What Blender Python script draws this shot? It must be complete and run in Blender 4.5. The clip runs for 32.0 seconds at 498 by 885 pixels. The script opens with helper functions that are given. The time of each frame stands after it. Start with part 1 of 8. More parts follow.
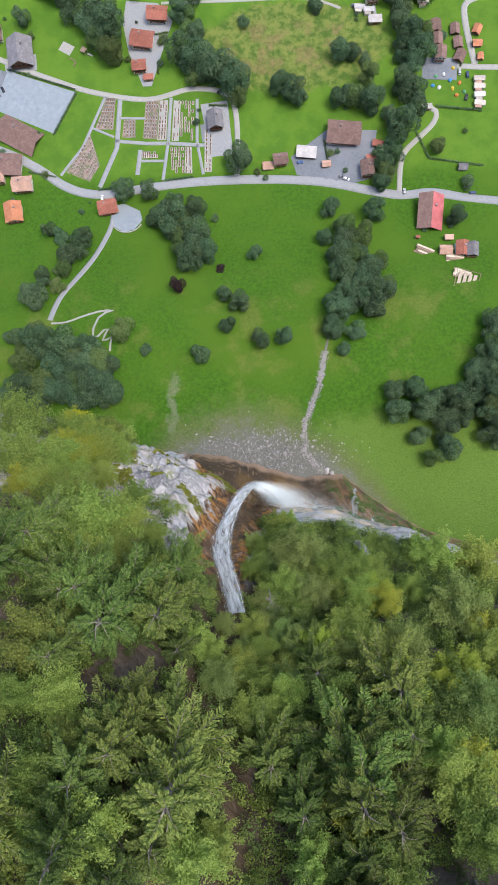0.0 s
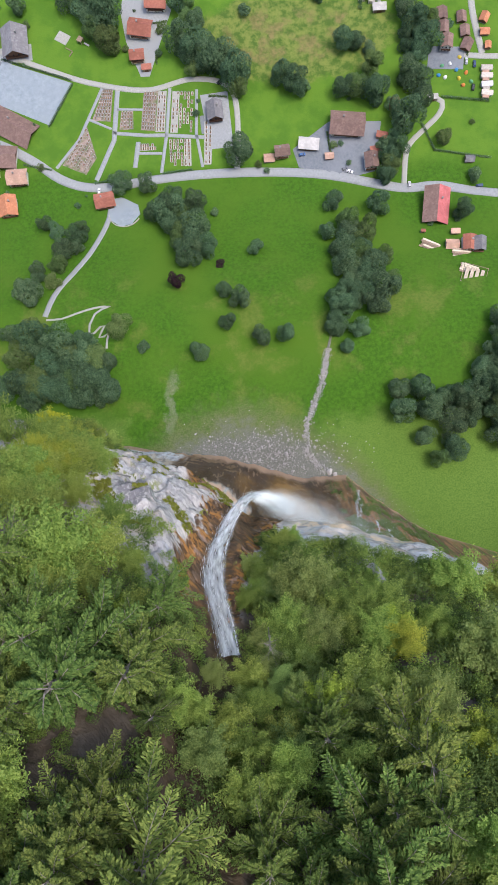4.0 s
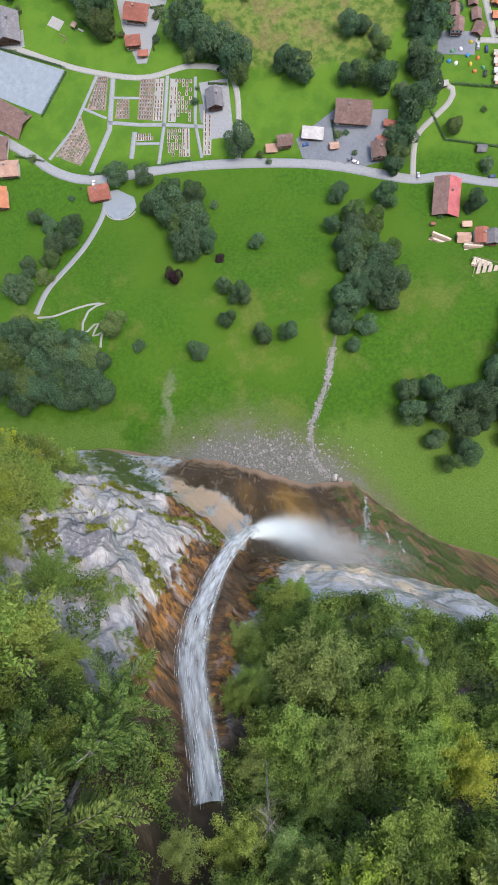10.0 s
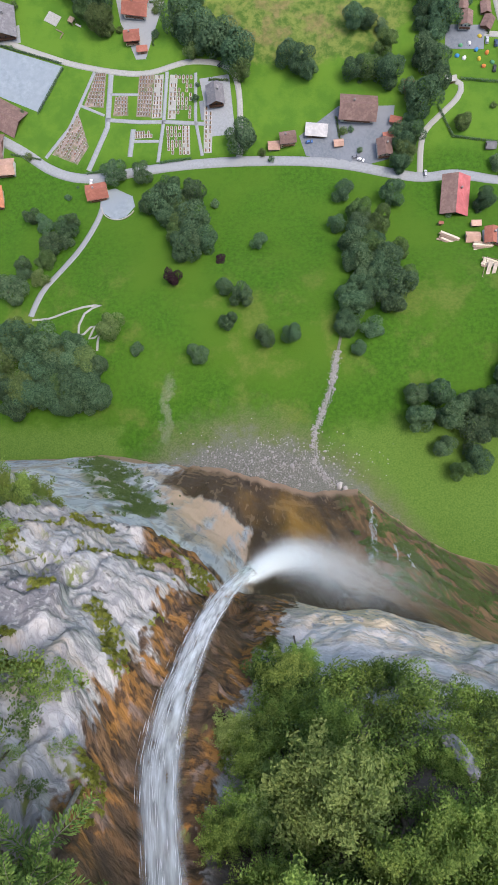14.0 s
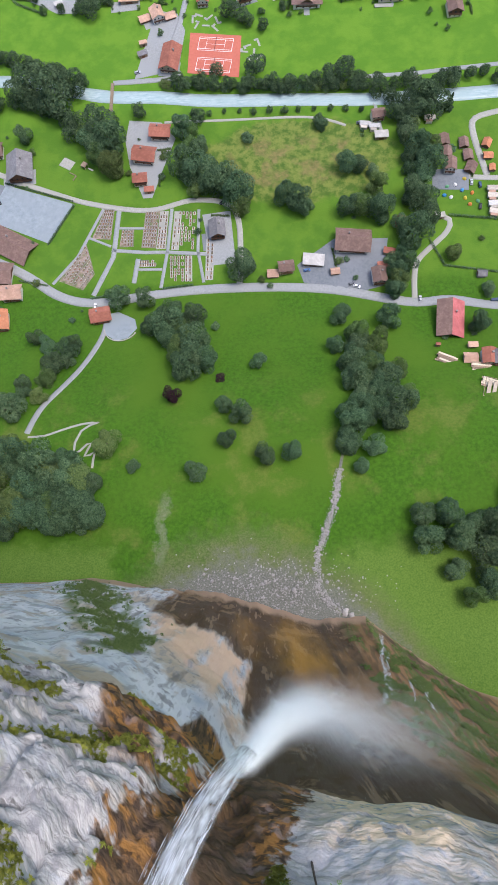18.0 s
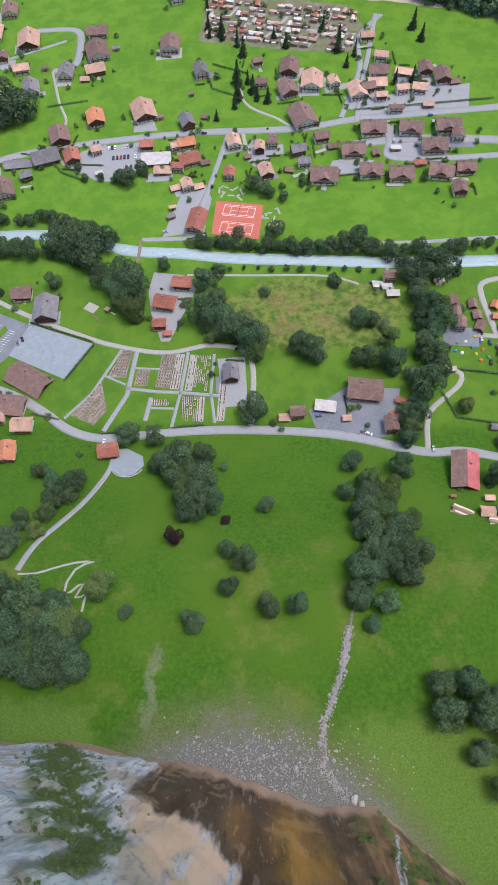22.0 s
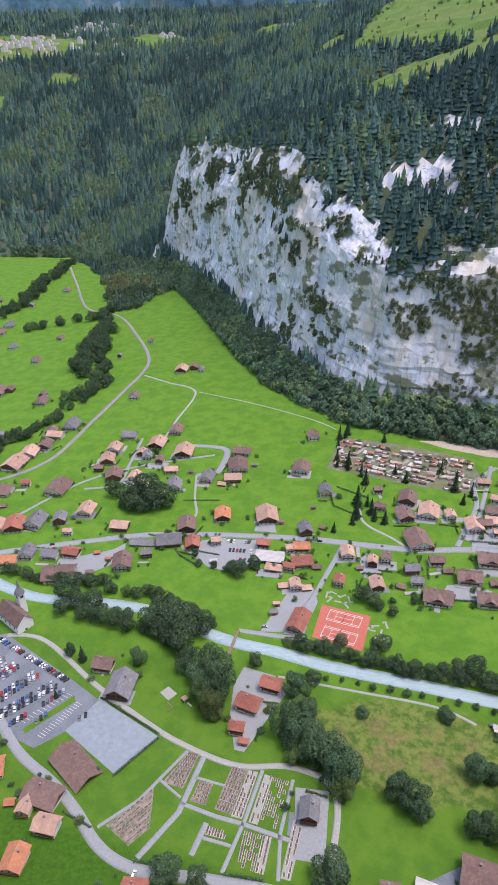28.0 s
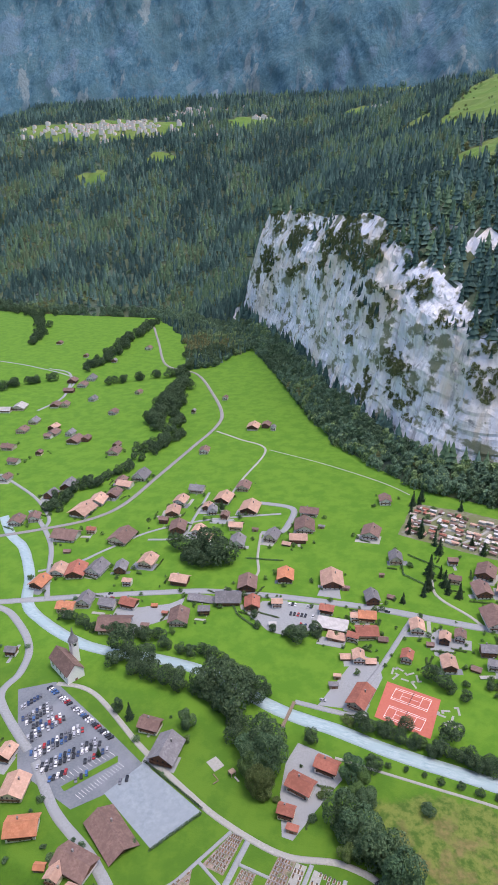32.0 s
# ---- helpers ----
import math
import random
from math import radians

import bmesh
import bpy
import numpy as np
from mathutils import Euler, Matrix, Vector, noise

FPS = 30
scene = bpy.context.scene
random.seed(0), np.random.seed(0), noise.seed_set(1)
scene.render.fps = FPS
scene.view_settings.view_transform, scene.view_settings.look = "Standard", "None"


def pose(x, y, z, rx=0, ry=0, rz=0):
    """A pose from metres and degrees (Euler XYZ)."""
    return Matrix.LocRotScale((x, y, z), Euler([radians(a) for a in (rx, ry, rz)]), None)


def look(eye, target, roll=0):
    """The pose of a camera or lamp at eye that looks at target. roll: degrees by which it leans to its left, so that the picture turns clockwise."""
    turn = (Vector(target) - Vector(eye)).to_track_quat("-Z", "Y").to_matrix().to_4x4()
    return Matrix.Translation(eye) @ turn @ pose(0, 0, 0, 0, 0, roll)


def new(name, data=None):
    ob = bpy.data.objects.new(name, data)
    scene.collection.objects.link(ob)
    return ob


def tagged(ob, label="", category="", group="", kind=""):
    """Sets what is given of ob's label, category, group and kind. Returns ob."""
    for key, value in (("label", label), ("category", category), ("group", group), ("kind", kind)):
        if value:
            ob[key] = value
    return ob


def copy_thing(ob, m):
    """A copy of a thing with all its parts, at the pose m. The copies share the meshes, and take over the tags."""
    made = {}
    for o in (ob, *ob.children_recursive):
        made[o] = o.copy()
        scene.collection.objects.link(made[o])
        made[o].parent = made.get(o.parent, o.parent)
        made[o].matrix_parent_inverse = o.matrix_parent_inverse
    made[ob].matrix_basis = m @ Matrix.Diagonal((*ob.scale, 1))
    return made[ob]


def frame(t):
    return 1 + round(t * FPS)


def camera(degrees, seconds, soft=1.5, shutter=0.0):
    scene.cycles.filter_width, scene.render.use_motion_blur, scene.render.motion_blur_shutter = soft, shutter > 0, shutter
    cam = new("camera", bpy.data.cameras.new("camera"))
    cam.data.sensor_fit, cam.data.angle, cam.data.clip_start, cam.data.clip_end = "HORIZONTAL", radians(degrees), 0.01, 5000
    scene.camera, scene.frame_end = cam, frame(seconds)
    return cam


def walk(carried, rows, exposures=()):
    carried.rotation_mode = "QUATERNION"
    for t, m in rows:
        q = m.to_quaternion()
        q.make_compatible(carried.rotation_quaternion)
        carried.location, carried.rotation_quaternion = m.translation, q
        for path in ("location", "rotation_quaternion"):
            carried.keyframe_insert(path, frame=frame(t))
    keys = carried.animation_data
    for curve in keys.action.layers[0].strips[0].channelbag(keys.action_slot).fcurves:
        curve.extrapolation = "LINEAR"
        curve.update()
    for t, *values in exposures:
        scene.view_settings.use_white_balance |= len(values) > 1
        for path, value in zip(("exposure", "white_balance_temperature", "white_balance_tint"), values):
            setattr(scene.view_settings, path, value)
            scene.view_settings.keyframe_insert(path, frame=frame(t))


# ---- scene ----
cam = camera(43.55, 32.0, soft=1.6)
PATH = [
    (0.0, -0.96, -2.50, 406.16, 2.02, -0.05, -0.01),
    (0.5, -0.89, -2.27, 405.05, 1.98, -0.05, 0.02),
    (1.0, -0.84, -1.97, 404.05, 1.94, -0.02, -0.01),
    (1.5, -0.83, -1.71, 403.12, 1.92, 0.02, -0.04),
    (2.0, -0.75, -1.56, 401.94, 1.89, 0.01, -0.01),
    (2.5, -0.62, -1.53, 400.46, 1.91, 0.06, -0.09),
    (3.0, -0.58, -1.51, 398.86, 1.92, 0.07, -0.05),
    (3.5, -0.50, -1.37, 397.31, 1.90, 0.08, -0.02),
    (5.5, -0.28, -0.65, 391.58, 1.83, 0.10, 0.02),
    (6.0, -0.19, -0.44, 390.20, 1.84, 0.12, -0.02),
    (6.5, -0.07, -0.22, 388.78, 1.83, 0.15, 0.01),
    (7.0, 0.00, -0.00, 387.31, 1.81, 0.17, 0.00),
    (7.5, 0.03, 0.21, 385.86, 1.82, 0.17, 0.02),
    (8.0, 0.09, 0.44, 384.43, 1.82, 0.23, 0.01),
    (8.5, 0.11, 0.72, 382.93, 1.83, 0.25, 0.02),
    (9.0, 0.21, 1.05, 381.43, 1.80, 0.27, 0.02),
    (9.5, 0.26, 1.41, 379.96, 1.80, 0.29, 0.02),
    (10.0, 0.32, 1.74, 378.46, 1.82, 0.30, 0.03),
    (10.5, 0.43, 2.16, 376.82, 1.84, 0.34, 0.07),
    (11.0, 0.47, 2.53, 375.30, 1.83, 0.36, 0.06),
    (11.5, 0.56, 2.85, 373.68, 1.84, 0.40, 0.03),
    (12.0, 0.70, 3.10, 372.21, 1.84, 0.43, 0.03),
    (12.5, 0.86, 3.34, 370.97, 1.84, 0.47, 0.02),
    (13.0, 0.91, 3.59, 369.55, 1.83, 0.52, 0.01),
    (13.5, 0.96, 3.74, 368.14, 1.97, 0.54, 0.02),
    (14.0, 1.03, 3.81, 366.49, 2.14, 0.57, 0.07),
    (14.5, 1.20, 3.91, 365.00, 2.80, 0.59, 0.10),
    (16.5, 1.08, 3.83, 358.77, 8.48, 0.56, 0.21),
    (17.0, 1.08, 3.97, 357.11, 9.95, 0.56, 0.20),
    (17.5, 1.07, 4.22, 355.36, 11.60, 0.54, 0.22),
    (18.0, 1.04, 4.54, 353.62, 13.19, 0.51, 0.21),
    (18.5, 0.95, 5.08, 351.84, 14.73, 0.48, 0.25),
    (19.0, 0.82, 5.73, 350.11, 16.19, 0.45, 0.27),
    (19.5, 0.70, 6.46, 348.45, 17.84, 0.39, 0.42),
    (20.0, 0.63, 7.31, 346.79, 19.38, 0.37, 0.73),
    (20.5, 0.78, 8.14, 345.23, 20.82, 0.33, 1.11),
    (21.0, 1.21, 8.95, 343.82, 22.36, 0.31, 1.56),
    (21.5, 1.72, 9.98, 342.31, 24.20, 0.33, 2.20),
    (22.0, 2.05, 11.16, 340.65, 26.02, 0.39, 3.00),
    (22.5, 2.14, 12.50, 338.80, 28.72, 0.35, 3.91),
    (23.0, 2.15, 14.00, 336.85, 32.13, 0.34, 4.85),
    (23.5, 2.24, 15.58, 334.99, 35.26, 0.28, 6.15),
    (24.0, 2.44, 17.20, 333.25, 38.07, 0.37, 7.48),
    (24.5, 2.68, 18.90, 331.53, 41.07, 0.41, 8.56),
    (25.0, 2.89, 20.81, 329.83, 44.32, 0.42, 9.55),
    (25.5, 2.99, 22.82, 328.11, 47.30, 0.43, 10.75),
    (27.5, 2.38, 31.11, 321.26, 58.79, 0.33, 15.18),
    (28.0, 2.14, 32.96, 319.55, 61.67, 0.27, 16.20),
    (28.5, 1.87, 34.67, 317.93, 64.16, 0.28, 16.98),
    (29.0, 1.54, 36.16, 316.46, 64.92, 0.22, 17.49),
    (29.5, 1.28, 37.31, 315.05, 65.57, 0.21, 18.22),
    (30.0, 1.10, 38.26, 313.70, 66.27, 0.19, 19.22),
    (30.5, 1.03, 39.25, 312.40, 67.01, 0.22, 20.57),
    (31.0, 1.12, 40.38, 311.06, 67.58, 0.27, 21.73),
    (31.5, 1.36, 41.70, 309.66, 67.55, 0.30, 22.70),
    (32.0, 1.72, 43.13, 308.20, 67.52, 0.28, 23.45),
]
walk(cam, [(t, pose(*p)) for t, *p in PATH], exposures=[(0, 1.07, 6550, 16), (13, 1.05, 6550, 16), (17, 1.0, 6500, 16), (20, 0.9, 6450, 17), (24, 0.80, 6450, 20), (28, 0.84, 6500, 22), (32, 0.84, 6500, 22)])

# ---- world and light ----
world = bpy.data.worlds.new("world")
scene.world = world
world.use_nodes = True
wn = world.node_tree
sky = wn.nodes.new("ShaderNodeTexSky")
sky.sky_type, sky.sun_disc = "NISHITA", False
sky.sun_elevation, sky.sun_rotation = radians(73.9), radians(90)
sky.air_density, sky.dust_density, sky.ozone_density = 1.0, 2.5, 1.5
wn.links.new(sky.outputs[0], wn.nodes["Background"].inputs[0])
wn.nodes["Background"].inputs[1].default_value = 0.15
sun = new("sun", bpy.data.lights.new("sun", "SUN"))
sun.data.energy, sun.data.angle, sun.data.color = 1.3, radians(24), (1.0, 0.95, 0.88)
sun.matrix_world = look((260, 0, 900), (0, 0, 0))

# ---- helpers ----
rng = random.Random(7)


def lerp(a, b, f):
    return a + (b - a) * f


def smooth(e0, e1, v):
    f = min(1.0, max(0.0, (v - e0) / (e1 - e0)))
    return f * f * (3 - 2 * f)


def table(v, xs, ys):
    return float(np.interp(v, xs, ys))


def mesh(name, verts, faces, mats=(), parent=None, label="", mids=None, flat=True):
    me = bpy.data.meshes.new(name)
    me.from_pydata(verts, [], faces)
    for m in mats if isinstance(mats, (list, tuple)) else (mats,):
        me.materials.append(m)
    if mids is not None:
        me.polygons.foreach_set("material_index", mids)
    if not flat:
        me.polygons.foreach_set("use_smooth", [True] * len(me.polygons))
    me.update()
    ob = new(name, me)
    if parent is not None:
        ob.parent = parent
    if label:
        ob["label"] = label
    return ob


def empty(name, m, label, category, group="", kind=""):
    ob = new(name)
    ob.empty_display_size = 0.2
    ob.matrix_world = m
    return tagged(ob, label, category, group, kind)


def slab(pts, z0, z1):
    """A prism over a polygon, from z0 to z1."""
    n = len(pts)
    v = [(x, y, z0) for x, y in pts] + [(x, y, z1) for x, y in pts]
    f = [tuple(range(n - 1, -1, -1)), tuple(range(n, 2 * n))] + [(i, (i + 1) % n, n + (i + 1) % n, n + i) for i in range(n)]
    return v, f


def block(cx, cy, z0, z1, w, d):
    return slab([(cx - w / 2, cy - d / 2), (cx + w / 2, cy - d / 2), (cx + w / 2, cy + d / 2), (cx - w / 2, cy + d / 2)], z0, z1)


def merge(*pieces):
    v, f = [], []
    for pv, pf in pieces:
        o = len(v)
        v += pv
        f += [tuple(i + o for i in q) for q in pf]
    return v, f


# ---- materials ----
def material(name, c1, c2, scale=1.0, rough=0.85, bump=0.0, c3=None, big=0.08, bscale=None, detail=8.0, spread=(0.35, 0.65), metal=0.0, vary=0.0, spec=0.3, stretch=(1, 1, 1)):
    """Two-scale noise colour: c1-c2 by fine noise, c3 by broad patches; bump in metres; vary: brightness spread from object to object."""
    m = bpy.data.materials.new(name)
    m.use_nodes = True
    t = m.node_tree
    n, l = t.nodes, t.links
    b = n["Principled BSDF"]
    b.inputs["Roughness"].default_value = rough
    b.inputs["Metallic"].default_value = metal
    b.inputs["Specular IOR Level"].default_value = spec
    geo = n.new("ShaderNodeNewGeometry")
    mp = n.new("ShaderNodeMapping")
    mp.inputs["Scale"].default_value = stretch
    l.new(geo.outputs["Position"], mp.inputs[0])
    a = n.new("ShaderNodeTexNoise")
    a.inputs["Scale"].default_value, a.inputs["Detail"].default_value, a.inputs["Roughness"].default_value = scale, detail, 0.65
    l.new(mp.outputs[0], a.inputs[0])
    r = n.new("ShaderNodeMapRange")
    r.inputs[1].default_value, r.inputs[2].default_value = spread
    l.new(a.outputs[0], r.inputs[0])
    mix = n.new("ShaderNodeMix")
    mix.data_type = "RGBA"
    mix.inputs[6].default_value, mix.inputs[7].default_value = (*c1, 1), (*c2, 1)
    l.new(r.outputs[0], mix.inputs[0])
    out = mix.outputs[2]
    if c3:
        a2 = n.new("ShaderNodeTexNoise")
        a2.inputs["Scale"].default_value, a2.inputs["Detail"].default_value = big, 5
        l.new(geo.outputs["Position"], a2.inputs[0])
        r2 = n.new("ShaderNodeMapRange")
        r2.inputs[1].default_value, r2.inputs[2].default_value = 0.42, 0.66
        l.new(a2.outputs[0], r2.inputs[0])
        mix2 = n.new("ShaderNodeMix")
        mix2.data_type = "RGBA"
        mix2.inputs[7].default_value = (*c3, 1)
        l.new(r2.outputs[0], mix2.inputs[0])
        l.new(out, mix2.inputs[6])
        out = mix2.outputs[2]
    if vary:
        info = n.new("ShaderNodeObjectInfo")
        hv = n.new("ShaderNodeHueSaturation")
        r3 = n.new("ShaderNodeMapRange")
        r3.inputs[3].default_value, r3.inputs[4].default_value = 1 - vary, 1 + vary
        l.new(info.outputs["Random"], r3.inputs[0])
        l.new(r3.outputs[0], hv.inputs["Value"])
        l.new(out, hv.inputs["Color"])
        out = hv.outputs[0]
    l.new(out, b.inputs["Base Color"])
    if bump:
        bp = n.new("ShaderNodeBump")
        bp.inputs["Strength"].default_value, bp.inputs["Distance"].default_value = 1.0, bump
        if bscale:
            a3 = n.new("ShaderNodeTexNoise")
            a3.inputs["Scale"].default_value, a3.inputs["Detail"].default_value = bscale, 8
            l.new(mp.outputs[0], a3.inputs[0])
            l.new(a3.outputs[0], bp.inputs["Height"])
        else:
            l.new(a.outputs[0], bp.inputs["Height"])
        l.new(bp.outputs[0], b.inputs["Normal"])
    return m


def leafy(name, c1, c2, vary=0.25, thru=0.25):
    """Foliage: every leaf clump has a shade of its own, every plant another."""
    m = bpy.data.materials.new(name)
    m.use_nodes = True
    t = m.node_tree
    n, l = t.nodes, t.links
    b = n["Principled BSDF"]
    b.inputs["Roughness"].default_value = 0.75
    b.inputs["Specular IOR Level"].default_value = 0.2
    geo, info = n.new("ShaderNodeNewGeometry"), n.new("ShaderNodeObjectInfo")
    mix = n.new("ShaderNodeMix")
    mix.data_type = "RGBA"
    mix.inputs[6].default_value, mix.inputs[7].default_value = (*c1, 1), (*c2, 1)
    l.new(geo.outputs["Random Per Island"], mix.inputs[0])
    hv = n.new("ShaderNodeHueSaturation")
    r = n.new("ShaderNodeMapRange")
    r.inputs[3].default_value, r.inputs[4].default_value = 1 - vary, 1 + vary
    l.new(info.outputs["Random"], r.inputs[0])
    r2 = n.new("ShaderNodeMapRange")
    r2.inputs[3].default_value, r2.inputs[4].default_value = 0.475, 0.515
    mul = n.new("ShaderNodeMath")
    mul.operation = "FRACT"
    mu2 = n.new("ShaderNodeMath")
    mu2.operation, mu2.inputs[1].default_value = "MULTIPLY", 7.31
    l.new(info.outputs["Random"], mu2.inputs[0])
    l.new(mu2.outputs[0], mul.inputs[0])
    l.new(mul.outputs[0], r2.inputs[0])
    l.new(r.outputs[0], hv.inputs["Value"])
    l.new(r2.outputs[0], hv.inputs["Hue"])
    l.new(mix.outputs[2], hv.inputs["Color"])
    l.new(hv.outputs[0], b.inputs["Base Color"])
    tr = n.new("ShaderNodeBsdfTranslucent")
    l.new(hv.outputs[0], tr.inputs[0])
    ms = n.new("ShaderNodeMixShader")
    ms.inputs[0].default_value = thru
    l.new(b.outputs[0], ms.inputs[1])
    l.new(tr.outputs[0], ms.inputs[2])
    l.new(ms.outputs[0], n["Material Output"].inputs[0])
    return m


M_GRASS = material("meadow_grass", (0.029, 0.092, 0.003), (0.051, 0.144, 0.005), 0.5, 0.9, 0.12, (0.060, 0.138, 0.007), 0.022, bscale=1.2)
M_SCREE = material("scree", (0.10, 0.105, 0.105), (0.24, 0.24, 0.235), 1.4, 0.9, 0.3, (0.13, 0.16, 0.06), 0.07)
M_ASPHALT = material("road_asphalt", (0.238, 0.256, 0.258), (0.312, 0.332, 0.334), 0.8, 0.9, 0.0, (0.272, 0.292, 0.296), 0.05)
M_DARKASPH = material("dark_asphalt", (0.13, 0.15, 0.168), (0.178, 0.2, 0.218), 0.7, 0.9, 0.0, (0.205, 0.225, 0.245), 0.05)
M_GRAVEL = material("gravel", (0.205, 0.25, 0.275), (0.275, 0.325, 0.35), 0.35, 0.95, 0.03, (0.24, 0.285, 0.31), 0.05)
M_PATH = material("light_gravel_path", (0.28, 0.285, 0.255), (0.375, 0.38, 0.345), 0.9, 0.95, 0.0, (0.32, 0.325, 0.295), 0.06)
M_DIRT = material("bare_earth", (0.36, 0.30, 0.23), (0.48, 0.42, 0.34), 0.5, 0.95)
M_RIVER = material("glacial_river", (0.25, 0.36, 0.37), (0.41, 0.51, 0.52), 0.5, 0.3, 0.12, (0.31, 0.42, 0.43), 0.1, stretch=(0.4, 1.6, 1))
M_CLAY = material("red_clay_court", (0.43, 0.125, 0.085), (0.50, 0.155, 0.11), 0.6, 0.9)
M_WHITE = material("white_paint", (0.74, 0.74, 0.72), (0.82, 0.82, 0.8), 1.5, 0.7)
M_PLASTER = material("white_plaster", (0.62, 0.60, 0.55), (0.76, 0.74, 0.69), 0.6, 0.85, vary=0.12)
M_CREAM = material("cream_plaster", (0.62, 0.54, 0.40), (0.72, 0.64, 0.5), 0.6, 0.85, vary=0.12)
M_WOOD = material("dark_chalet_wood", (0.09, 0.045, 0.028), (0.19, 0.10, 0.06), 1.6, 0.8, vary=0.35, stretch=(1, 1, 6))
M_WOOD2 = material("weathered_wood", (0.22, 0.16, 0.11), (0.36, 0.28, 0.21), 1.6, 0.85, vary=0.3, stretch=(1, 1, 6))
M_GLASS = material("window_glass", (0.03, 0.04, 0.05), (0.07, 0.08, 0.1), 0.5, 0.12, spec=0.5)
M_STONE = material("grey_stone", (0.19, 0.185, 0.18), (0.31, 0.30, 0.29), 1.2, 0.9, 0.05, vary=0.2)


def roof_mat(name, a, b):
    return material(name, a, b, 0.7, 0.85, 0.03, tuple(0.5 * (p + q) * 0.8 for p, q in zip(a, b)), 0.25, bscale=2.5, vary=0.18)


ROOF = {
    "b": roof_mat("brown_tile_roof", (0.15, 0.095, 0.08), (0.24, 0.16, 0.135)),
    "p": roof_mat("faded_tile_roof", (0.42, 0.26, 0.19), (0.56, 0.37, 0.28)),
    "o": roof_mat("orange_tile_roof", (0.42, 0.16, 0.08), (0.56, 0.25, 0.14)),
    "r": roof_mat("red_tile_roof", (0.28, 0.10, 0.07), (0.40, 0.16, 0.11)),
    "g": roof_mat("grey_slate_roof", (0.14, 0.14, 0.15), (0.24, 0.235, 0.24)),
    "w": roof_mat("pale_sheet_roof", (0.36, 0.35, 0.33), (0.46, 0.45, 0.43)),
    "x": roof_mat("bright_red_roof", (0.42, 0.11, 0.11), (0.52, 0.17, 0.17)),
}
ROOFWORD = {"b": "brown tile", "p": "faded salmon tile", "o": "orange tile", "r": "red tile", "g": "grey slate", "w": "pale sheet", "x": "bright red"}

# ---- ground ----
def ground_material():
    """Mown grass that gives way to debris below the fall, tall herbs at the cliff foot and rough fallow by the river."""
    m = M_GRASS
    n, l = m.node_tree.nodes, m.node_tree.links
    b = n["Principled BSDF"]
    base = b.inputs["Base Color"].links[0].from_socket
    geo = n.new("ShaderNodeNewGeometry")
    sep = n.new("ShaderNodeSeparateXYZ")
    l.new(geo.outputs["Position"], sep.inputs[0])
    x, y = sep.outputs[0], sep.outputs[1]

    def op(kind, a, c):
        k = n.new("ShaderNodeMath")
        k.operation = kind
        for i, v in enumerate((a, c)):
            if isinstance(v, (int, float)):
                k.inputs[i].default_value = v
            else:
                l.new(v, k.inputs[i])
        return k.outputs[0]

    def ramp(v, a, c, top=1.0):
        k = n.new("ShaderNodeMapRange")
        k.interpolation_type = "SMOOTHSTEP"
        k.inputs[1].default_value, k.inputs[2].default_value, k.inputs[4].default_value = a, c, top
        l.new(v, k.inputs[0])
        return k.outputs[0]

    def grain(scale, detail=7):
        k = n.new("ShaderNodeTexNoise")
        k.inputs["Scale"].default_value, k.inputs["Detail"].default_value, k.inputs["Roughness"].default_value = scale, detail, 0.65
        l.new(geo.outputs["Position"], k.inputs[0])
        return k.outputs[0]

    def pair(c1, c2, g, a=0.38, c=0.62):
        k = n.new("ShaderNodeMix")
        k.data_type = "RGBA"
        k.inputs[6].default_value, k.inputs[7].default_value = (*c1, 1), (*c2, 1)
        l.new(ramp(g, a, c), k.inputs[0])
        return k.outputs[2]

    def over(under, top, fac):
        k = n.new("ShaderNodeMix")
        k.data_type = "RGBA"
        l.new(fac, k.inputs[0])
        l.new(under, k.inputs[6])
        l.new(top, k.inputs[7])
        return k.outputs[2]

    w1 = op("MULTIPLY", op("SUBTRACT", grain(0.09), 0.5), 40.0)
    w2 = op("MULTIPLY", op("SUBTRACT", grain(0.35), 0.5), 16.0)
    wob = op("ADD", w1, w2)
    # dry yellowish strips on the upper meadow
    dry = op("MULTIPLY", ramp(y, 128, 95), ramp(grain(0.04), 0.50, 0.64, 0.35))
    base = over(base, pair((0.12, 0.14, 0.03), (0.19, 0.19, 0.05), grain(0.6)), dry)
    # tall herbs at the foot of the wall, on both sides of the debris
    herb = pair((0.060, 0.132, 0.015), (0.118, 0.205, 0.030), grain(1.3, 10), 0.3, 0.7)
    base = over(base, herb, op("MULTIPLY", ramp(op("ADD", y, op("MULTIPLY", wob, 0.6)), 34, 20), ramp(op("ADD", x, wob), 40, 52)))
    base = over(base, herb, op("MULTIPLY", ramp(op("ADD", y, op("MULTIPLY", wob, 0.6)), 30, 18), ramp(op("ADD", x, wob), -64, -78)))
    # valley floor grass lightened: paints in the light that fades towards the cliff
    sunlit = over(pair((0.060, 0.150, 0.010), (0.088, 0.188, 0.014), grain(0.06, 6)), pair((0.074, 0.190, 0.012), (0.106, 0.232, 0.017), grain(0.06, 6)), ramp(y, 290, 340))
    base = over(base, sunlit, ramp(op("ADD", y, op("MULTIPLY", wob, 0.3)), 184, 196))
    # debris fan: short thin turf first, then stones
    dx = op("ADD", x, 3)
    fan = op("SUBTRACT", op("SUBTRACT", 22, op("MULTIPLY", op("MULTIPLY", dx, dx), 0.0075)), op("ADD", y, op("MULTIPLY", wob, 0.75)))
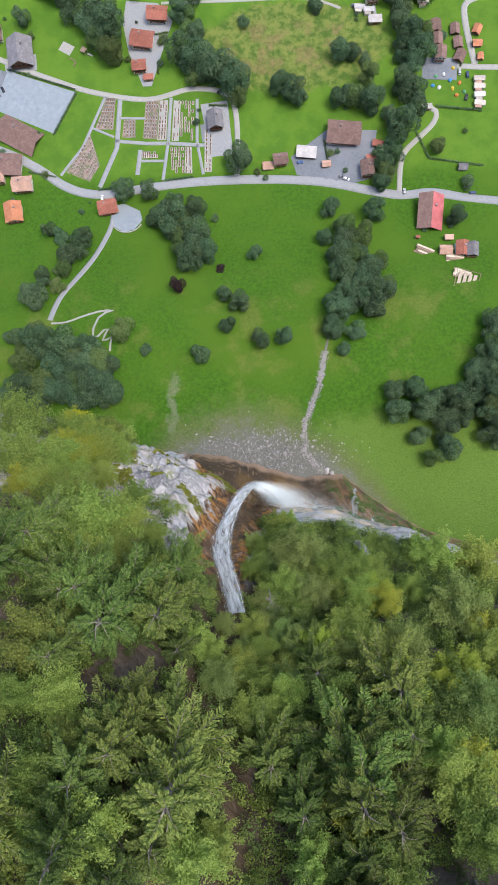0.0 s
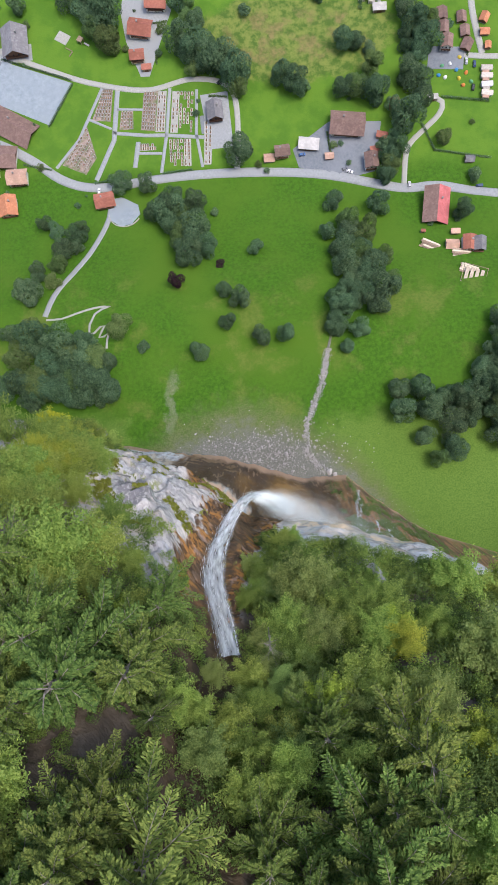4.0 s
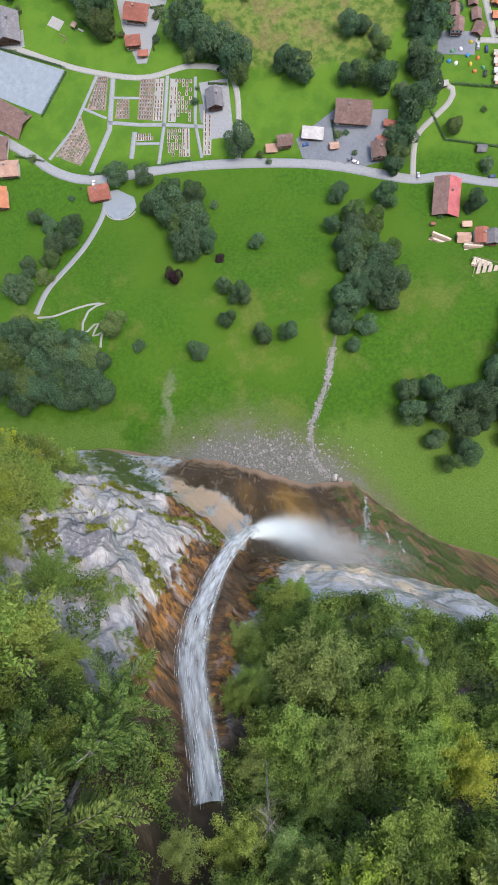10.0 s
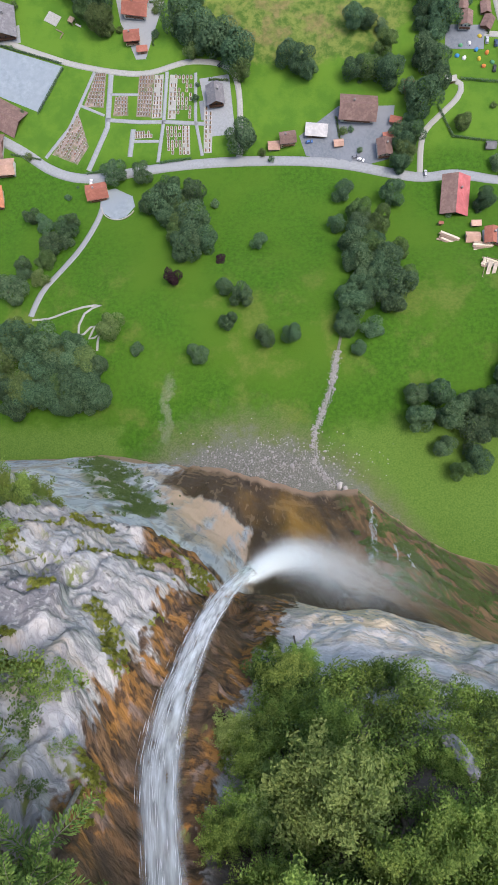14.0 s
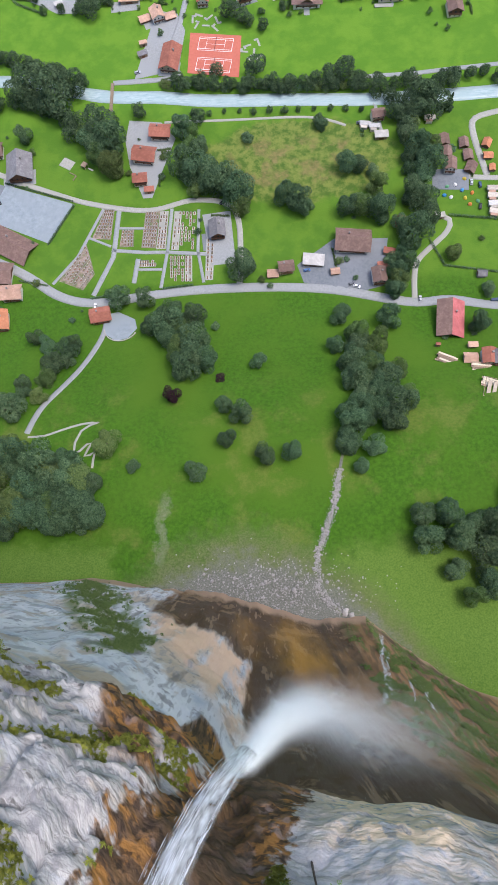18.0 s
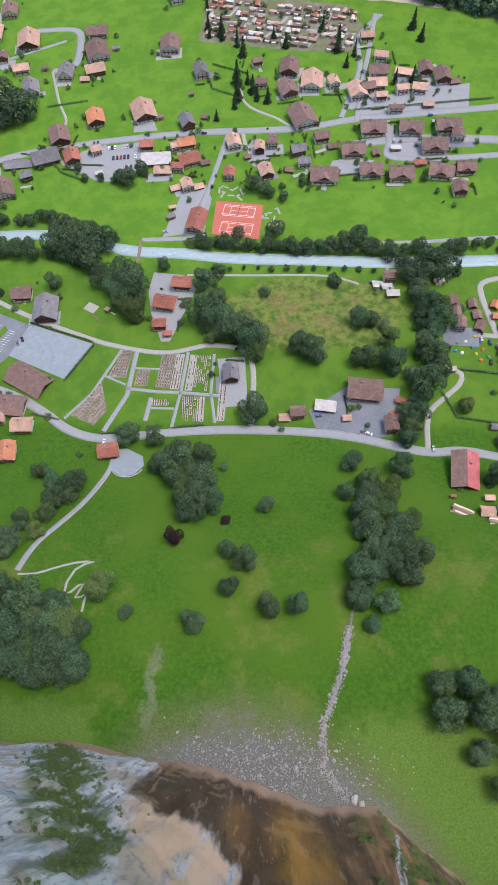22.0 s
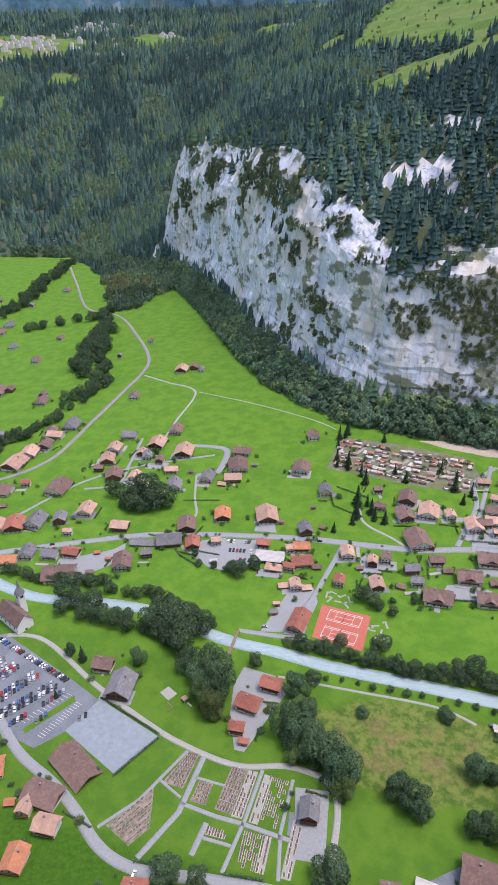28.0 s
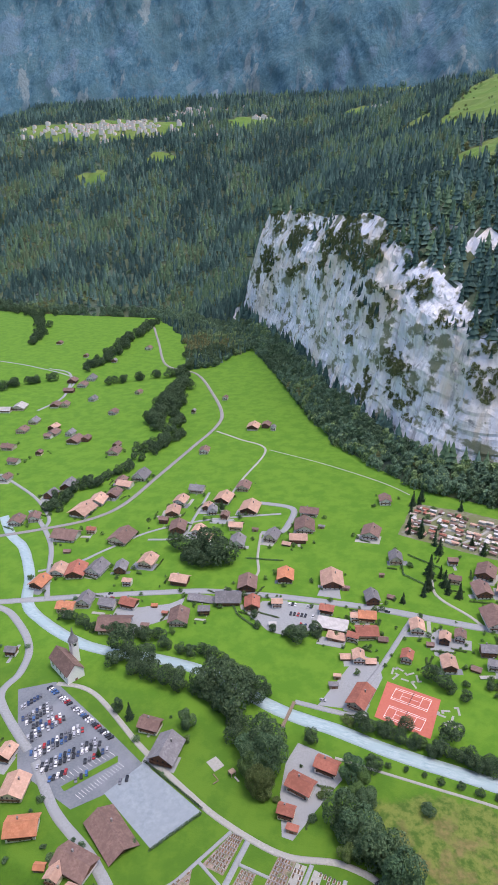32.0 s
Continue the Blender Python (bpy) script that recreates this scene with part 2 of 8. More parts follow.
    base = over(base, pair((0.085, 0.115, 0.035), (0.15, 0.165, 0.075), grain(1.2, 9)), ramp(fan, -20, 4, 0.85))
    base = over(base, pair((0.085, 0.09, 0.082), (0.215, 0.215, 0.205), grain(2.2, 9)), ramp(fan, -4, 12, 0.85))
    # a worn strip of thin earth beside the fan
    px, py = op("DIVIDE", op("ADD", op("ADD", x, 46), op("MULTIPLY", wob, 0.35)), 3.2), op("DIVIDE", op("ADD", op("SUBTRACT", y, 32), wob), 19)
    worn = ramp(op("ADD", op("MULTIPLY", px, px), op("MULTIPLY", py, py)), 1.5, 0.0, 0.42)
    base = over(base, pair((0.17, 0.17, 0.12), (0.27, 0.26, 0.21), grain(0.9)), worn)
    # fallow by the river
    ux, uy = op("DIVIDE", op("SUBTRACT", x, 28), 62), op("DIVIDE", op("SUBTRACT", y, 275), 30)
    rr = op("ADD", op("ADD", op("MULTIPLY", ux, ux), op("MULTIPLY", uy, uy)), op("MULTIPLY", wob, 0.03))
    base = over(base, pair((0.055, 0.115, 0.014), (0.155, 0.195, 0.04), grain(0.2, 9)), ramp(rr, 1.25, 0.9))
    base = over(base, pair((0.13, 0.12, 0.04), (0.21, 0.165, 0.07), grain(0.3)), op("MULTIPLY", ramp(rr, 0.6, 0.25), ramp(grain(0.06), 0.44, 0.6, 0.8)))
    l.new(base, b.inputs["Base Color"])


ground_material()
SLOPE = 0.0734
H_Y = (-200, -60, -7, 40, 75, 92, 107, 129, 150, 172, 185)
H_Z = (50, 46, 42.5, 40.5, 38, 33, 27, 15.5, 7, 0.6, 0)


def ground(x, y):
    return SLOPE * max(-700, min(x, 350)) + table(y, H_Y, H_Z)


def build_ground():
    xs = np.concatenate([np.arange(-4200, -700, 140), np.arange(-700, -220, 14), np.arange(-220, 220, 4), np.arange(220, 700, 16), np.arange(700, 2600, 160)])
    ys = np.concatenate([np.arange(-120, 260, 4), np.arange(260, 760, 8), np.arange(760, 1700, 30), np.arange(1700, 4600, 200)])
    v = []
    for y in ys:
        for x in xs:
            p = noise.noise((x * 0.02, y * 0.02, 3.1)) * 0.6
            near = smooth(150, 90, y)
            p += near * (noise.noise((x * 0.06, y * 0.06, 9)) * 0.8)
            v.append((float(x), float(y), ground(x, y) + (p if near > 0 else 0)))
    nx = len(xs)
    f = [(j * nx + i, j * nx + i + 1, (j + 1) * nx + i + 1, (j + 1) * nx + i) for j in range(len(ys) - 1) for i in range(nx - 1)]
    tagged(mesh("ground", v, f, M_GRASS, flat=False), "bright green close-cut meadow rising towards the cliff, painted lighter on the valley floor", "ground", kind="structure")


build_ground()


def relief(x, y):
    near = smooth(150, 90, y)
    if near <= 0:
        return ground(x, y)
    return ground(x, y) + noise.noise((x * 0.02, y * 0.02, 3.1)) * 0.6 + near * noise.noise((x * 0.06, y * 0.06, 9)) * 0.8


def resample(pts, step):
    out = []
    for a, b in zip(pts, pts[1:]):
        n = max(1, int(math.dist(a, b) / step))
        out += [(lerp(a[0], b[0], i / n), lerp(a[1], b[1], i / n)) for i in range(n)]
    return out + [tuple(pts[-1])]


def curve_through(pts, step):
    """Catmull-Rom line through the points."""
    p = [pts[0], *pts, pts[-1]]
    out = []
    for a, b, c, d in zip(p, p[1:], p[2:], p[3:]):
        n = max(1, int(math.dist(b, c) / step))
        for i in range(n):
            t = i / n
            out.append(tuple(0.5 * (2 * b[k] + (c[k] - a[k]) * t + (2 * a[k] - 5 * b[k] + 4 * c[k] - d[k]) * t * t + (3 * b[k] - a[k] - 3 * c[k] + d[k]) * t ** 3) for k in (0, 1)))
    return out + [tuple(pts[-1])]


def ribbon(name, pts, width, mat, label, category, lift=0.12, kind="structure", bend=True, thick=0.35):
    """A road or path: a strip with thickness that follows the ground."""
    line = curve_through(pts, 4.0) if bend else resample(pts, 4.0)
    v, f = [], []
    for i, (x, y) in enumerate(line):
        a, b = line[max(0, i - 1)], line[min(len(line) - 1, i + 1)]
        dx, dy = b[0] - a[0], b[1] - a[1]
        n = math.hypot(dx, dy) or 1
        nx, ny = -dy / n, dx / n
        wv = width * (1 + 0.06 * noise.noise((x * 0.1, y * 0.1, 5)))
        for s in (-0.5, -0.17, 0.17, 0.5):
            px, py = x + nx * wv * s, y + ny * wv * s
            v.append((px, py, relief(px, py) + lift))
        for s in (-0.5, 0.5):
            px, py = x + nx * wv * s, y + ny * wv * s
            v.append((px, py, relief(px, py) + lift - thick))
    for i in range(len(line) - 1):
        o = i * 6
        for k in range(3):
            f.append((o + k, o + k + 6, o + k + 7, o + k + 1))
        f.append((o + 4, o + 10, o + 6, o))
        f.append((o + 3, o + 9, o + 11, o + 5))
    return tagged(mesh(name, v, f, mat, flat=False), label, category, kind=kind)


def sheet(name, pts, mat, label, category, lift=0.08, kind="structure", step=6.0, wob=0.0):
    """A flat area draped on the ground: polygon outline filled with a fan of triangles, edges resampled."""
    bm = bmesh.new()
    line = resample(list(pts) + [pts[0]], step)[:-1]
    vs = []
    for x, y in line:
        if wob:
            x += noise.noise((x * 0.08, y * 0.08, 1)) * wob
            y += noise.noise((x * 0.08, y * 0.08, 7)) * wob
        vs.append(bm.verts.new((x, y, 0)))
    fc = bm.faces.new(vs)
    bmesh.ops.triangulate(bm, faces=[fc])
    for _ in range(3):
        es = [e for e in bm.edges if e.calc_length() > step * 1.6]
        if not es:
            break
        bmesh.ops.subdivide_edges(bm, edges=es, cuts=1)
        bmesh.ops.triangulate(bm, faces=bm.faces[:])
    for w in bm.verts:
        w.co.z = relief(w.co.x, w.co.y) + lift
    if sum(q.normal.z for q in bm.faces) < 0:
        bmesh.ops.reverse_faces(bm, faces=bm.faces[:])
    bm.normal_update()
    ex = bmesh.ops.extrude_face_region(bm, geom=bm.faces[:])
    for g in ex["geom"]:
        if isinstance(g, bmesh.types.BMVert):
            g.co.z += 0.03
    me = bpy.data.meshes.new(name)
    bm.to_mesh(me)
    bm.free()
    me.materials.append(mat)
    return tagged(new(name, me), label, category, kind=kind)

# ---- near cliff: brow, foot and hollow as lines over x ----
BROW_X = (-160, -60, -30, -22, -15, -10, -5, -2, 0, 3, 14, 23, 40, 80, 160)
BROW_Y = (14, 8, 4.0, 2.2, -0.4, -2.1, -4.6, -8.0, -9.2, -9.4, -10, -12.5, -18, -34, -66)
FOOT_X = (-300, -131, -71, -60, -14, 31, 53, 69, 94, 115, 300)
FOOT_Y = (10, 6, 9, 6, 2, -10, -7, -20, -36, -43, -90)
MID_X = (-300, -60, -35, -20, -8, 0, 30, 47, 90, 300)
MID_Y = (6, 1, -6, -12, -19, -27, -29, -31, -52, -110)
W_Z = (20, 44, 110, 170, 250, 288, 303, 312, 320, 330, 342, 352, 364, 380, 395, 410)


def wall_y(x, z):
    """The near cliff's surface: its y at (x, z)."""
    foot, mid, brow = table(x, FOOT_X, FOOT_Y), table(x, MID_X, MID_Y), table(x, BROW_X, BROW_Y)
    left = smooth(-8, -22, x)
    row = (foot + 1.5, foot, lerp(foot, mid, 0.62), mid, lerp(mid, brow, lerp(0.12, 0.3, left)), lerp(mid, brow, lerp(0.45, 0.62, left)),
           brow - 0.6 - 0.8 * left, brow, brow - 1.2, brow - 4.5, brow - 10, brow - 15, brow - 25, brow - 48, brow - 100, brow - 180)
    y = float(np.interp(z, W_Z, row))
    return y


# course of the stream, from the wood over the lip into the air, with half widths
FALL = [(-0.6, -26, 356), (-1.3, -21.5, 349), (-2.3, -17.2, 341), (-4.2, -12.6, 331), (-3.2, -9.0, 323.5), (-1.7, -6.6, 319.0), (0.1, -5.6, 313.0), (2.0, -6.6, 300), (3.9, -9.0, 279), (5.6, -11.4, 256), (7.6, -14.0, 232)]
FALL_W = (0.7, 0.8, 1.2, 1.6, 1.15, 1.0, 0.85, 1.1, 1.8, 3.0, 5.0)
GUL = np.array(FALL[6::-1])


def gully_x(z):
    return float(np.interp(z, GUL[:, 2], GUL[:, 0]))


def blocks(u, w, size, long=2.2):
    """Angular blocks: each cell of the joint pattern is a plane of its own height and tilt, with a worn edge and a gap round it."""
    q = Vector((u / size / long, w / size, 0.37))
    d, p = noise.voronoi(q)

    def plane(c):
        k = noise.noise_vector(c * 7.3 + Vector((0.5, 0.2, 0.1)))
        return 0.6 * k.x + 1.5 * (k.y * (q.x - c.x) + k.z * (q.y - c.y))

    gap = d[1] - d[0]
    f = 0.5 + 0.5 * smooth(0, 0.06, gap)
    return plane(p[0]) * f + plane(p[1]) * (1 - f) - 0.22 * smooth(0.09, 0.0, gap)


def wall_point(x, z):
    y = wall_y(x, z)
    up = smooth(296, 312, z)
    gx = gully_x(z)
    left = smooth(gx + 3.0, gx - 1.0, x)
    wx = x + 1.2 * noise.noise((x * 0.13, z * 0.13, 2))
    wz = z + 1.2 * noise.noise((x * 0.13, z * 0.13, 7))
    # the tall lower wall is built of long upright plates: its pattern is drawn out downwards
    zc = z if z > 300 else 300 - (300 - z) * 0.2
    wz += zc - z
    b = noise.fractal(Vector((x * 0.12, y * 0.03, zc * 0.12)), 1.0, 2.1, 3) * 1.5
    # joint blocks drawn out along the dip, large and small
    u, w = 0.62 * wx - 0.78 * wz, 0.78 * wx + 0.62 * wz
    s = blocks(u, w, 3.0) * 1.35 * lerp(0.45, 1.0, up)
    s += blocks(u + 0.2 * w, w, 1.2, 2.2) * 0.8 * lerp(0.3, 1.0, up) + blocks(wx, wz, 0.65, 1.8) * 0.24 * up
    b += noise.fractal(Vector((x * 0.8, y * 0.8, zc * 0.8)), 0.8, 2.1, 3) * 0.06
    if z < 300:
        lo = smooth(300, 290, z)
        b += blocks(0.85 * wx + 0.5 * wz, 0.85 * wz - 0.5 * wx, 5.0, 2.0) * 1.1 * lo
    y += b * lerp(0.7, 1.0, left) + s * lerp(0.3, 1.0, left) * lerp(0.5, 1.0, up) * (1 - 0.5 * smooth(335, 350, z))
    # the bed of the stream
    if z > 298:
        d = abs(x - gx) / 3.6
        if d < 2.4:
            bed = float(np.interp(z, GUL[:, 2], GUL[:, 1])) - 0.8 + 0.3 * b + 0.25 * s
            if bed < y:
                y = lerp(y, bed, math.exp(-d * d * 1.2) * smooth(298, 314, z))
    dz = noise.noise((x * 0.3, z * 0.3, 4)) * 0.6 * up
    return (x, y, z + dz)


def rock_material():
    """Limestone: pale and streaked, ochre where the stream wets it, mossy on ledges and grey-brown on the high slope."""
    m = material("limestone", (0.33, 0.32, 0.305), (0.53, 0.51, 0.48), 1.6, 0.85, 0.3, (0.44, 0.38, 0.31), 0.09, bscale=1.5, stretch=(0.8, 1, 1.3))
    t = m.node_tree
    n, l = t.nodes, t.links
    b = n["Principled BSDF"]
    base = b.inputs["Base Color"].links[0].from_socket
    geo = n.new("ShaderNodeNewGeometry")
    sep = n.new("ShaderNodeSeparateXYZ")
    l.new(geo.outputs["Position"], sep.inputs[0])

    def math_node(op, a, c):
        k = n.new("ShaderNodeMath")
        k.operation = op
        for i, v in enumerate((a, c)):
            if isinstance(v, (int, float)):
                k.inputs[i].default_value = v
            else:
                l.new(v, k.inputs[i])
        return k.outputs[0]

    def ramp(v, a, c):
        k = n.new("ShaderNodeMapRange")
        k.interpolation_type = "SMOOTHSTEP"
        k.inputs[1].default_value, k.inputs[2].default_value = a, c
        l.new(v, k.inputs[0])
        return k.outputs[0]

    def over(under, colour, fac):
        k = n.new("ShaderNodeMix")
        k.data_type = "RGBA"
        l.new(fac, k.inputs[0])
        l.new(under, k.inputs[6])
        if isinstance(colour, tuple):
            k.inputs[7].default_value = (*colour, 1)
        else:
            l.new(colour, k.inputs[7])
        return k.outputs[2]

    x, y, z = sep.outputs
    # the pattern of the tall lower wall is drawn out downwards, as its plates are
    drop = math_node("MULTIPLY", math_node("MINIMUM", math_node("SUBTRACT", z, 300), 0), 0.10)
    spot = n.new("ShaderNodeCombineXYZ")
    l.new(x, spot.inputs[0])
    l.new(math_node("MULTIPLY", y, 0.4), spot.inputs[1])
    l.new(math_node("ADD", math_node("MAXIMUM", z, 300), drop), spot.inputs[2])
    for k in list(n):
        if k.type == "MAPPING":
            l.new(spot.outputs[0], k.inputs[0])

    def grain(scale, detail=6):
        k = n.new("ShaderNodeTexNoise")
        k.inputs["Scale"].default_value, k.inputs["Detail"].default_value = scale, detail
        l.new(spot.outputs[0], k.inputs[0])
        return k.outputs[0]

    wob = math_node("MULTIPLY", math_node("SUBTRACT", grain(0.25), 0.5), 7.0)
    # dark joints and pale veins along the dip of the plates
    def lines(turn, scale, size):
        mp = n.new("ShaderNodeMapping")
        mp.inputs["Rotation"].default_value = (0, math.radians(turn), 0)
        mp.inputs["Scale"].default_value = scale
        l.new(spot.outputs[0], mp.inputs[0])
        k = n.new("ShaderNodeTexNoise")
        k.inputs["Scale"].default_value, k.inputs["Detail"].default_value, k.inputs["Roughness"].default_value = size, 7, 0.6
        l.new(mp.outputs[0], k.inputs[0])
        return k.outputs[0]

    dip = lines(52, (0.16, 0.5, 1.0), 1.1)
    cross = lines(-38, (0.22, 0.5, 1.0), 0.7)
    # blue-white and sandy bands
    base = over(base, (0.62, 0.60, 0.57), math_node("MULTIPLY", ramp(dip, 0.52, 0.58), 0.7))
    base = over(base, (0.38, 0.405, 0.44), math_node("MULTIPLY", ramp(cross, 0.44, 0.38), 0.7))
    for turn, scale, size, deep in ((52, (0.32, 0.5, 1.0), 0.9, 0.35), (-30, (0.6, 0.5, 1.0), 1.7, 0.3)):
        mp = n.new("ShaderNodeMapping")
        mp.inputs["Rotation"].default_value = (0, math.radians(turn), 0)
        mp.inputs["Scale"].default_value = scale
        shift = n.new("ShaderNodeVectorMath")
        shift.operation = "MULTIPLY_ADD"
        soft = n.new("ShaderNodeTexNoise")
        soft.inputs["Scale"].default_value = 0.5
        l.new(spot.outputs[0], soft.inputs[0])
        l.new(soft.outputs["Color"], shift.inputs[0])
        shift.inputs[1].default_value = (1.3, 1.3, 1.3)
        l.new(spot.outputs[0], shift.inputs[2])
        l.new(shift.outputs[0], mp.inputs[0])
        cell = n.new("ShaderNodeTexVoronoi")
        cell.inputs["Scale"].default_value = size
        l.new(mp.outputs[0], cell.inputs[0])
        tone = n.new("ShaderNodeSeparateXYZ")
        l.new(cell.outputs["Color"], tone.inputs[0])
        base = over(base, (0.30, 0.295, 0.29), math_node("MULTIPLY", ramp(tone.outputs[0], 0.55, 1.0), 0.45))
        base = over(base, (0.60, 0.59, 0.57), math_node("MULTIPLY", ramp(tone.outputs[1], 0.5, 1.0), 0.4))
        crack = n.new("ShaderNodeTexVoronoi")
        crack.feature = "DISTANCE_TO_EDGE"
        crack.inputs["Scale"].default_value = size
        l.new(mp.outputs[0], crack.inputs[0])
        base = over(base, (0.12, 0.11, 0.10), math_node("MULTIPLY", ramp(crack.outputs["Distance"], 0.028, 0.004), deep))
    # sandy weathering, then grey grain and dark streaks that paint in shadow gaps
    base = over(base, (0.47, 0.385, 0.30), math_node("MULTIPLY", ramp(lines(60, (0.3, 0.5, 1.0), 0.5), 0.53, 0.64), 0.7))
    base = over(base, (0.27, 0.265, 0.27), math_node("MULTIPLY", ramp(grain(1.6, 10), 0.50, 0.40), 0.6))
    base = over(base, (0.10, 0.09, 0.08), math_node("MULTIPLY", ramp(lines(-40, (0.35, 0.5, 1.0), 1.5), 0.40, 0.33), 0.75))
    below = ramp(z, 304, 296)
    fine = grain(0.16, 10)
    coarse = lines(35, (0.25, 0.6, 1.0), 0.22)
    slant = lines(-34, (0.20, 0.5, 1.0), 0.34)
    slant2 = lines(-28, (0.13, 0.4, 0.8), 0.55)
    base = over(base, (0.62, 0.62, 0.64), below)
    base = over(base, (0.78, 0.78, 0.79), math_node("MULTIPLY", below, ramp(slant, 0.42, 0.62)))
    base = over(base, (0.42, 0.47, 0.54), math_node("MULTIPLY", below, math_node("MULTIPLY", ramp(slant2, 0.54, 0.36), 0.85)))
    base = over(base, (0.56, 0.46, 0.36), math_node("MULTIPLY", below, ramp(coarse, 0.49, 0.62)))
    base = over(base, (0.47, 0.36, 0.26), math_node("MULTIPLY", below, math_node("MULTIPLY", ramp(lines(-36, (0.3, 0.5, 1.0), 0.5), 0.55, 0.63), 0.75)))
    base = over(base, (0.22, 0.21, 0.22), math_node("MULTIPLY", below, math_node("MULTIPLY", ramp(lines(-30, (0.16, 0.5, 1.0), 1.3), 0.43, 0.35), 0.7)))
    base = over(base, (0.30, 0.30, 0.31), math_node("MULTIPLY", below, math_node("MULTIPLY", ramp(grain(1.1, 10), 0.47, 0.38), 0.55)))
    base = over(base, (0.15, 0.14, 0.14), math_node("MULTIPLY", below, math_node("MULTIPLY", ramp(fine, 0.37, 0.31), 0.7)))
    # loose grey gravel lying on the shoulder
    sx, sz = math_node("DIVIDE", math_node("ADD", math_node("ADD", x, 13.4), math_node("MULTIPLY", wob, 0.5)), 1.9), math_node("DIVIDE", math_node("ADD", math_node("SUBTRACT", z, 326), wob), 4.0)
    loose = ramp(math_node("ADD", math_node("MULTIPLY", sx, sx), math_node("MULTIPLY", sz, sz)), 1.1, 0.7)
    base = over(base, (0.23, 0.22, 0.225), math_node("MULTIPLY", loose, ramp(grain(3.0, 8), 0.36, 0.52)))
    band = lines(4, (0.05, 0.3, 0.45), 0.9)
    lip = math_node("MULTIPLY", ramp(x, 3, 8), math_node("MULTIPLY", ramp(math_node("ADD", z, math_node("MULTIPLY", wob, 0.5)), 318, 314), ramp(z, 288, 298)))
    base = over(base, (0.80, 0.63, 0.44), math_node("MULTIPLY", lip, math_node("MULTIPLY", ramp(grain(0.13, 9), 0.40, 0.50), ramp(grain(1.2, 10), 0.36, 0.5))))
    base = over(base, (0.58, 0.61, 0.66), math_node("MULTIPLY", math_node("MULTIPLY", ramp(x, 2, 6), ramp(z, 308, 315)), math_node("MULTIPLY", ramp(band, 0.58, 0.46), 0.6)))
    # ochre along the stream
    gx = math_node("MULTIPLY", math_node("MINIMUM", math_node("SUBTRACT", z, 312), 18), -0.23)
    d = math_node("ADD", math_node("ABSOLUTE", math_node("ADD", math_node("ADD", math_node("SUBTRACT", x, gx), 0.2), math_node("MULTIPLY", wob, 0.4)), 0), math_node("MULTIPLY", math_node("SUBTRACT", grain(1.3, 9), 0.5), 4.0))
    ochre = n.new("ShaderNodeMix")
    ochre.data_type = "RGBA"
    ochre.inputs[6].default_value, ochre.inputs[7].default_value = (0.075, 0.048, 0.03, 1), (0.20, 0.115, 0.055, 1)
    l.new(ramp(grain(0.9), 0.35, 0.65), ochre.inputs[0])
    hi = ramp(z, 296, 306)
    base = over(base, ochre.outputs[2], math_node("MULTIPLY", ramp(d, 3.7, 3.0), hi))
    cx, cz = math_node("DIVIDE", math_node("ADD", math_node("ADD", x, 7.0), math_node("MULTIPLY", wob, 0.8)), 5.2), math_node("DIVIDE", math_node("ADD", math_node("SUBTRACT", z, 276), math_node("MULTIPLY", wob, 2.5)), 38)
    scoop = ramp(math_node("ADD", math_node("MULTIPLY", cx, cx), math_node("MULTIPLY", cz, cz)), 1.1, 0.85)
    base = over(base, ochre.outputs[2], scoop)
    vein = lines(40, (0.45, 0.5, 1.0), 0.8)
    base = over(base, (0.36, 0.17, 0.045), math_node("MULTIPLY", math_node("MAXIMUM", math_node("MULTIPLY", ramp(d, 3.7, 3.0), hi), scoop), math_node("MULTIPLY", ramp(vein, 0.47, 0.55), 0.9)))
    rusty = math_node("MAXIMUM", math_node("MULTIPLY", ramp(d, 3.7, 3.0), hi), scoop)
    base = over(base, (0.045, 0.03, 0.02), math_node("MULTIPLY", rusty, math_node("MULTIPLY", ramp(grain(1.8, 10), 0.50, 0.40), 0.8)))
    base = over(base, (0.33, 0.24, 0.20), math_node("MULTIPLY", rusty, math_node("MULTIPLY", ramp(grain(0.7, 9), 0.56, 0.64), 0.6)))
    base = over(base, (0.085, 0.058, 0.036), math_node("MULTIPLY", math_node("MULTIPLY", ramp(d, 2.3, 1.2), hi), 0.75))
    # wet brown and rust hollow low down
    wob = math_node("MULTIPLY", math_node("SUBTRACT", grain(0.2, 10), 0.5), 9.0)
    zw = math_node("ADD", z, math_node("MULTIPLY", wob, 5))
    edge = ramp(math_node("ADD", x, math_node("MULTIPLY", wob, 1.2)), -1.5, 0.5)
    foot = math_node("MULTIPLY", ramp(zw, 130, 120), ramp(math_node("ADD", x, math_node("MULTIPLY", wob, 2)), -38, -34))
    low = math_node("MULTIPLY", ramp(zw, 288, 278), math_node("MAXIMUM", edge, foot))
    # peach-coloured rock between the grey face and the hollow
    roof = math_node("SUBTRACT", math_node("ADD", z, math_node("MULTIPLY", wob, 3)), math_node("ADD", math_node("MULTIPLY", x, 2.2), 219))
    sand = math_node("MULTIPLY", ramp(zw, 118, 132), ramp(roof, 26, -6))
    sand = math_node("MULTIPLY", sand, math_node("MULTIPLY", ramp(math_node("ADD", x, math_node("MULTIPLY", wob, 1.5)), -36, -31), ramp(math_node("ADD", x, wob), 2, 0)))
    base = over(base, (0.80, 0.55, 0.37), math_node("MULTIPLY", sand, math_node("MULTIPLY", ramp(fine, 0.36, 0.50), 0.9)))
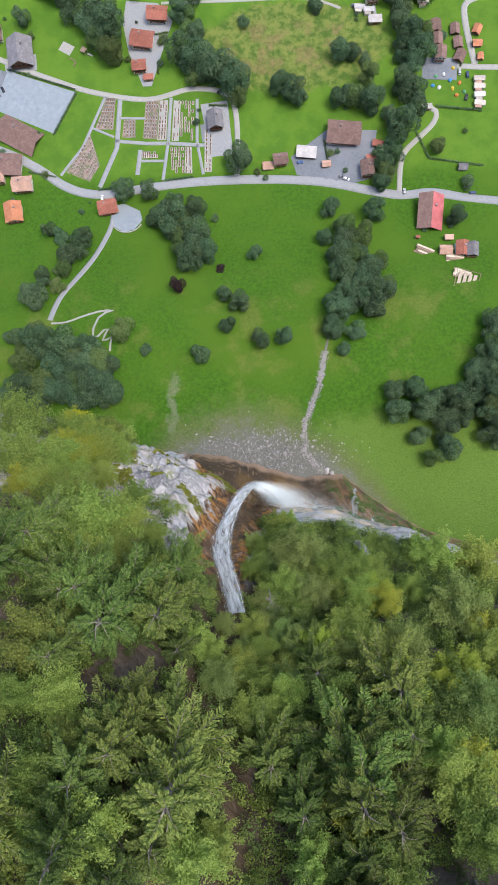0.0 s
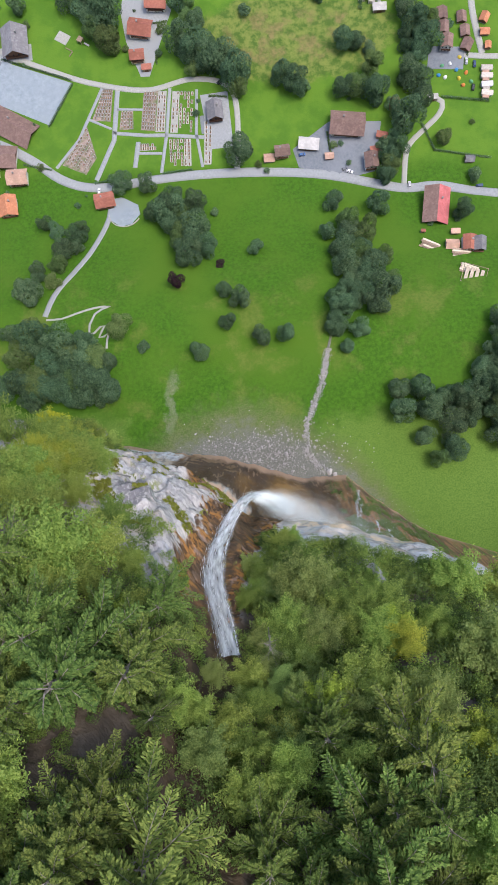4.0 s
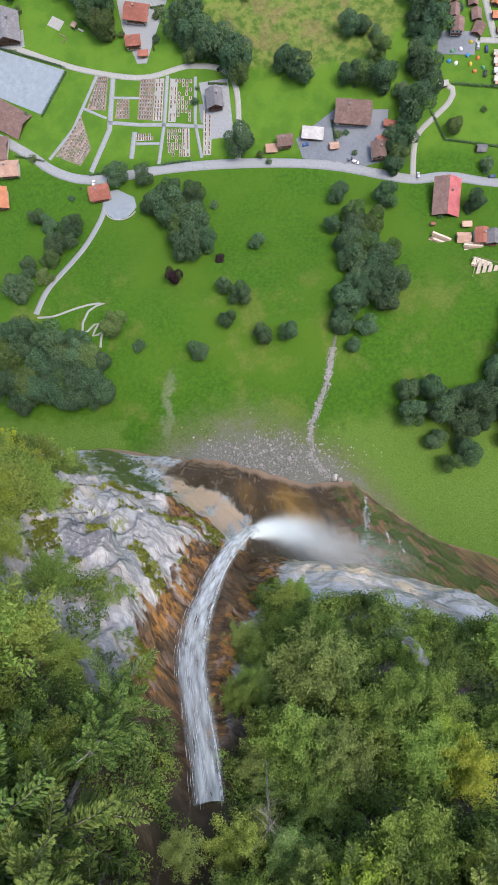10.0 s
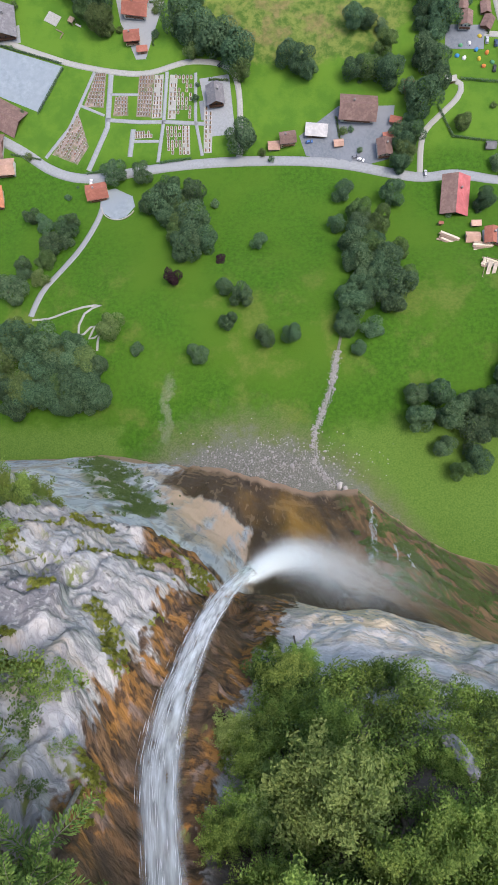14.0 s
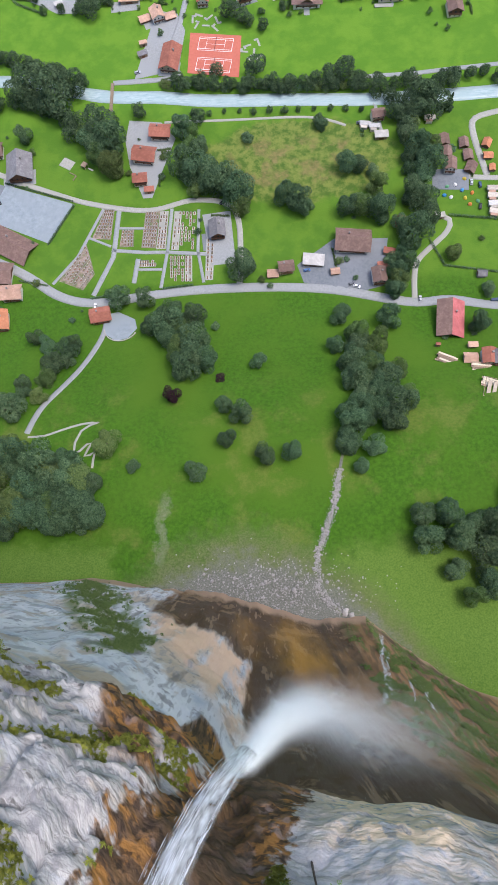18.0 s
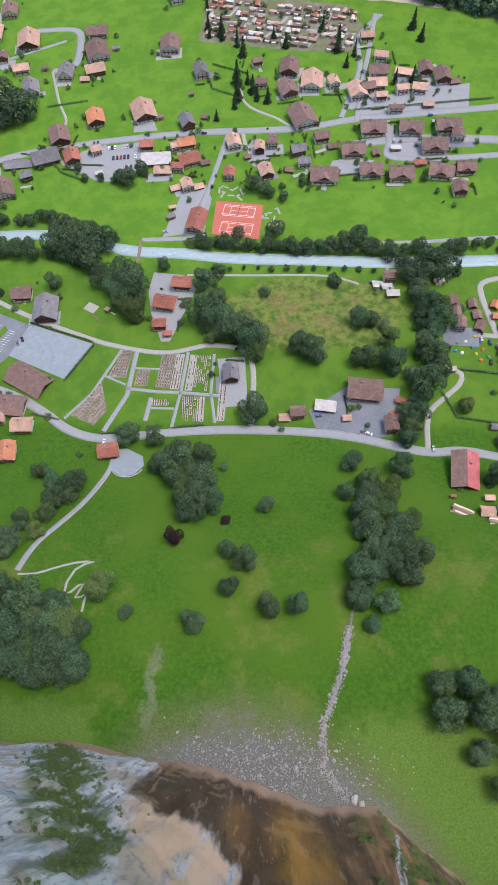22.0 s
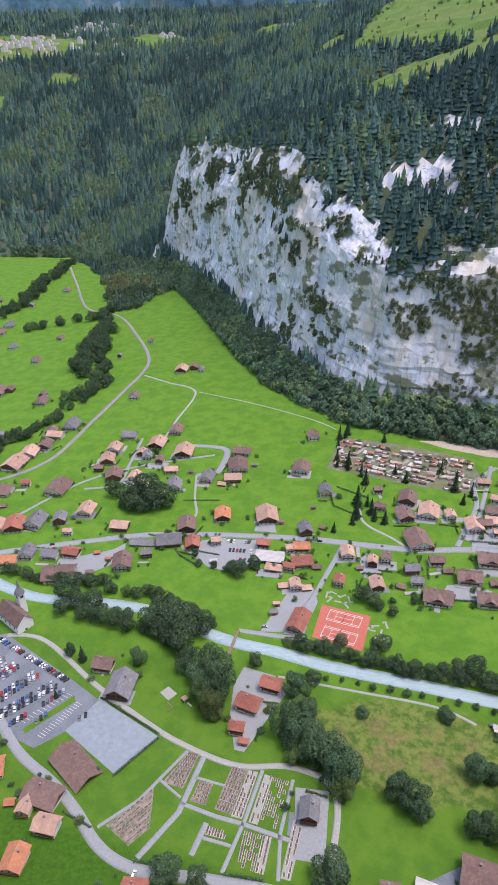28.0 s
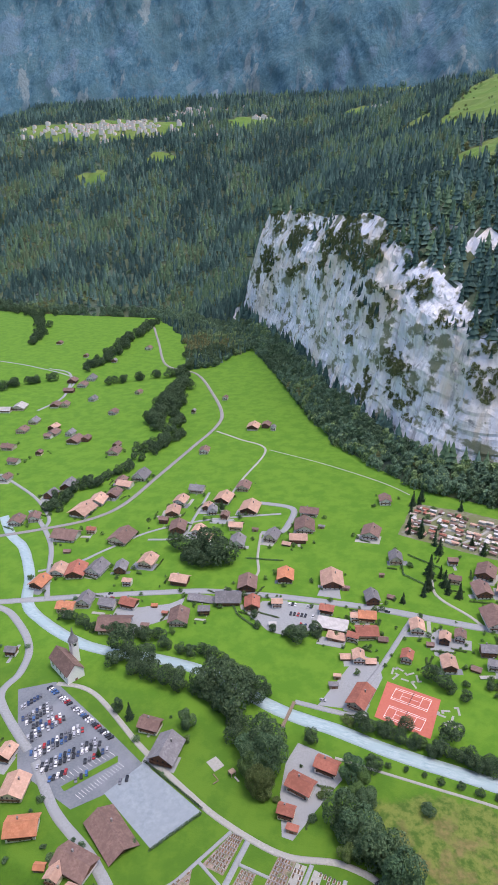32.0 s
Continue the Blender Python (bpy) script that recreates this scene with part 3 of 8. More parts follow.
    # a slanting ledge overgrown with low scrub
    rise = math_node("ABSOLUTE", math_node("SUBTRACT", zw, math_node("ADD", math_node("MULTIPLY", x, 3.0), 290)), 0)
    scrub = math_node("MULTIPLY", ramp(rise, 46, 30), math_node("MULTIPLY", ramp(math_node("ADD", x, wob), -21, -25), ramp(math_node("ADD", x, wob), -84, -74)))
    base = over(base, (0.13, 0.19, 0.075), math_node("MULTIPLY", scrub, math_node("MULTIPLY", ramp(grain(0.35, 10), 0.40, 0.54), 0.85)))
    wet = lines(3, (0.35, 0.35, 1.0), 0.05)
    bed = lines(2, (0.12, 0.12, 1.0), 0.28)
    rust = n.new("ShaderNodeMix")
    rust.data_type = "RGBA"
    rust.inputs[6].default_value, rust.inputs[7].default_value = (0.085, 0.046, 0.02, 1), (0.29, 0.145, 0.046, 1)
    l.new(ramp(wet, 0.46, 0.55), rust.inputs[0])
    base = over(base, rust.outputs[2], math_node("MULTIPLY", low, 0.95))
    base = over(base, (0.36, 0.24, 0.14), math_node("MULTIPLY", math_node("MULTIPLY", low, ramp(bed, 0.54, 0.57)), 0.5))
    runs = lines(0, (1, 1, 0.07), 0.3)
    base = over(base, (0.03, 0.022, 0.016), math_node("MULTIPLY", math_node("MULTIPLY", low, ramp(runs, 0.57, 0.64)), 0.55))
    base = over(base, (0.36, 0.25, 0.16), math_node("MULTIPLY", math_node("MULTIPLY", low, ramp(grain(0.5, 10), 0.60, 0.64)), 0.5))
    # iron stain in the middle of the hollow
    ex, ez = math_node("DIVIDE", math_node("ADD", math_node("SUBTRACT", x, 14), math_node("MULTIPLY", wob, 2)), 23), math_node("DIVIDE", math_node("ADD", math_node("SUBTRACT", z, 96), math_node("MULTIPLY", wob, 4)), 44)
    stain = ramp(math_node("ADD", math_node("MULTIPLY", ex, ex), math_node("MULTIPLY", ez, ez)), 1.1, 0.3)
    base = over(base, (0.50, 0.26, 0.04), math_node("MULTIPLY", math_node("MULTIPLY", low, stain), math_node("MULTIPLY", ramp(wet, 0.36, 0.6), 0.75)))
    right = math_node("MULTIPLY", low, ramp(math_node("ADD", x, math_node("MULTIPLY", wob, 3)), 34, 52))
    base = over(base, (0.33, 0.185, 0.095), math_node("MULTIPLY", right, ramp(wet, 0.46, 0.56)))
    base = over(base, (0.13, 0.085, 0.05), math_node("MULTIPLY", right, math_node("MULTIPLY", ramp(grain(0.5, 10), 0.52, 0.42), 0.8)))
    base = over(base, (0.11, 0.165, 0.04), math_node("MULTIPLY", right, math_node("MULTIPLY", ramp(grain(0.13, 10), 0.47, 0.56), ramp(grain(1.2, 10), 0.40, 0.55))))
    base = over(base, (0.46, 0.31, 0.20), ramp(math_node("ADD", z, math_node("MULTIPLY", wob, 1.5)), 60, 50))
    # moss and grass on ledges
    nz = n.new("ShaderNodeSeparateXYZ")
    l.new(geo.outputs["Normal"], nz.inputs[0])
    ledge = math_node("MULTIPLY", ramp(nz.outputs[2], 0.45, 0.75), ramp(grain(0.16), 0.57, 0.62))
    base = over(base, (0.17, 0.20, 0.05), math_node("MULTIPLY", ledge, math_node("MULTIPLY", ramp(x, 4, 1), ramp(grain(2.6, 9), 0.46, 0.56))))
    # earth and litter on the wooded slope
    side = math_node("MULTIPLY", ramp(x, -3, 3), 13)
    wood = ramp(math_node("ADD", math_node("ADD", z, side), wob), 335, 342)
    base = over(base, (0.075, 0.056, 0.034), math_node("MULTIPLY", wood, 0.92))
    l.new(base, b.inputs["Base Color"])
    return m


M_ROCK = rock_material()


def build_near_cliff():
    fine_x = np.concatenate([np.arange(-60, -30, 1.5), np.arange(-30, -22, 0.6), np.arange(-22, 24, 0.26), np.arange(24, 34, 0.6), np.arange(34, 81, 2)])
    fine_z = np.concatenate([np.arange(296, 344, 0.26), np.arange(344, 372, 0.8), np.arange(372, 411, 3)])
    v, f = [], []

    def grid(xs, zs, back):
        o, nx = len(v), len(xs)
        for z in zs:
            for x in xs:
                p = wall_point(float(x), float(z))
                v.append((p[0], p[1] - back, p[2]))
        f.extend((o + j * nx + i, o + j * nx + i + 1, o + (j + 1) * nx + i + 1, o + (j + 1) * nx + i) for j in range(len(zs) - 1) for i in range(nx - 1))

    grid(fine_x, fine_z, 0.0)
    grid(np.arange(-60, 100, 1.3), np.arange(18, 297.5, 1.5), 0.06)
    far_z = np.concatenate([np.arange(18, 300, 10), np.arange(300, 411, 6)])
    grid(np.concatenate([np.arange(-320, -60, 10), [-58.5]]), far_z, 0.1)
    grid(np.arange(79, 321, 10), far_z, 0.1)
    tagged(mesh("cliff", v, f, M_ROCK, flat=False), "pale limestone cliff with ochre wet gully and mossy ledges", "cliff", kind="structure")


build_near_cliff()

# ---- far side: cliff and wooded slope ----
FAR_FOOT = [(700, 330), (420, 470), (162, 600), (91, 641), (21, 657), (-69, 681), (-138, 737), (-196, 793), (-278, 908), (-364, 1051), (-448, 1182), (-548, 1328),
            (-632, 1438), (-800, 1530), (-963, 1609), (-1276, 1540), (-1800, 1500), (-2600, 1450)]
PROF_D = (0, 34, 49, 67, 94, 160, 265, 430, 700, 1100, 1700)
PROF_A = (0, 26, 80, 165, 192, 250, 335, 440, 560, 740, 900)
PROF_B = (0, 44, 104, 225, 290, 325, 355, 420, 520, 650, 780)
PROF_C = (0, 20, 26, 36, 50, 85, 140, 235, 390, 590, 760)


FAR_D = np.concatenate([np.arange(0, 33, 3.7), np.arange(33, 71, 0.9), np.arange(71, 130, 4), np.arange(130, 460, 15), np.arange(460, 1750, 30)])


def far_surface():
    line = resample(FAR_FOOT, 6.0)
    n = len(line)
    rows = []
    ds = FAR_D
    for i, (x, y) in enumerate(line):
        a, b = line[max(0, i - 23)], line[min(n - 1, i + 23)]
        dx, dy = b[0] - a[0], b[1] - a[1]
        k = math.hypot(dx, dy)
        nx, ny = dy / k, -dx / k
        fan = smooth(-420, -600, x)
        nx, ny = lerp(nx, 0.05, 0.5 * fan), lerp(ny, 1.0, 0.5 * fan)
        ab, bc = smooth(-60, -320, x), smooth(-560, -760, x + 60 * noise.noise((x * 0.01, 0.4, 0)))
        row = []
        for d in ds:
            z = lerp(lerp(table(d, PROF_D, PROF_A), table(d, PROF_D, PROF_B), ab), table(d, PROF_D, PROF_C), bc)
            px, py = x + nx * d, y + ny * d
            q = Vector((px * 0.012, py * 0.012, z * 0.012))
            rough = smooth(8, 58, d)
            wallish = smooth(29, 39, d) * smooth(79, 69, d) * (1 - bc)
            off = noise.fractal(q, 0.9, 2.0, 4) * (13 - 6 * wallish) * rough
            # buttresses and chimneys running down the wall, ledges across it
            off += (noise.ridged_multi_fractal(Vector((px * 0.035, py * 0.035, z * 0.008)), 0.9, 2.2, 4, 1.0, 2.0) - 1.2) * 2.6 * rough
            off += noise.noise((px * 0.022, py * 0.022, z * 0.006)) * 4.0 * wallish + noise.cell(Vector((px * 0.05, py * 0.05, z * 0.016))) * 1.6 * wallish
            ledge = z * 0.045 + 0.8 * noise.noise((px * 0.01, py * 0.01, 2))
            off -= (ledge - math.floor(ledge)) * 1.5 * wallish
            row.append((px - nx * off, py - ny * off, ground(x, y) - 1.5 + z + noise.noise((px * 0.02, py * 0.02, 0)) * 8 * rough))
        rows.append(row)
    return rows, len(ds)


def far_rock():
    """Blue-white limestone with dark seams, rain streaks and olive grass ledges."""
    m = material("far_limestone", (0.46, 0.49, 0.54), (0.84, 0.85, 0.87), 0.16, 0.9, 1.6, (0.60, 0.54, 0.45), 0.012, bscale=0.16, stretch=(1, 1, 0.3), spread=(0.3, 0.62))
    n, l = m.node_tree.nodes, m.node_tree.links
    b = n["Principled BSDF"]
    base = b.inputs["Base Color"].links[0].from_socket
    geo = n.new("ShaderNodeNewGeometry")

    def field(scale, size, detail=7):
        mp = n.new("ShaderNodeMapping")
        mp.inputs["Scale"].default_value = scale
        l.new(geo.outputs["Position"], mp.inputs[0])
        k = n.new("ShaderNodeTexNoise")
        k.inputs["Scale"].default_value, k.inputs["Detail"].default_value, k.inputs["Roughness"].default_value = size, detail, 0.62
        l.new(mp.outputs[0], k.inputs[0])
        return k.outputs[0]

    def layer(under, colour, v, a, c, top):
        r = n.new("ShaderNodeMapRange")
        r.interpolation_type = "SMOOTHSTEP"
        r.inputs[1].default_value, r.inputs[2].default_value, r.inputs[4].default_value = a, c, top
        l.new(v, r.inputs[0])
        k = n.new("ShaderNodeMix")
        k.data_type = "RGBA"
        k.inputs[7].default_value = (*colour, 1)
        l.new(r.outputs[0], k.inputs[0])
        l.new(under, k.inputs[6])
        return k.outputs[2]

    base = layer(base, (0.50, 0.56, 0.66), field((1, 1, 0.12), 0.045), 0.5, 0.62, 0.6)
    base = layer(base, (0.62, 0.52, 0.39), field((1, 1, 0.14), 0.03), 0.54, 0.64, 0.5)
    base = layer(base, (0.24, 0.25, 0.27), field((1, 1, 0.05), 0.16), 0.56, 0.66, 0.5)
    base = layer(base, (0.14, 0.15, 0.16), field((1, 1, 0.25), 0.11), 0.42, 0.34, 0.5)
    base = layer(base, (0.12, 0.12, 0.12), field((0.5, 0.5, 1.6), 0.10), 0.39, 0.34, 0.6)
    base = layer(base, (0.12, 0.14, 0.055), field((1, 1, 1.3), 0.028), 0.53, 0.60, 0.85)
    l.new(base, b.inputs["Base Color"])
    return m


M_FARROCK = far_rock()
M_FOREST = material("forest_floor", (0.05, 0.08, 0.06), (0.08, 0.115, 0.08), 0.08, 0.95, 1.0, (0.07, 0.09, 0.035), 0.01)
M_ALP = material("alpine_meadow", (0.075, 0.16, 0.025), (0.115, 0.195, 0.035), 0.05, 0.95, 0.0, (0.14, 0.185, 0.05), 0.006)
FAR, FAR_N = far_surface()


ALPS = [(-60, 1260, 120, 170), (-1150, 2720, 120, 90), (-1850, 2600, 460, 130), (-700, 2790, 60, 130), (-560, 3150, 70, 120), (-1380, 2350, 60, 50), (-1600, 2200, 70, 40), (-330, 1900, 60, 130)]


def is_alp(x, y, z):
    if z > 412 and -250 < x < 420 and y > 1400:
        return True
    return any(((x - cx) / rx) ** 2 + ((y - cy) / ry) ** 2 < 1 for cx, cy, rx, ry in ALPS)


def build_far():
    v = [p for r in FAR for p in r]
    f, mi = [], []
    for i in range(len(FAR) - 1):
        for j in range(FAR_N - 1):
            a, b, c, d = FAR[i][j], FAR[i + 1][j], FAR[i + 1][j + 1], FAR[i][j + 1]
            f.append((i * FAR_N + j, i * FAR_N + j + 1, (i + 1) * FAR_N + j + 1, (i + 1) * FAR_N + j))
            nrm = (Vector(c) - Vector(a)).cross(Vector(d) - Vector(b))
            nrm.normalize()
            cx, cz = a[0], a[2]
            steep = abs(nrm.z)
            alp = is_alp(a[0] + 25 * noise.noise((a[0] * 0.01, a[1] * 0.01, 3)), a[1] + 40 * noise.noise((a[0] * 0.008, a[1] * 0.008, 7)), cz)
            rockless = smooth(-560, -720, a[0] + 70 * noise.noise((a[0] * 0.02, a[1] * 0.02, cz * 0.03)))
            rim = 68 + 20 * noise.fractal(Vector((a[0] * 0.012, a[1] * 0.012, 6)), 0.9, 2.1, 3)
            wall = 35 < FAR_D[j] < rim and rockless < 0.5
            mi.append(2 if alp else 1 if FAR_D[j] < 34 else 0 if wall or steep < lerp(0.6, 0.3, rockless) or (steep < 0.78 and rockless < 0.5 and noise.noise((a[0] * 0.015, a[1] * 0.015, cz * 0.02)) > 0.12) else 1)
    tagged(mesh("far_cliff", v, f, [M_FARROCK, M_FOREST, M_ALP], mids=mi, flat=True), "pale grey limestone wall under steep dark forest and high meadows", "cliff", kind="structure")
    return mi


FAR_MAT = build_far()


def build_mountain():
    """The dark mountain beyond the side valley, distance haze painted in as blue."""
    v, f = [], []
    nx, nz = 400, 110
    for j in range(nz):
        for i in range(nx):
            u, w = i / (nx - 1), j / (nz - 1)
            x = lerp(-4300, 1700, u)
            y = 3150 + 900 * w - 0.12 * x - 500 * smooth(-1500, -4300, x)
            q = Vector((x * 0.0012, w * 1.6, 0))
            z = 150 + 1700 * w
            y += noise.fractal(q, 0.9, 2.0, 5) * 90 + noise.ridged_multi_fractal(Vector((x * 0.0028 + w * 2.2, w * 1.2, 5)), 0.9, 2.2, 6, 1.0, 2.0) * 30
            v.append((x, y, z))
    f = [(j * nx + i, j * nx + i + 1, (j + 1) * nx + i + 1, (j + 1) * nx + i) for j in range(nz - 1) for i in range(nx - 1)]
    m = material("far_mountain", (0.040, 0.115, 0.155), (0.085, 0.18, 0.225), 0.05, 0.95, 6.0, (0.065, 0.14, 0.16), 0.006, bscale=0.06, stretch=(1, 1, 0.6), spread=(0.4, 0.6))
    n, l = m.node_tree.nodes, m.node_tree.links
    b = n["Principled BSDF"]
    base = b.inputs["Base Color"].links[0].from_socket
    geo = n.new("ShaderNodeNewGeometry")
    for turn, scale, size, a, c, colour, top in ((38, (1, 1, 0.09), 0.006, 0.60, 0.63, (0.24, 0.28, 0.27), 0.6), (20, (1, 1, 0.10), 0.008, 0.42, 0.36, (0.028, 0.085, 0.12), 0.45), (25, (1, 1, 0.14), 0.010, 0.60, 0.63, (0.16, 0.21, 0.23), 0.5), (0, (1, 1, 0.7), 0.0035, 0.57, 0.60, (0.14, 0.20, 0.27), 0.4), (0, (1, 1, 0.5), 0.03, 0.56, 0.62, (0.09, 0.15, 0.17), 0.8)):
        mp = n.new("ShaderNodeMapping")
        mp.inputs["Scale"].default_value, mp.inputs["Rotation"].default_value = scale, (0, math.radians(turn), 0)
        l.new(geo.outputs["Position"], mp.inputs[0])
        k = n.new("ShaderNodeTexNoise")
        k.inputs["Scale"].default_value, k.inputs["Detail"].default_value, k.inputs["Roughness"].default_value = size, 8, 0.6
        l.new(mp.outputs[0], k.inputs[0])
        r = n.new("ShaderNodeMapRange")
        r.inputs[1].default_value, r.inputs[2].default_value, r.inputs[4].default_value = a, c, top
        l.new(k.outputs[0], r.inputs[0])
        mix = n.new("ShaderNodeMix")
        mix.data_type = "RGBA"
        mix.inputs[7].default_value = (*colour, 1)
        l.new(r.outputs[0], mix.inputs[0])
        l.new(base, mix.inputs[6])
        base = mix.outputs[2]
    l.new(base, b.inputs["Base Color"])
    tagged(mesh("mountain", v, f, m, flat=False), "distant forested mountain flank with rock gullies, haze painted on in blue", "mountain", kind="structure")


build_mountain()

# ---- river, roads, paths ----
ribbon("river", [(-500, 500), (-459, 468), (-426, 450), (-384, 412), (-353, 375), (-322, 359), (-285, 348), (-255, 345), (-203, 350), (-160, 348), (-105, 333), (-64, 329), (-28, 324), (29, 321), (76, 318), (140, 318), (230, 322), (420, 330)], 10.0, M_RIVER, "milky pale blue glacial river in its bed", "river", lift=0.1)
ribbon("road", [(-230, 245), (-196, 222), (-164, 209), (-142, 197), (-126, 186), (-110, 180), (-92, 179), (-71, 182), (-42, 185), (-10, 186), (24, 185), (52, 182), (78, 176), (98, 172), (118, 173), (144, 168), (200, 160)], 6.0, M_ASPHALT, "pale grey asphalt village road along the meadow", "road", lift=0.2)
ribbon("road", [(-420, 350), (-347, 383), (-304, 402), (-258, 421), (-213, 438), (-163, 448), (-115, 454), (-68, 458), (-23, 458), (20, 459), (60, 467), (120, 472), (240, 480)], 7.5, M_ASPHALT, "pale grey asphalt main road through the village", "road", lift=0.2)
ribbon("path", [(-92, 172), (-91, 158), (-98, 137), (-110, 115), (-119, 100), (-123, 86)], 3.4, M_ASPHALT, "narrow asphalt lane down the meadow edge", "path", lift=0.25)
ribbon("path", [(-121.9, 83.9), (-112.7, 84.5), (-104.1, 87.7), (-93.4, 91.3), (-83.8, 92.3), (-88.7, 90.5), (-92.8, 87.3), (-95.3, 80.4), (-95.0, 74.4), (-92.0, 75.2), (-88.7, 79.2), (-86.2, 79.8), (-87.8, 76.1), (-89.1, 72.5), (-86.1, 73.1), (-83.6, 75.3), (-84.3, 70.5), (-84.4, 65.7)], 1.25, M_PATH, "pale gravel footpath in zigzags up the slope", "path", lift=0.3)
ribbon("path", [(97, 175), (98, 192), (101, 201), (110, 210), (119, 219), (121, 227), (112, 232)], 3.4, M_PATH, "pale gravel lane curving past gardens", "path", lift=0.16)
ribbon("path", [(112, 262), (139, 256), (170, 254)], 3.6, M_PATH, "pale campsite lane between cabins", "path", lift=0.15)
ribbon("path", [(146, 257), (140, 287), (142, 299), (160, 304)], 4.0, M_PATH, "pale campsite lane between cabins", "path", lift=0.17)
ribbon("path", [(-60, 309), (-14, 308), (26, 307.5), (45, 305), (60, 299)], 1.8, M_PATH, "grassy wheel-track along the river meadow", "path", lift=0.14)
ribbon("path", [(-280, 758), (-197, 730), (-117, 694), (-80, 669)], 1.4, M_PATH, "thin pale field path across the meadow", "path", lift=0.2)
ribbon("path", [(-385, 810), (-338, 787), (-286, 758), (-277, 664), (-270, 600)], 3.0, M_PATH, "pale farm lane to a group of barns", "path", lift=0.2)
ribbon("path", [(-97, 343), (-52, 345), (-60, 358), (-52, 390), (-43, 440), (-40, 457)], 4.0, M_ASPHALT, "pale asphalt lane to the tennis courts", "path", lift=0.18)
ribbon("path", [(-380, 419), (-353, 444), (-340, 472), (-316, 517), (-270, 556), (-200, 590)], 3.4, M_ASPHALT, "pale lane between chalet gardens", "path", lift=0.22)
ribbon("path", [(-262, 304), (-231, 305), (-173, 276), (-133, 259), (-104, 249), (-68, 243), (-37, 249), (-12, 240), (-8, 200), (-9, 188)], 3.6, M_PATH, "pale lane along the churchyard and cemetery", "path", lift=0.16)
ribbon("path", [(62, 465), (67, 506), (75, 558), (82, 608)], 4.0, M_ASPHALT, "pale lane up to the campsite", "path", lift=0.22)
ribbon("path", [(-34, 512), (-30, 495), (-21, 484), (-1, 471), (10, 461)], 2.6, M_PATH, "curving pale garden path", "path", lift=0.2)
ribbon("path", [(85, 464), (87, 440), (88, 422), (143, 420), (200, 425)], 6.0, M_ASPHALT, "pale access road between holiday chalets", "path", lift=0.22)
ribbon("path", [(70, 336), (104, 336), (135, 338), (260, 345)], 3.2, M_ASPHALT, "pale riverside lane under trees", "path", lift=0.18)
ribbon("path", [(-900, 1052), (-832, 1035), (-750, 913), (-740, 830)], 5.0, M_ASPHALT, "pale hamlet road on the slope", "path", lift=0.3)
RAIL = [(-470, 462), (-435, 487), (-398, 520), (-381, 562), (-384, 645), (-389, 747), (-394, 826), (-414, 888), (-480, 987), (-577, 1108), (-681, 1167), (-805, 1341), (-919, 1504)]
ribbon("railway_bed", RAIL, 5.5, M_STONE, "grey ballast bed of a single railway line", "railway", lift=0.5)
for off in (-0.75, 0.75):
    ribbon("rail", [(x + off, y + off * 0.3) for x, y in RAIL], 0.3, M_ASPHALT, "grey steel rail on grey ballast", "rail", lift=0.7, thick=0.15)
ribbon("path", [(-232, 608), (-193, 605), (-185, 574), (-187, 552), (-205, 546)], 7.0, M_ASPHALT, "pale court lane between chalets", "path", lift=0.19)
ribbon("path", [(-205, 546), (-191, 504), (-180, 479), (-181, 464)], 2.4, M_PATH, "narrow pale lane down to the main road", "path", lift=0.2)
ribbon("path", [(-310, 501), (-280, 516), (-287, 559), (-299, 617)], 3.2, M_ASPHALT, "pale lane between chalet gardens", "path", lift=0.23)
ribbon("path", [(50, 470), (66, 530), (66, 573), (87, 606)], 4.5, M_ASPHALT, "pale lane past the campsite", "path", lift=0.21)
ribbon("path", [(60, 438), (92, 442), (130, 441), (168, 438)], 9.0, M_ASPHALT, "pale paved court between holiday chalets", "path", lift=0.19)
for yard in ([(-166, 420), (-160, 440), (-140, 447), (-127, 404), (-142, 406)], [(-268, 370), (-273, 394), (-253, 401), (-232, 413), (-225, 425), (-219, 398), (-237, 380), (-239, 367)],
             [(-120, 480), (-110, 490), (-99, 462), (-119, 461)], [(88, 472), (92, 491), (115, 500), (139, 503), (136, 472)], [(86, 456), (92, 459), (95, 443), (116, 439), (132, 432), (131, 423), (110, 421), (87, 420)],
             [(39, 406), (43, 420), (62, 423), (75, 419), (62, 405)], [(54, 480), (63, 508), (80, 500), (85, 473)], [(-25, 438), (-18, 450), (-6, 434), (-8, 413), (-18, 417)]):
    sheet("yard", yard, M_ASPHALT, "pale paved yard between village houses", "yard", lift=0.13, wob=1.0)
sheet("gravel_field", [(-166, 267), (-176, 241), (-133, 222), (-118, 250)], M_GRAVEL, "blue-grey empty gravel field", "gravel field", lift=0.15)
sheet("car_park", [(-285, 290), (-264, 305), (-192, 277), (-166, 266), (-176, 240), (-188, 226), (-236, 236)], M_DARKASPH, "dark asphalt car park with white bays", "car park", lift=0.11)
sheet("farm_yard", [(27, 200), (50, 217), (83, 216), (79, 184), (63, 180), (31, 188)], M_DARKASPH, "grey asphalt farm yard", "yard", lift=0.13)
sheet("chapel_yard", [(-33, 238), (-15, 240), (-11, 203), (-26, 202)], M_ASPHALT, "pale paved chapel yard", "yard", lift=0.13)
sheet("parking_yard", [(-82, 345), (-69, 402), (-54, 398), (-48, 383), (-51, 357), (-60, 349)], M_ASPHALT, "pale asphalt yard beside the tennis courts", "yard", lift=0.12)
sheet("station_yard", [(-146, 444), (-113, 449), (-103, 416), (-136, 412)], M_ASPHALT, "pale asphalt car yard in the village", "yard", lift=0.12)
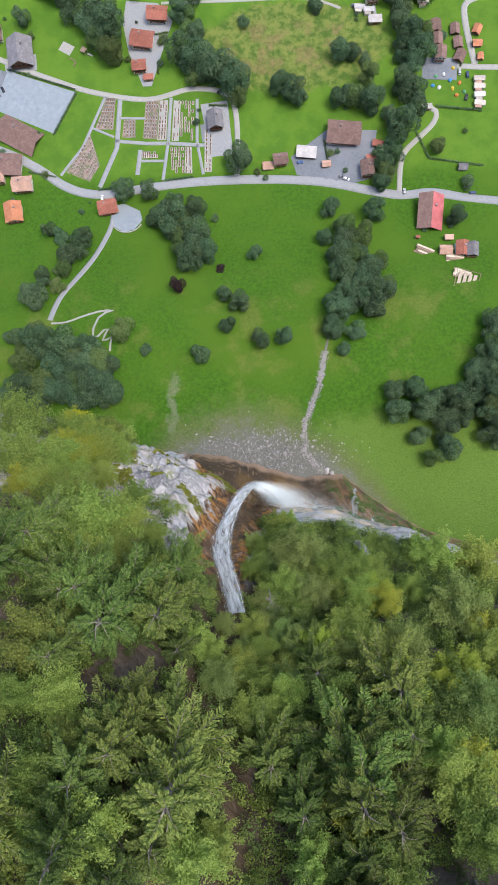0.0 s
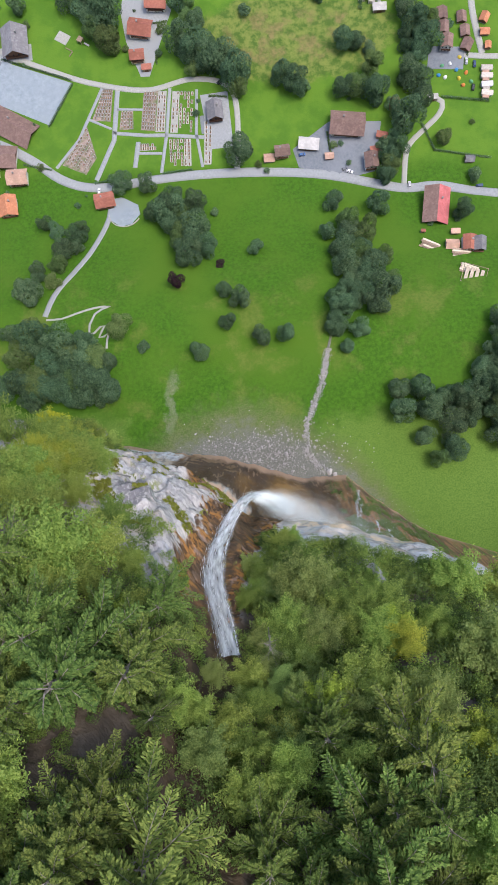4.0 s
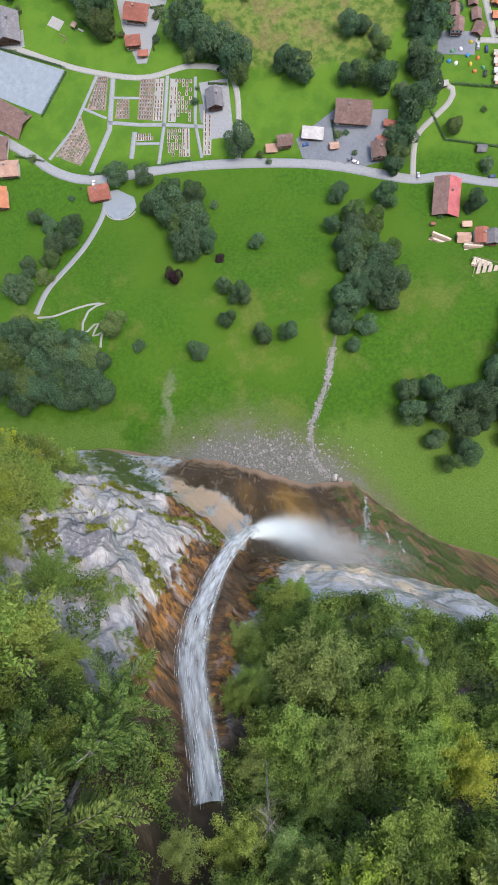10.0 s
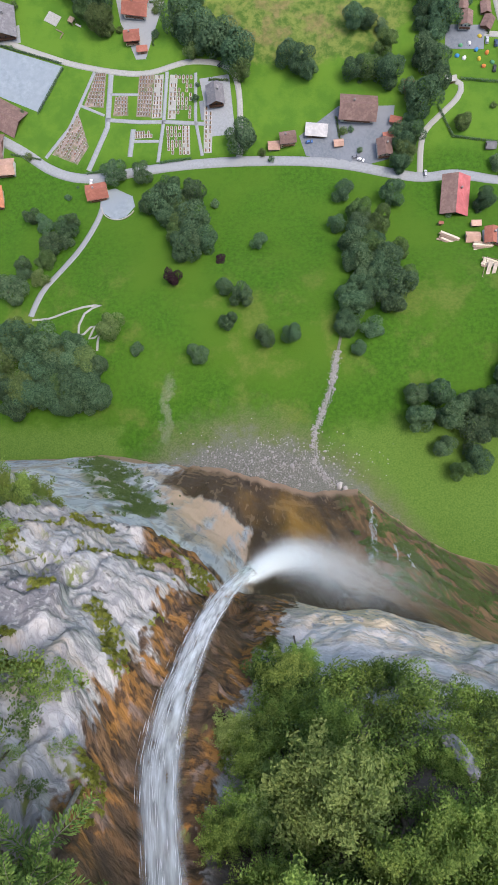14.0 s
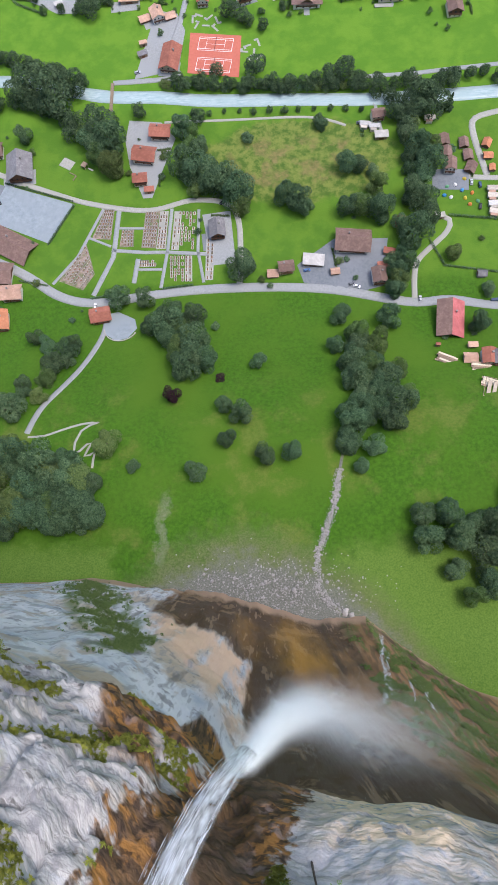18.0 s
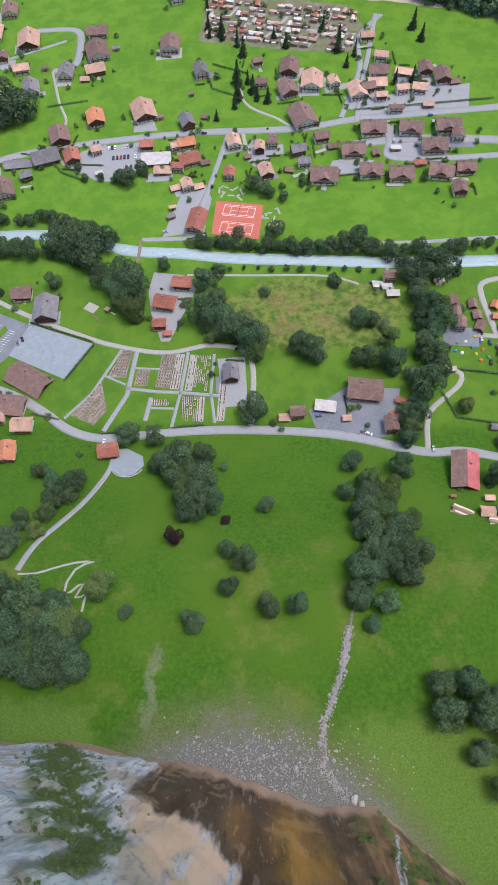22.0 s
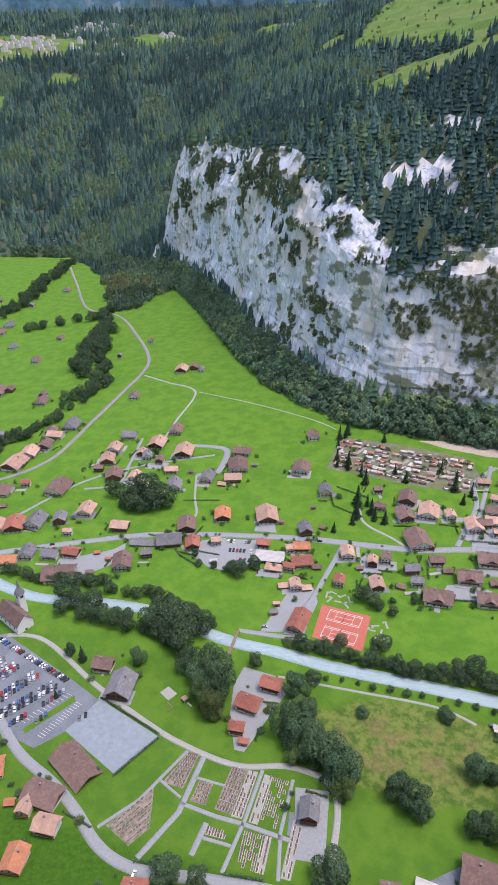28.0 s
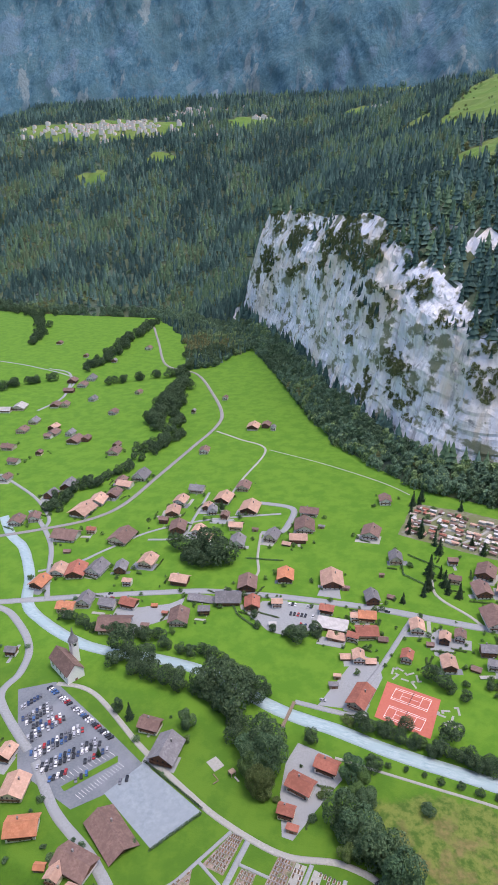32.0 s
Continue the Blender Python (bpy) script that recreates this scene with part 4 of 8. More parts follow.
sheet("turning_place", [(-94, 170), (-84, 172), (-73, 166), (-71, 159), (-76, 152), (-83, 150), (-90, 155)], M_GRAVEL, "pale round turning place with low wall", "turning place", lift=0.3, step=3)
sheet("barn_yard", [(-84, 312), (-62, 309), (-52, 296), (-60, 272), (-66, 252), (-72, 252), (-82, 276), (-86, 296)], M_ASPHALT, "pale paved yard between two barns", "yard", lift=0.13)
sheet("shop_yard", [(60, 470), (150, 474), (154, 506), (124, 502), (70, 492)], M_ASPHALT, "pale asphalt yard of a shop row", "yard", lift=0.14)
sheet("tennis_court", [(-44.4, 380.7), (-8.7, 375.3), (-10.2, 341.2), (-45.5, 347.3)], M_CLAY, "two red clay tennis courts with white lines", "tennis court", lift=0.25)

# ---- buildings ----


def house(x, y, w, d, rot, roof, kind, high=None, walls=None, gable=False):
    """A chalet: walls, roof slabs with overhang, windows, balcony, chimney. kind: v ridge away, h ridge across, f flat; gable: a cross gable in the long front."""
    across = kind == "h"
    w, d = min(w, 30 if w < 40 else 60), min(d, 30 if d < 40 else 60)
    if kind == "h":
        w, d, rot = d, w, rot + 90
    big = w * d
    floors = high or (1 if big < 60 or kind == "f" else 2)
    hw = 2.6 * floors + (0.5 if floors > 1 else 0)
    r = random.Random(int(x * 31 + y * 17))
    wooden = walls == "wood" or (walls is None and (floors == 1 or r.random() < 0.12))
    plaster = M_CREAM if r.random() < 0.25 else M_PLASTER
    word = "small shed" if big < 60 else "house" if wooden is False else "timber house"
    top = empty("house" if big >= 60 else "shed", pose(x, y, ground(x, y), 0, 0, rot), "%s with %s roof and %s walls" % ("chalet" if big >= 60 else "small shed", ROOFWORD[roof[-1]], "dark timber" if wooden else "pale plaster and timber"), "house" if big >= 60 else "shed", "village houses")
    top.location.z -= 0.3
    ww, dd = w * 0.82, d * 0.86
    if kind == "f":
        v, f = block(0, 0, 0, 3.0, ww, dd)
        mesh("wall", v, f, M_WOOD2 if wooden else plaster, top)
        v, f = block(0, 0, 3.0, 3.3, w, d)
        mesh("roof", v, f, ROOF[roof], top)
        v, f = block(0, -dd / 2 - 0.02, 0.1, 2.2, ww * 0.4, 0.12)
        mesh("door", v, f, M_WOOD, top)
        return top
    rise = w * (0.24 if roof != "g" else 0.33)
    lowz = 2.7 if floors > 1 and not wooden else 0.6
    v, f = block(0, 0, 0, lowz, ww, dd)
    mesh("ground_floor", v, f, plaster if lowz > 1 else M_STONE, top)
    a, b = ww / 2 - 0.04, dd / 2 - 0.04
    g = rise * ww / w
    v = [(-a, -b, lowz), (a, -b, lowz), (a, -b, hw), (0, -b, hw + g), (-a, -b, hw), (-a, b, lowz), (a, b, lowz), (a, b, hw), (0, b, hw + g), (-a, b, hw)]
    f = [(0, 1, 2, 3, 4), (9, 8, 7, 6, 5), (1, 6, 7, 2), (5, 0, 4, 9), (2, 7, 8, 3), (3, 8, 9, 4)]
    mesh("upper_floor", v, f, M_WOOD if (wooden or r.random() < 0.35) else plaster, top)
    e, q = w / 2, d / 2
    for s in (-1, 1):
        th = 0.28
        zl = hw - rise * (e - ww / 2) / e + 0.05
        v = [(0, -q, hw + rise + 0.06 - (rise - g)), (s * e, -q, zl - 0.25), (s * e, q, zl - 0.25), (0, q, hw + rise + 0.06 - (rise - g))]
        v = v + [(p[0], p[1], p[2] + th) for p in v]
        f = [(3, 2, 1, 0), (4, 5, 6, 7), (0, 1, 5, 4), (1, 2, 6, 5), (2, 3, 7, 6), (3, 0, 4, 7)]
        if s < 0:
            f = [tuple(reversed(k)) for k in f]
        mesh("roof_slope", v, f, ROOF[roof[-1]] if s > 0 else ROOF[roof[0]], top)
    if gable:
        gz, gw = hw + g - 0.3, d * 0.2
        v = [(-e * 0.86, -gw * 0.8, hw - 0.4), (-e * 0.86, gw * 0.8, hw - 0.4), (-e * 0.86, 0, gz - 0.2), (-0.3, -gw * 0.8, hw - 0.4), (-0.3, gw * 0.8, hw - 0.4), (-0.3, 0, gz - 0.2)]
        mesh("gable_wall", v, [(1, 0, 2), (0, 3, 5, 2), (4, 1, 2, 5), (3, 4, 5), (0, 1, 4, 3)], M_WOOD, top)
        for s in (-1, 1):
            v = [(-e, 0, gz), (-e, s * gw, gz - rise * 0.62), (-0.2, s * gw, gz - rise * 0.62), (-0.2, 0, gz)]
            v = v + [(p[0], p[1], p[2] + 0.25) for p in v]
            f = [(0, 1, 2, 3), (7, 6, 5, 4), (1, 0, 4, 5), (2, 1, 5, 6), (3, 2, 6, 7), (0, 3, 7, 4)]
            mesh("gable_roof", v, f if s > 0 else [tuple(reversed(k)) for k in f], ROOF[roof[0]], top)
    if big > 70:
        cz = hw + g
        v, f = merge(block(ww * 0.18, dd * 0.15, cz - 1.2, cz + 0.9, 0.8, 0.8), block(ww * 0.18, dd * 0.15, cz + 0.9, cz + 1.05, 1.0, 1.0))
        mesh("chimney", v, f, M_STONE, top)
    if big > 60:
        n = 3 if ww < 12 else 4
        v, f = block(0, 0, 0, 1.15, 0.95, 0.1)
        wm = bpy.data.meshes.new("window_pane")
        wm.from_pydata(v, [], f)
        wm.materials.append(M_GLASS)
        for fl in range(floors):
            for i in range(n):
                o = new("window", wm)
                o.parent = top
                if across:
                    o.location = (-ww / 2 - 0.03, lerp(-dd * 0.38, dd * 0.38, i / (n - 1)), 1.0 + 2.7 * fl)
                    o.rotation_euler = (0, 0, radians(90))
                else:
                    o.location = (lerp(-ww * 0.36, ww * 0.36, i / (n - 1)), -dd / 2 - 0.03, 1.0 + 2.7 * fl)
        if floors > 1:
            if across:
                v, f = merge(block(-ww / 2 - 0.5, 0, 2.75, 2.95, 1.0, dd * 0.8), block(-ww / 2 - 0.96, 0, 2.95, 3.75, 0.08, dd * 0.8))
            else:
                v, f = merge(block(0, -dd / 2 - 0.5, 2.75, 2.95, ww * 0.96, 1.0), block(0, -dd / 2 - 0.96, 2.95, 3.75, ww * 0.96, 0.08))
            mesh("balcony", v, f, M_WOOD, top, "dark wooden balcony")
    return top


house(-475, 584, 19.1, 22.0, 17, "g", "v")
house(-480, 557, 14.6, 16.8, 8, "g", "v")
house(-407, 605, 20.4, 15.3, 6, "p", "h")
house(-402, 633, 19.6, 22.5, 9, "g", "v")
house(-405, 579, 15.8, 18.1, 9, "b", "v")
house(-413, 559, 19.3, 22.2, 15, "p", "v")
house(-415, 533, 23.7, 27.3, 2, "p", "v")
house(-395, 480, 27.7, 20.8, 10, "b", "h")
house(-376, 497, 10.5, 7.9, 17, "r", "h")
house(-336, 494, 22.8, 26.2, 3, "b", "v")
house(-375, 456, 7.7, 5.8, 24, "b", "h")
house(-358, 423, 14.6, 16.8, 19, "p", "v")
house(-341, 427, 18.7, 21.5, 23, "r", "v")
house(-324, 436, 17.7, 20.4, 5, "g", "v")
house(-303, 444, 12.5, 14.4, 21, "g", "v")
house(-284, 426, 9.0, 6.8, 16, "p", "h")
house(-285, 462, 15.9, 18.3, 7, "p", "v")
house(-240, 443, 17.1, 12.8, 8, "p", "h")
house(-318, 584, 15.3, 17.5, 7, "p", "v")
house(-314, 616, 18.5, 13.8, 9, "g", "h")
house(-313, 558, 16.0, 18.4, 21, "p", "v")
house(-313, 538, 10.8, 8.1, 15, "b", "h")
house(-290, 528, 17.5, 20.1, 22, "b", "v")
house(-266, 528, 12.7, 14.6, 7, "p", "v")
house(-313, 378, 16.1, 12.1, 17, "o", "h")
house(-303, 391, 13.4, 15.5, 15, "g", "v")
house(-281, 393, 15.2, 11.4, 8, "g", "h")
house(-264, 399, 15.2, 11.4, 4, "r", "h")
house(-259, 371, 27.1, 20.3, 21, "b", "h")
house(-243, 405, 5.7, 4.3, 23, "o", "h")
house(-214, 395, 16.4, 18.9, 21, "b", "v")
house(-209, 426, 24.0, 10.0, 10, "g", "h", 1)
house(-361, 401, 15.2, 17.4, 5, "o", "v")
house(-264, 637, 15.9, 18.2, 10, "b", "v")
house(-273, 602, 19.1, 21.9, 6, "p", "v")
house(-272, 572, 11.0, 12.7, 24, "g", "v")
house(-235, 588, 20.9, 24.0, 10, "p", "v")
house(-233, 547, 15.1, 11.3, 15, "p", "h")
house(-218, 518, 15.5, 17.8, 16, "g", "v")
house(-190, 538, 14.6, 16.8, 2, "g", "v")
house(-171, 597, 20.4, 15.3, 10, "b", "h")
house(-166, 566, 20.7, 23.8, 19, "b", "v")
house(-164, 541, 17.8, 13.3, 20, "p", "h")
house(-172, 531, 8.8, 6.6, 3, "p", "h")
house(-100, 571, 17.9, 20.6, 4, "b", "v")
house(-102, 644, 13.6, 15.6, 18, "b", "v")
house(-153, 476, 15.1, 17.3, 18, "o", "v")
house(-113, 482, 19.8, 22.7, 20, "p", "v")
house(-180, 455, 16.8, 19.3, 20, "b", "v")
house(-187, 431, 22.0, 17.0, 23, "g", "h")
house(-165, 430, 13.1, 15.1, 21, "r", "v")
house(-146, 437, 9.4, 7.0, 24, "p", "h")
house(-105, 441, 12.0, 9.0, 6, "r", "h")
house(-96, 426, 24.1, 14.4, 7, "w", "f")
house(-89, 413, 14.7, 8.8, 3, "p", "f")
house(-73, 442, 14.4, 10.8, 16, "o", "h")
house(-69, 423, 17.4, 13.0, 23, "r", "h")
house(-75, 467, 12.2, 14.1, 24, "g", "v")
house(-77, 394, 8.3, 6.2, 23, "p", "h")
house(-68, 395, 9.1, 10.4, 20, "p", "v")
house(-59, 395, 8.2, 6.1, 21, "p", "h")
house(-77, 373, 5.6, 3.3, 16, "p", "f")
house(-77, 364, 7.0, 4.2, 23, "g", "f")
house(-57, 357, 13.5, 21.0, -8, "r", "v")
house(-69, 532, 12.5, 14.3, 17, "g", "v")
house(-35, 441, 11.4, 13.1, 15, "p", "v")
house(-14, 434, 8.6, 9.8, 4, "p", "v")
house(-4, 440, 8.6, 9.9, 5, "b", "v")
house(34, 444, 12.6, 9.5, 15, "b", "h")
house(19, 468, 20.4, 23.5, 22, "b", "v")
house(16, 430, 12.4, 9.3, 18, "g", "h")
house(26, 512, 18.1, 20.8, -3, "p", "v")
house(44, 510, 9.4, 10.8, 17, "p", "v")
house(6, 503, 15.2, 17.5, 22, "b", "v")
house(-16, 513, 10.8, 8.1, 6, "b", "h")
house(7, 531, 16.9, 19.4, -3, "b", "v")
house(-21, 541, 9.2, 6.9, 20, "b", "h")
house(-61, 475, 6.6, 5.0, -3, "b", "h")
house(-36, 406, 9.0, 10.4, 2, "r", "v")
house(-8, 407, 11.3, 13.0, 18, "p", "v")
house(74, 452, 20.3, 15.6, 5, "b", "h", gable=True)
house(103, 451, 19.1, 14.6, -3, "b", "h", gable=True)
house(131, 452, 20.0, 15.3, 4, "b", "h", gable=True)
house(58, 428, 18.8, 14.4, 6, "b", "h", gable=True)
house(119, 430, 19.6, 15.0, 3, "b", "h", gable=True)
house(36, 401, 21.3, 16.4, 1, "b", "h", gable=True)
house(71, 405, 18.2, 13.9, 4, "b", "h", gable=True)
house(93, 401, 19.0, 14.5, 1, "b", "h", gable=True)
house(122, 402, 18.8, 14.4, -7, "b", "h", gable=True)
house(76, 426, 6.3, 7.3, 7, "b", "v")
house(140, 405, 14.9, 11.4, 4, "b", "h", gable=True)
house(63, 497, 15, 17, 12, "p", "v")
house(79, 506, 16, 12, 4, "p", "h")
house(81, 522, 17.1, 12.8, 3, "b", "h")
house(84, 542, 12.3, 9.3, -7, "p", "h")
house(102, 521, 15.0, 9.0, -12, "p", "f")
house(99, 498, 10.7, 8.0, 12, "p", "h")
house(113, 498, 12.6, 9.5, -7, "p", "h")
house(119, 522, 12.0, 13.7, 6, "b", "v")
house(132, 512, 13.7, 15.8, 7, "b", "v")
house(73, 570, 12.7, 9.6, 8, "p", "h")
house(-791, 991, 19.7, 22.6, 21, "b", "v")
house(-755, 976, 19.3, 22.2, 20, "b", "v")
house(-756, 936, 20.8, 15.6, 20, "b", "h")
house(-766, 1019, 20.0, 22.9, 20, "g", "v")
house(-725, 859, 17, 20, 24, "b", "v")
house(-574, 722, 21.3, 24.5, 9, "b", "v")
house(-602, 746, 13.6, 15.6, 9, "g", "v")
house(-561, 731, 13.2, 15.2, 12, "b", "v")
house(-648, 763, 15.7, 18.1, 7, "p", "v")
house(-628, 726, 13.4, 10.1, 8, "b", "h")
house(-486, 696, 17.0, 19.6, 13, "b", "v")
house(-498, 719, 11.1, 12.8, 9, "b", "v")
house(-596, 850, 14.8, 17.1, 11, "b", "v")
house(-794, 1277, 17.1, 19.7, 14, "b", "v")
house(-802, 1149, 12.2, 14.0, 18, "g", "v")
house(-887, 1161, 11.3, 13.0, 20, "b", "v")
house(-620, 964, 12.3, 14.1, -2, "b", "v")
house(-463, 841, 9.7, 11.1, 2, "b", "v")
house(-461, 881, 7.3, 8.4, 11, "g", "v")
house(-363, 729, 13.7, 15.8, 15, "b", "v")
house(-441, 958, 9.7, 11.1, 11, "b", "v")
house(-1025, 1240, 14.9, 17.1, 19, "b", "v")
house(-335, 832, 18.4, 21.1, 11, "p", "v")
house(-319, 843, 13.4, 15.4, 7, "b", "v")
house(-304, 833, 8.3, 9.5, 11, "g", "v")
house(121, 283, 7.0, 8.0, 3, "b", "v")
house(122, 274, 7.0, 8.0, -5, "b", "v")
house(123, 263, 7.6, 8.8, -4, "b", "v")
house(133, 280, 6.3, 7.2, 2, "b", "v")
house(135, 271, 6.2, 7.2, 5, "b", "v")
house(136, 262, 6.9, 8.0, -24, "b", "v")
house(147, 279, 5.6, 6.4, -23, "o", "v")
house(147, 270, 6.2, 4.7, 1, "o", "h")
house(149, 261, 4.1, 4.7, -2, "o", "v")
house(130, 130, 8.1, 9.3, -1, "r", "v")
house(136, 129, 7.4, 8.5, -2, "g", "v")
house(121, 130, 8.1, 6.1, -1, "p", "h")
house(124, 139, 5.7, 3.4, 1, "p", "f")
house(105, 140, 2.9, 1.7, -2, "r", "f")
house(137, 189, 6.0, 4.5, -1, "g", "h")
house(61, 213, 22.1, 15.5, -4, "b", "h")
house(12, 194, 7.3, 5.5, 3, "p", "h")
house(20, 197, 9.9, 7.5, 8, "b", "h")
house(37, 202, 13.3, 8.0, -5, "w", "f")
house(50, 194, 5.9, 4.4, 6, "p", "h")
house(83, 206, 7.2, 4.3, -11, "r", "f")
house(79, 197, 7.1, 4.3, 11, "r", "f")
house(76, 189, 9.0, 10.3, 5, "b", "v")
house(91, 226, 6.8, 7.8, 4, "r", "v")
house(115, 229, 6.1, 3.6, 7, "w", "f")
house(80, 303, 9.2, 6.9, 9, "b", "h")
house(82, 289, 9.0, 5.4, 3, "w", "f")
house(-176, 291, 14.7, 11.1, 6, "b", "h")
house(-156, 277, 17.5, 20.2, 6, "g", "v")
house(-94, 168, 13.2, 9.9, 11, "r", "h")
house(-23, 225, 10.6, 12.2, 7, "g", "v")
house(-164, 200, 21.4, 15.0, -3, "b", "h")
house(-153, 186, 13.9, 10.4, 4, "p", "h")
house(-170, 192, 8.5, 9.7, 6, "p", "v")
house(-158, 166, 12.1, 13.9, 9, "o", "v")
house(-62, 299, 14.3, 10.0, -3, "r", "h")
house(-72, 282, 15.7, 11.7, -8, "r", "h")
house(-74, 264, 9.9, 7.4, 5, "r", "h")
house(-68, 257, 6.8, 4.1, 4, "r", "f")
house(-226, 224, 15.0, 16.5, 20, "p", "v")
house(-204, 206, 18.3, 13.7, 29, "o", "h")
house(-181, 193, 6.3, 4.7, 19, "o", "h")
house(-249, 242, 10.4, 11.5, 9, "p", "v")
house(-317, 318, 9.5, 7.1, 18, "g", "h")
house(-472, 491, 16.1, 17.7, 20, "b", "v")
house(-458, 503, 13.7, 15.1, 29, "b", "v")
house(-657, 674, 21.5, 16.1, 10, "b", "h")
house(-691, 740, 17.8, 19.6, 16, "b", "v")
house(-788, 804, 24.0, 18.0, 23, "w", "h")
house(-775, 826, 23.6, 26.0, 23, "w", "v")
house(-703, 780, 16.6, 18.3, 14, "g", "v")
house(-630, 741, 17.4, 19.1, 10, "b", "v")
house(-711, 868, 15.9, 17.5, 20, "b", "v")
house(-607, 631, 17.1, 12.8, 7, "b", "h")
house(-575, 582, 14.5, 16.0, 10, "b", "v")
house(-593, 666, 9.6, 10.5, 18, "b", "v")
house(-682, 910, 14.2, 15.7, 3, "g", "v")
house(-418, 613, 13.9, 15.3, 14, "b", "v")
house(-81, 439, 9.9, 7.4, 24, "p", "h")
house(-77, 415, 9.5, 7.1, 2, "r", "h")
house(-56, 421, 7.7, 5.8, 15, "b", "h")
house(-23, 426, 5.9, 4.5, 14, "b", "h")
house(-199, 410, 10.2, 7.7, 25, "g", "h")
house(-236, 379, 7.2, 4.3, 19, "b", "f")
house(-229, 398, 5.6, 3.3, 16, "r", "f")
house(-140, 412, 6.3, 3.8, 25, "w", "f")
house(-75, 504, 5.0, 3.0, 20, "b", "f")
house(-254, 565, 9.6, 10.6, 9, "b", "v")
house(-281, 578, 11.2, 12.3, 11, "p", "v")
house(-251, 517, 10.1, 11.2, 3, "p", "v")
house(-212, 548, 6.9, 4.1, 17, "b", "f")
house(-150, 572, 6.9, 4.1, 9, "g", "f")
house(-99, 476, 6.8, 4.1, 15, "b", "f")
house(43, 435, 8.3, 6.2, 11, "b", "h")
house(91, 430, 8.1, 4.9, 3, "w", "f")
house(21, 416, 10.0, 7.5, 10, "g", "h")
house(10, 410, 7.2, 5.4, -7, "b", "h")
house(45, 406, 7.1, 4.3, -6, "b", "f")
house(108, 413, 9.7, 5.8, 8, "r", "f")
house(134, 384, 10.9, 12.0, 4, "b", "v")
house(138, 441, 9.9, 10.9, 3, "b", "v")
house(82, 490, 9.7, 7.3, 8, "p", "h")
house(119, 479, 9.5, 5.7, 2, "p", "f")
house(142, 507, 8.8, 6.6, 12, "b", "h")
house(93, 474, 13.0, 5.5, 3, "b", "h")
house(71, 502, 13.0, 11.0, 20, "b", "h")

# ---- trees ----
M_LEAF = leafy("broad_leaves", (0.038, 0.088, 0.046), (0.128, 0.215, 0.105))
M_LEAF2 = leafy("bright_leaves", (0.065, 0.125, 0.04), (0.145, 0.22, 0.075))
M_NEEDLE = leafy("spruce_needles", (0.018, 0.045, 0.02), (0.04, 0.075, 0.032))
M_FIR = leafy("near_fir_needles", (0.046, 0.092, 0.020), (0.165, 0.235, 0.055), 0.35)
M_PURPLE = leafy("copper_leaves", (0.028, 0.014, 0.02), (0.05, 0.025, 0.032))
M_BARK = material("bark", (0.07, 0.055, 0.04), (0.15, 0.12, 0.095), 3.0, 0.95, 0.05)


def leaf_quads(centers, normals, size, r, long=1.0):
    v, f = [], []
    for c, n in zip(centers, normals):
        n = Vector(n) + Vector((r.uniform(-1, 1), r.uniform(-1, 1), r.uniform(-0.6, 1))) * 0.6
        a = n.orthogonal().normalized()
        a.rotate(Matrix.Rotation(r.uniform(0, 6.28), 3, n.normalized()))
        b = n.normalized().cross(a)
        s = size * r.uniform(0.6, 1.35)
        o = len(v)
        c = Vector(c)
        k = n.normalized() * s * 0.25
        v += [tuple(c - a * s * long), tuple(c - b * s * 0.6 + k), tuple(c + a * s * long), tuple(c + b * s * 0.6 + k)]
        f.append((o, o + 1, o + 2, o + 3))
    return v, f


def trunk_mesh(h, r0, lean=0.0, limbs=0, rr=None):
    v, f = [], []

    def tube(p0, p1, a, b):
        ax = (Vector(p1) - Vector(p0)).normalized()
        s = ax.orthogonal().normalized()
        t = ax.cross(s)
        o = len(v)
        for p, q in ((p0, a), (p1, b)):
            for i in range(6):
                an = i * math.pi / 3
                v.append(tuple(Vector(p) + (s * math.cos(an) + t * math.sin(an)) * q))
        for i in range(6):
            f.append((o + i, o + (i + 1) % 6, o + 6 + (i + 1) % 6, o + 6 + i))

    tube((0, 0, -0.6), (lean, 0, h), r0, r0 * 0.35)
    for i in range(limbs):
        an = rr.uniform(0, 6.28)
        z0 = h * rr.uniform(0.4, 0.85)
        ln = h * rr.uniform(0.25, 0.45)
        tube((lean * z0 / h, 0, z0), (math.cos(an) * ln, math.sin(an) * ln, z0 + ln * 0.7), r0 * 0.4, r0 * 0.1)
    return v, f


def crown_mesh(r, n, size, lobes=9, flat=1.0):
    """A broadleaf crown of unit radius, centred at 0: leaf clumps over uneven lobes."""
    ls = []
    for _ in range(lobes):
        while True:
            p = Vector((r.uniform(-1, 1), r.uniform(-1, 1), r.uniform(-0.7, 1)))
            if p.length < 0.72:
                break
        ls.append((p, r.uniform(0.34, 0.52)))
    cs, ns = [], []
    while len(cs) < n:
        p, q = r.choice(ls)
        d = Vector((r.gauss(0, 1), r.gauss(0, 1), r.gauss(0.35, 1))).normalized()
        c = p + d * q * r.uniform(0.8, 1.05)
        if any((c - p2).length < q2 * 0.72 for p2, q2 in ls):
            continue
        cs.append((c.x, c.y, c.z * flat))
        ns.append(d)
    return leaf_quads(cs, ns, size, r)


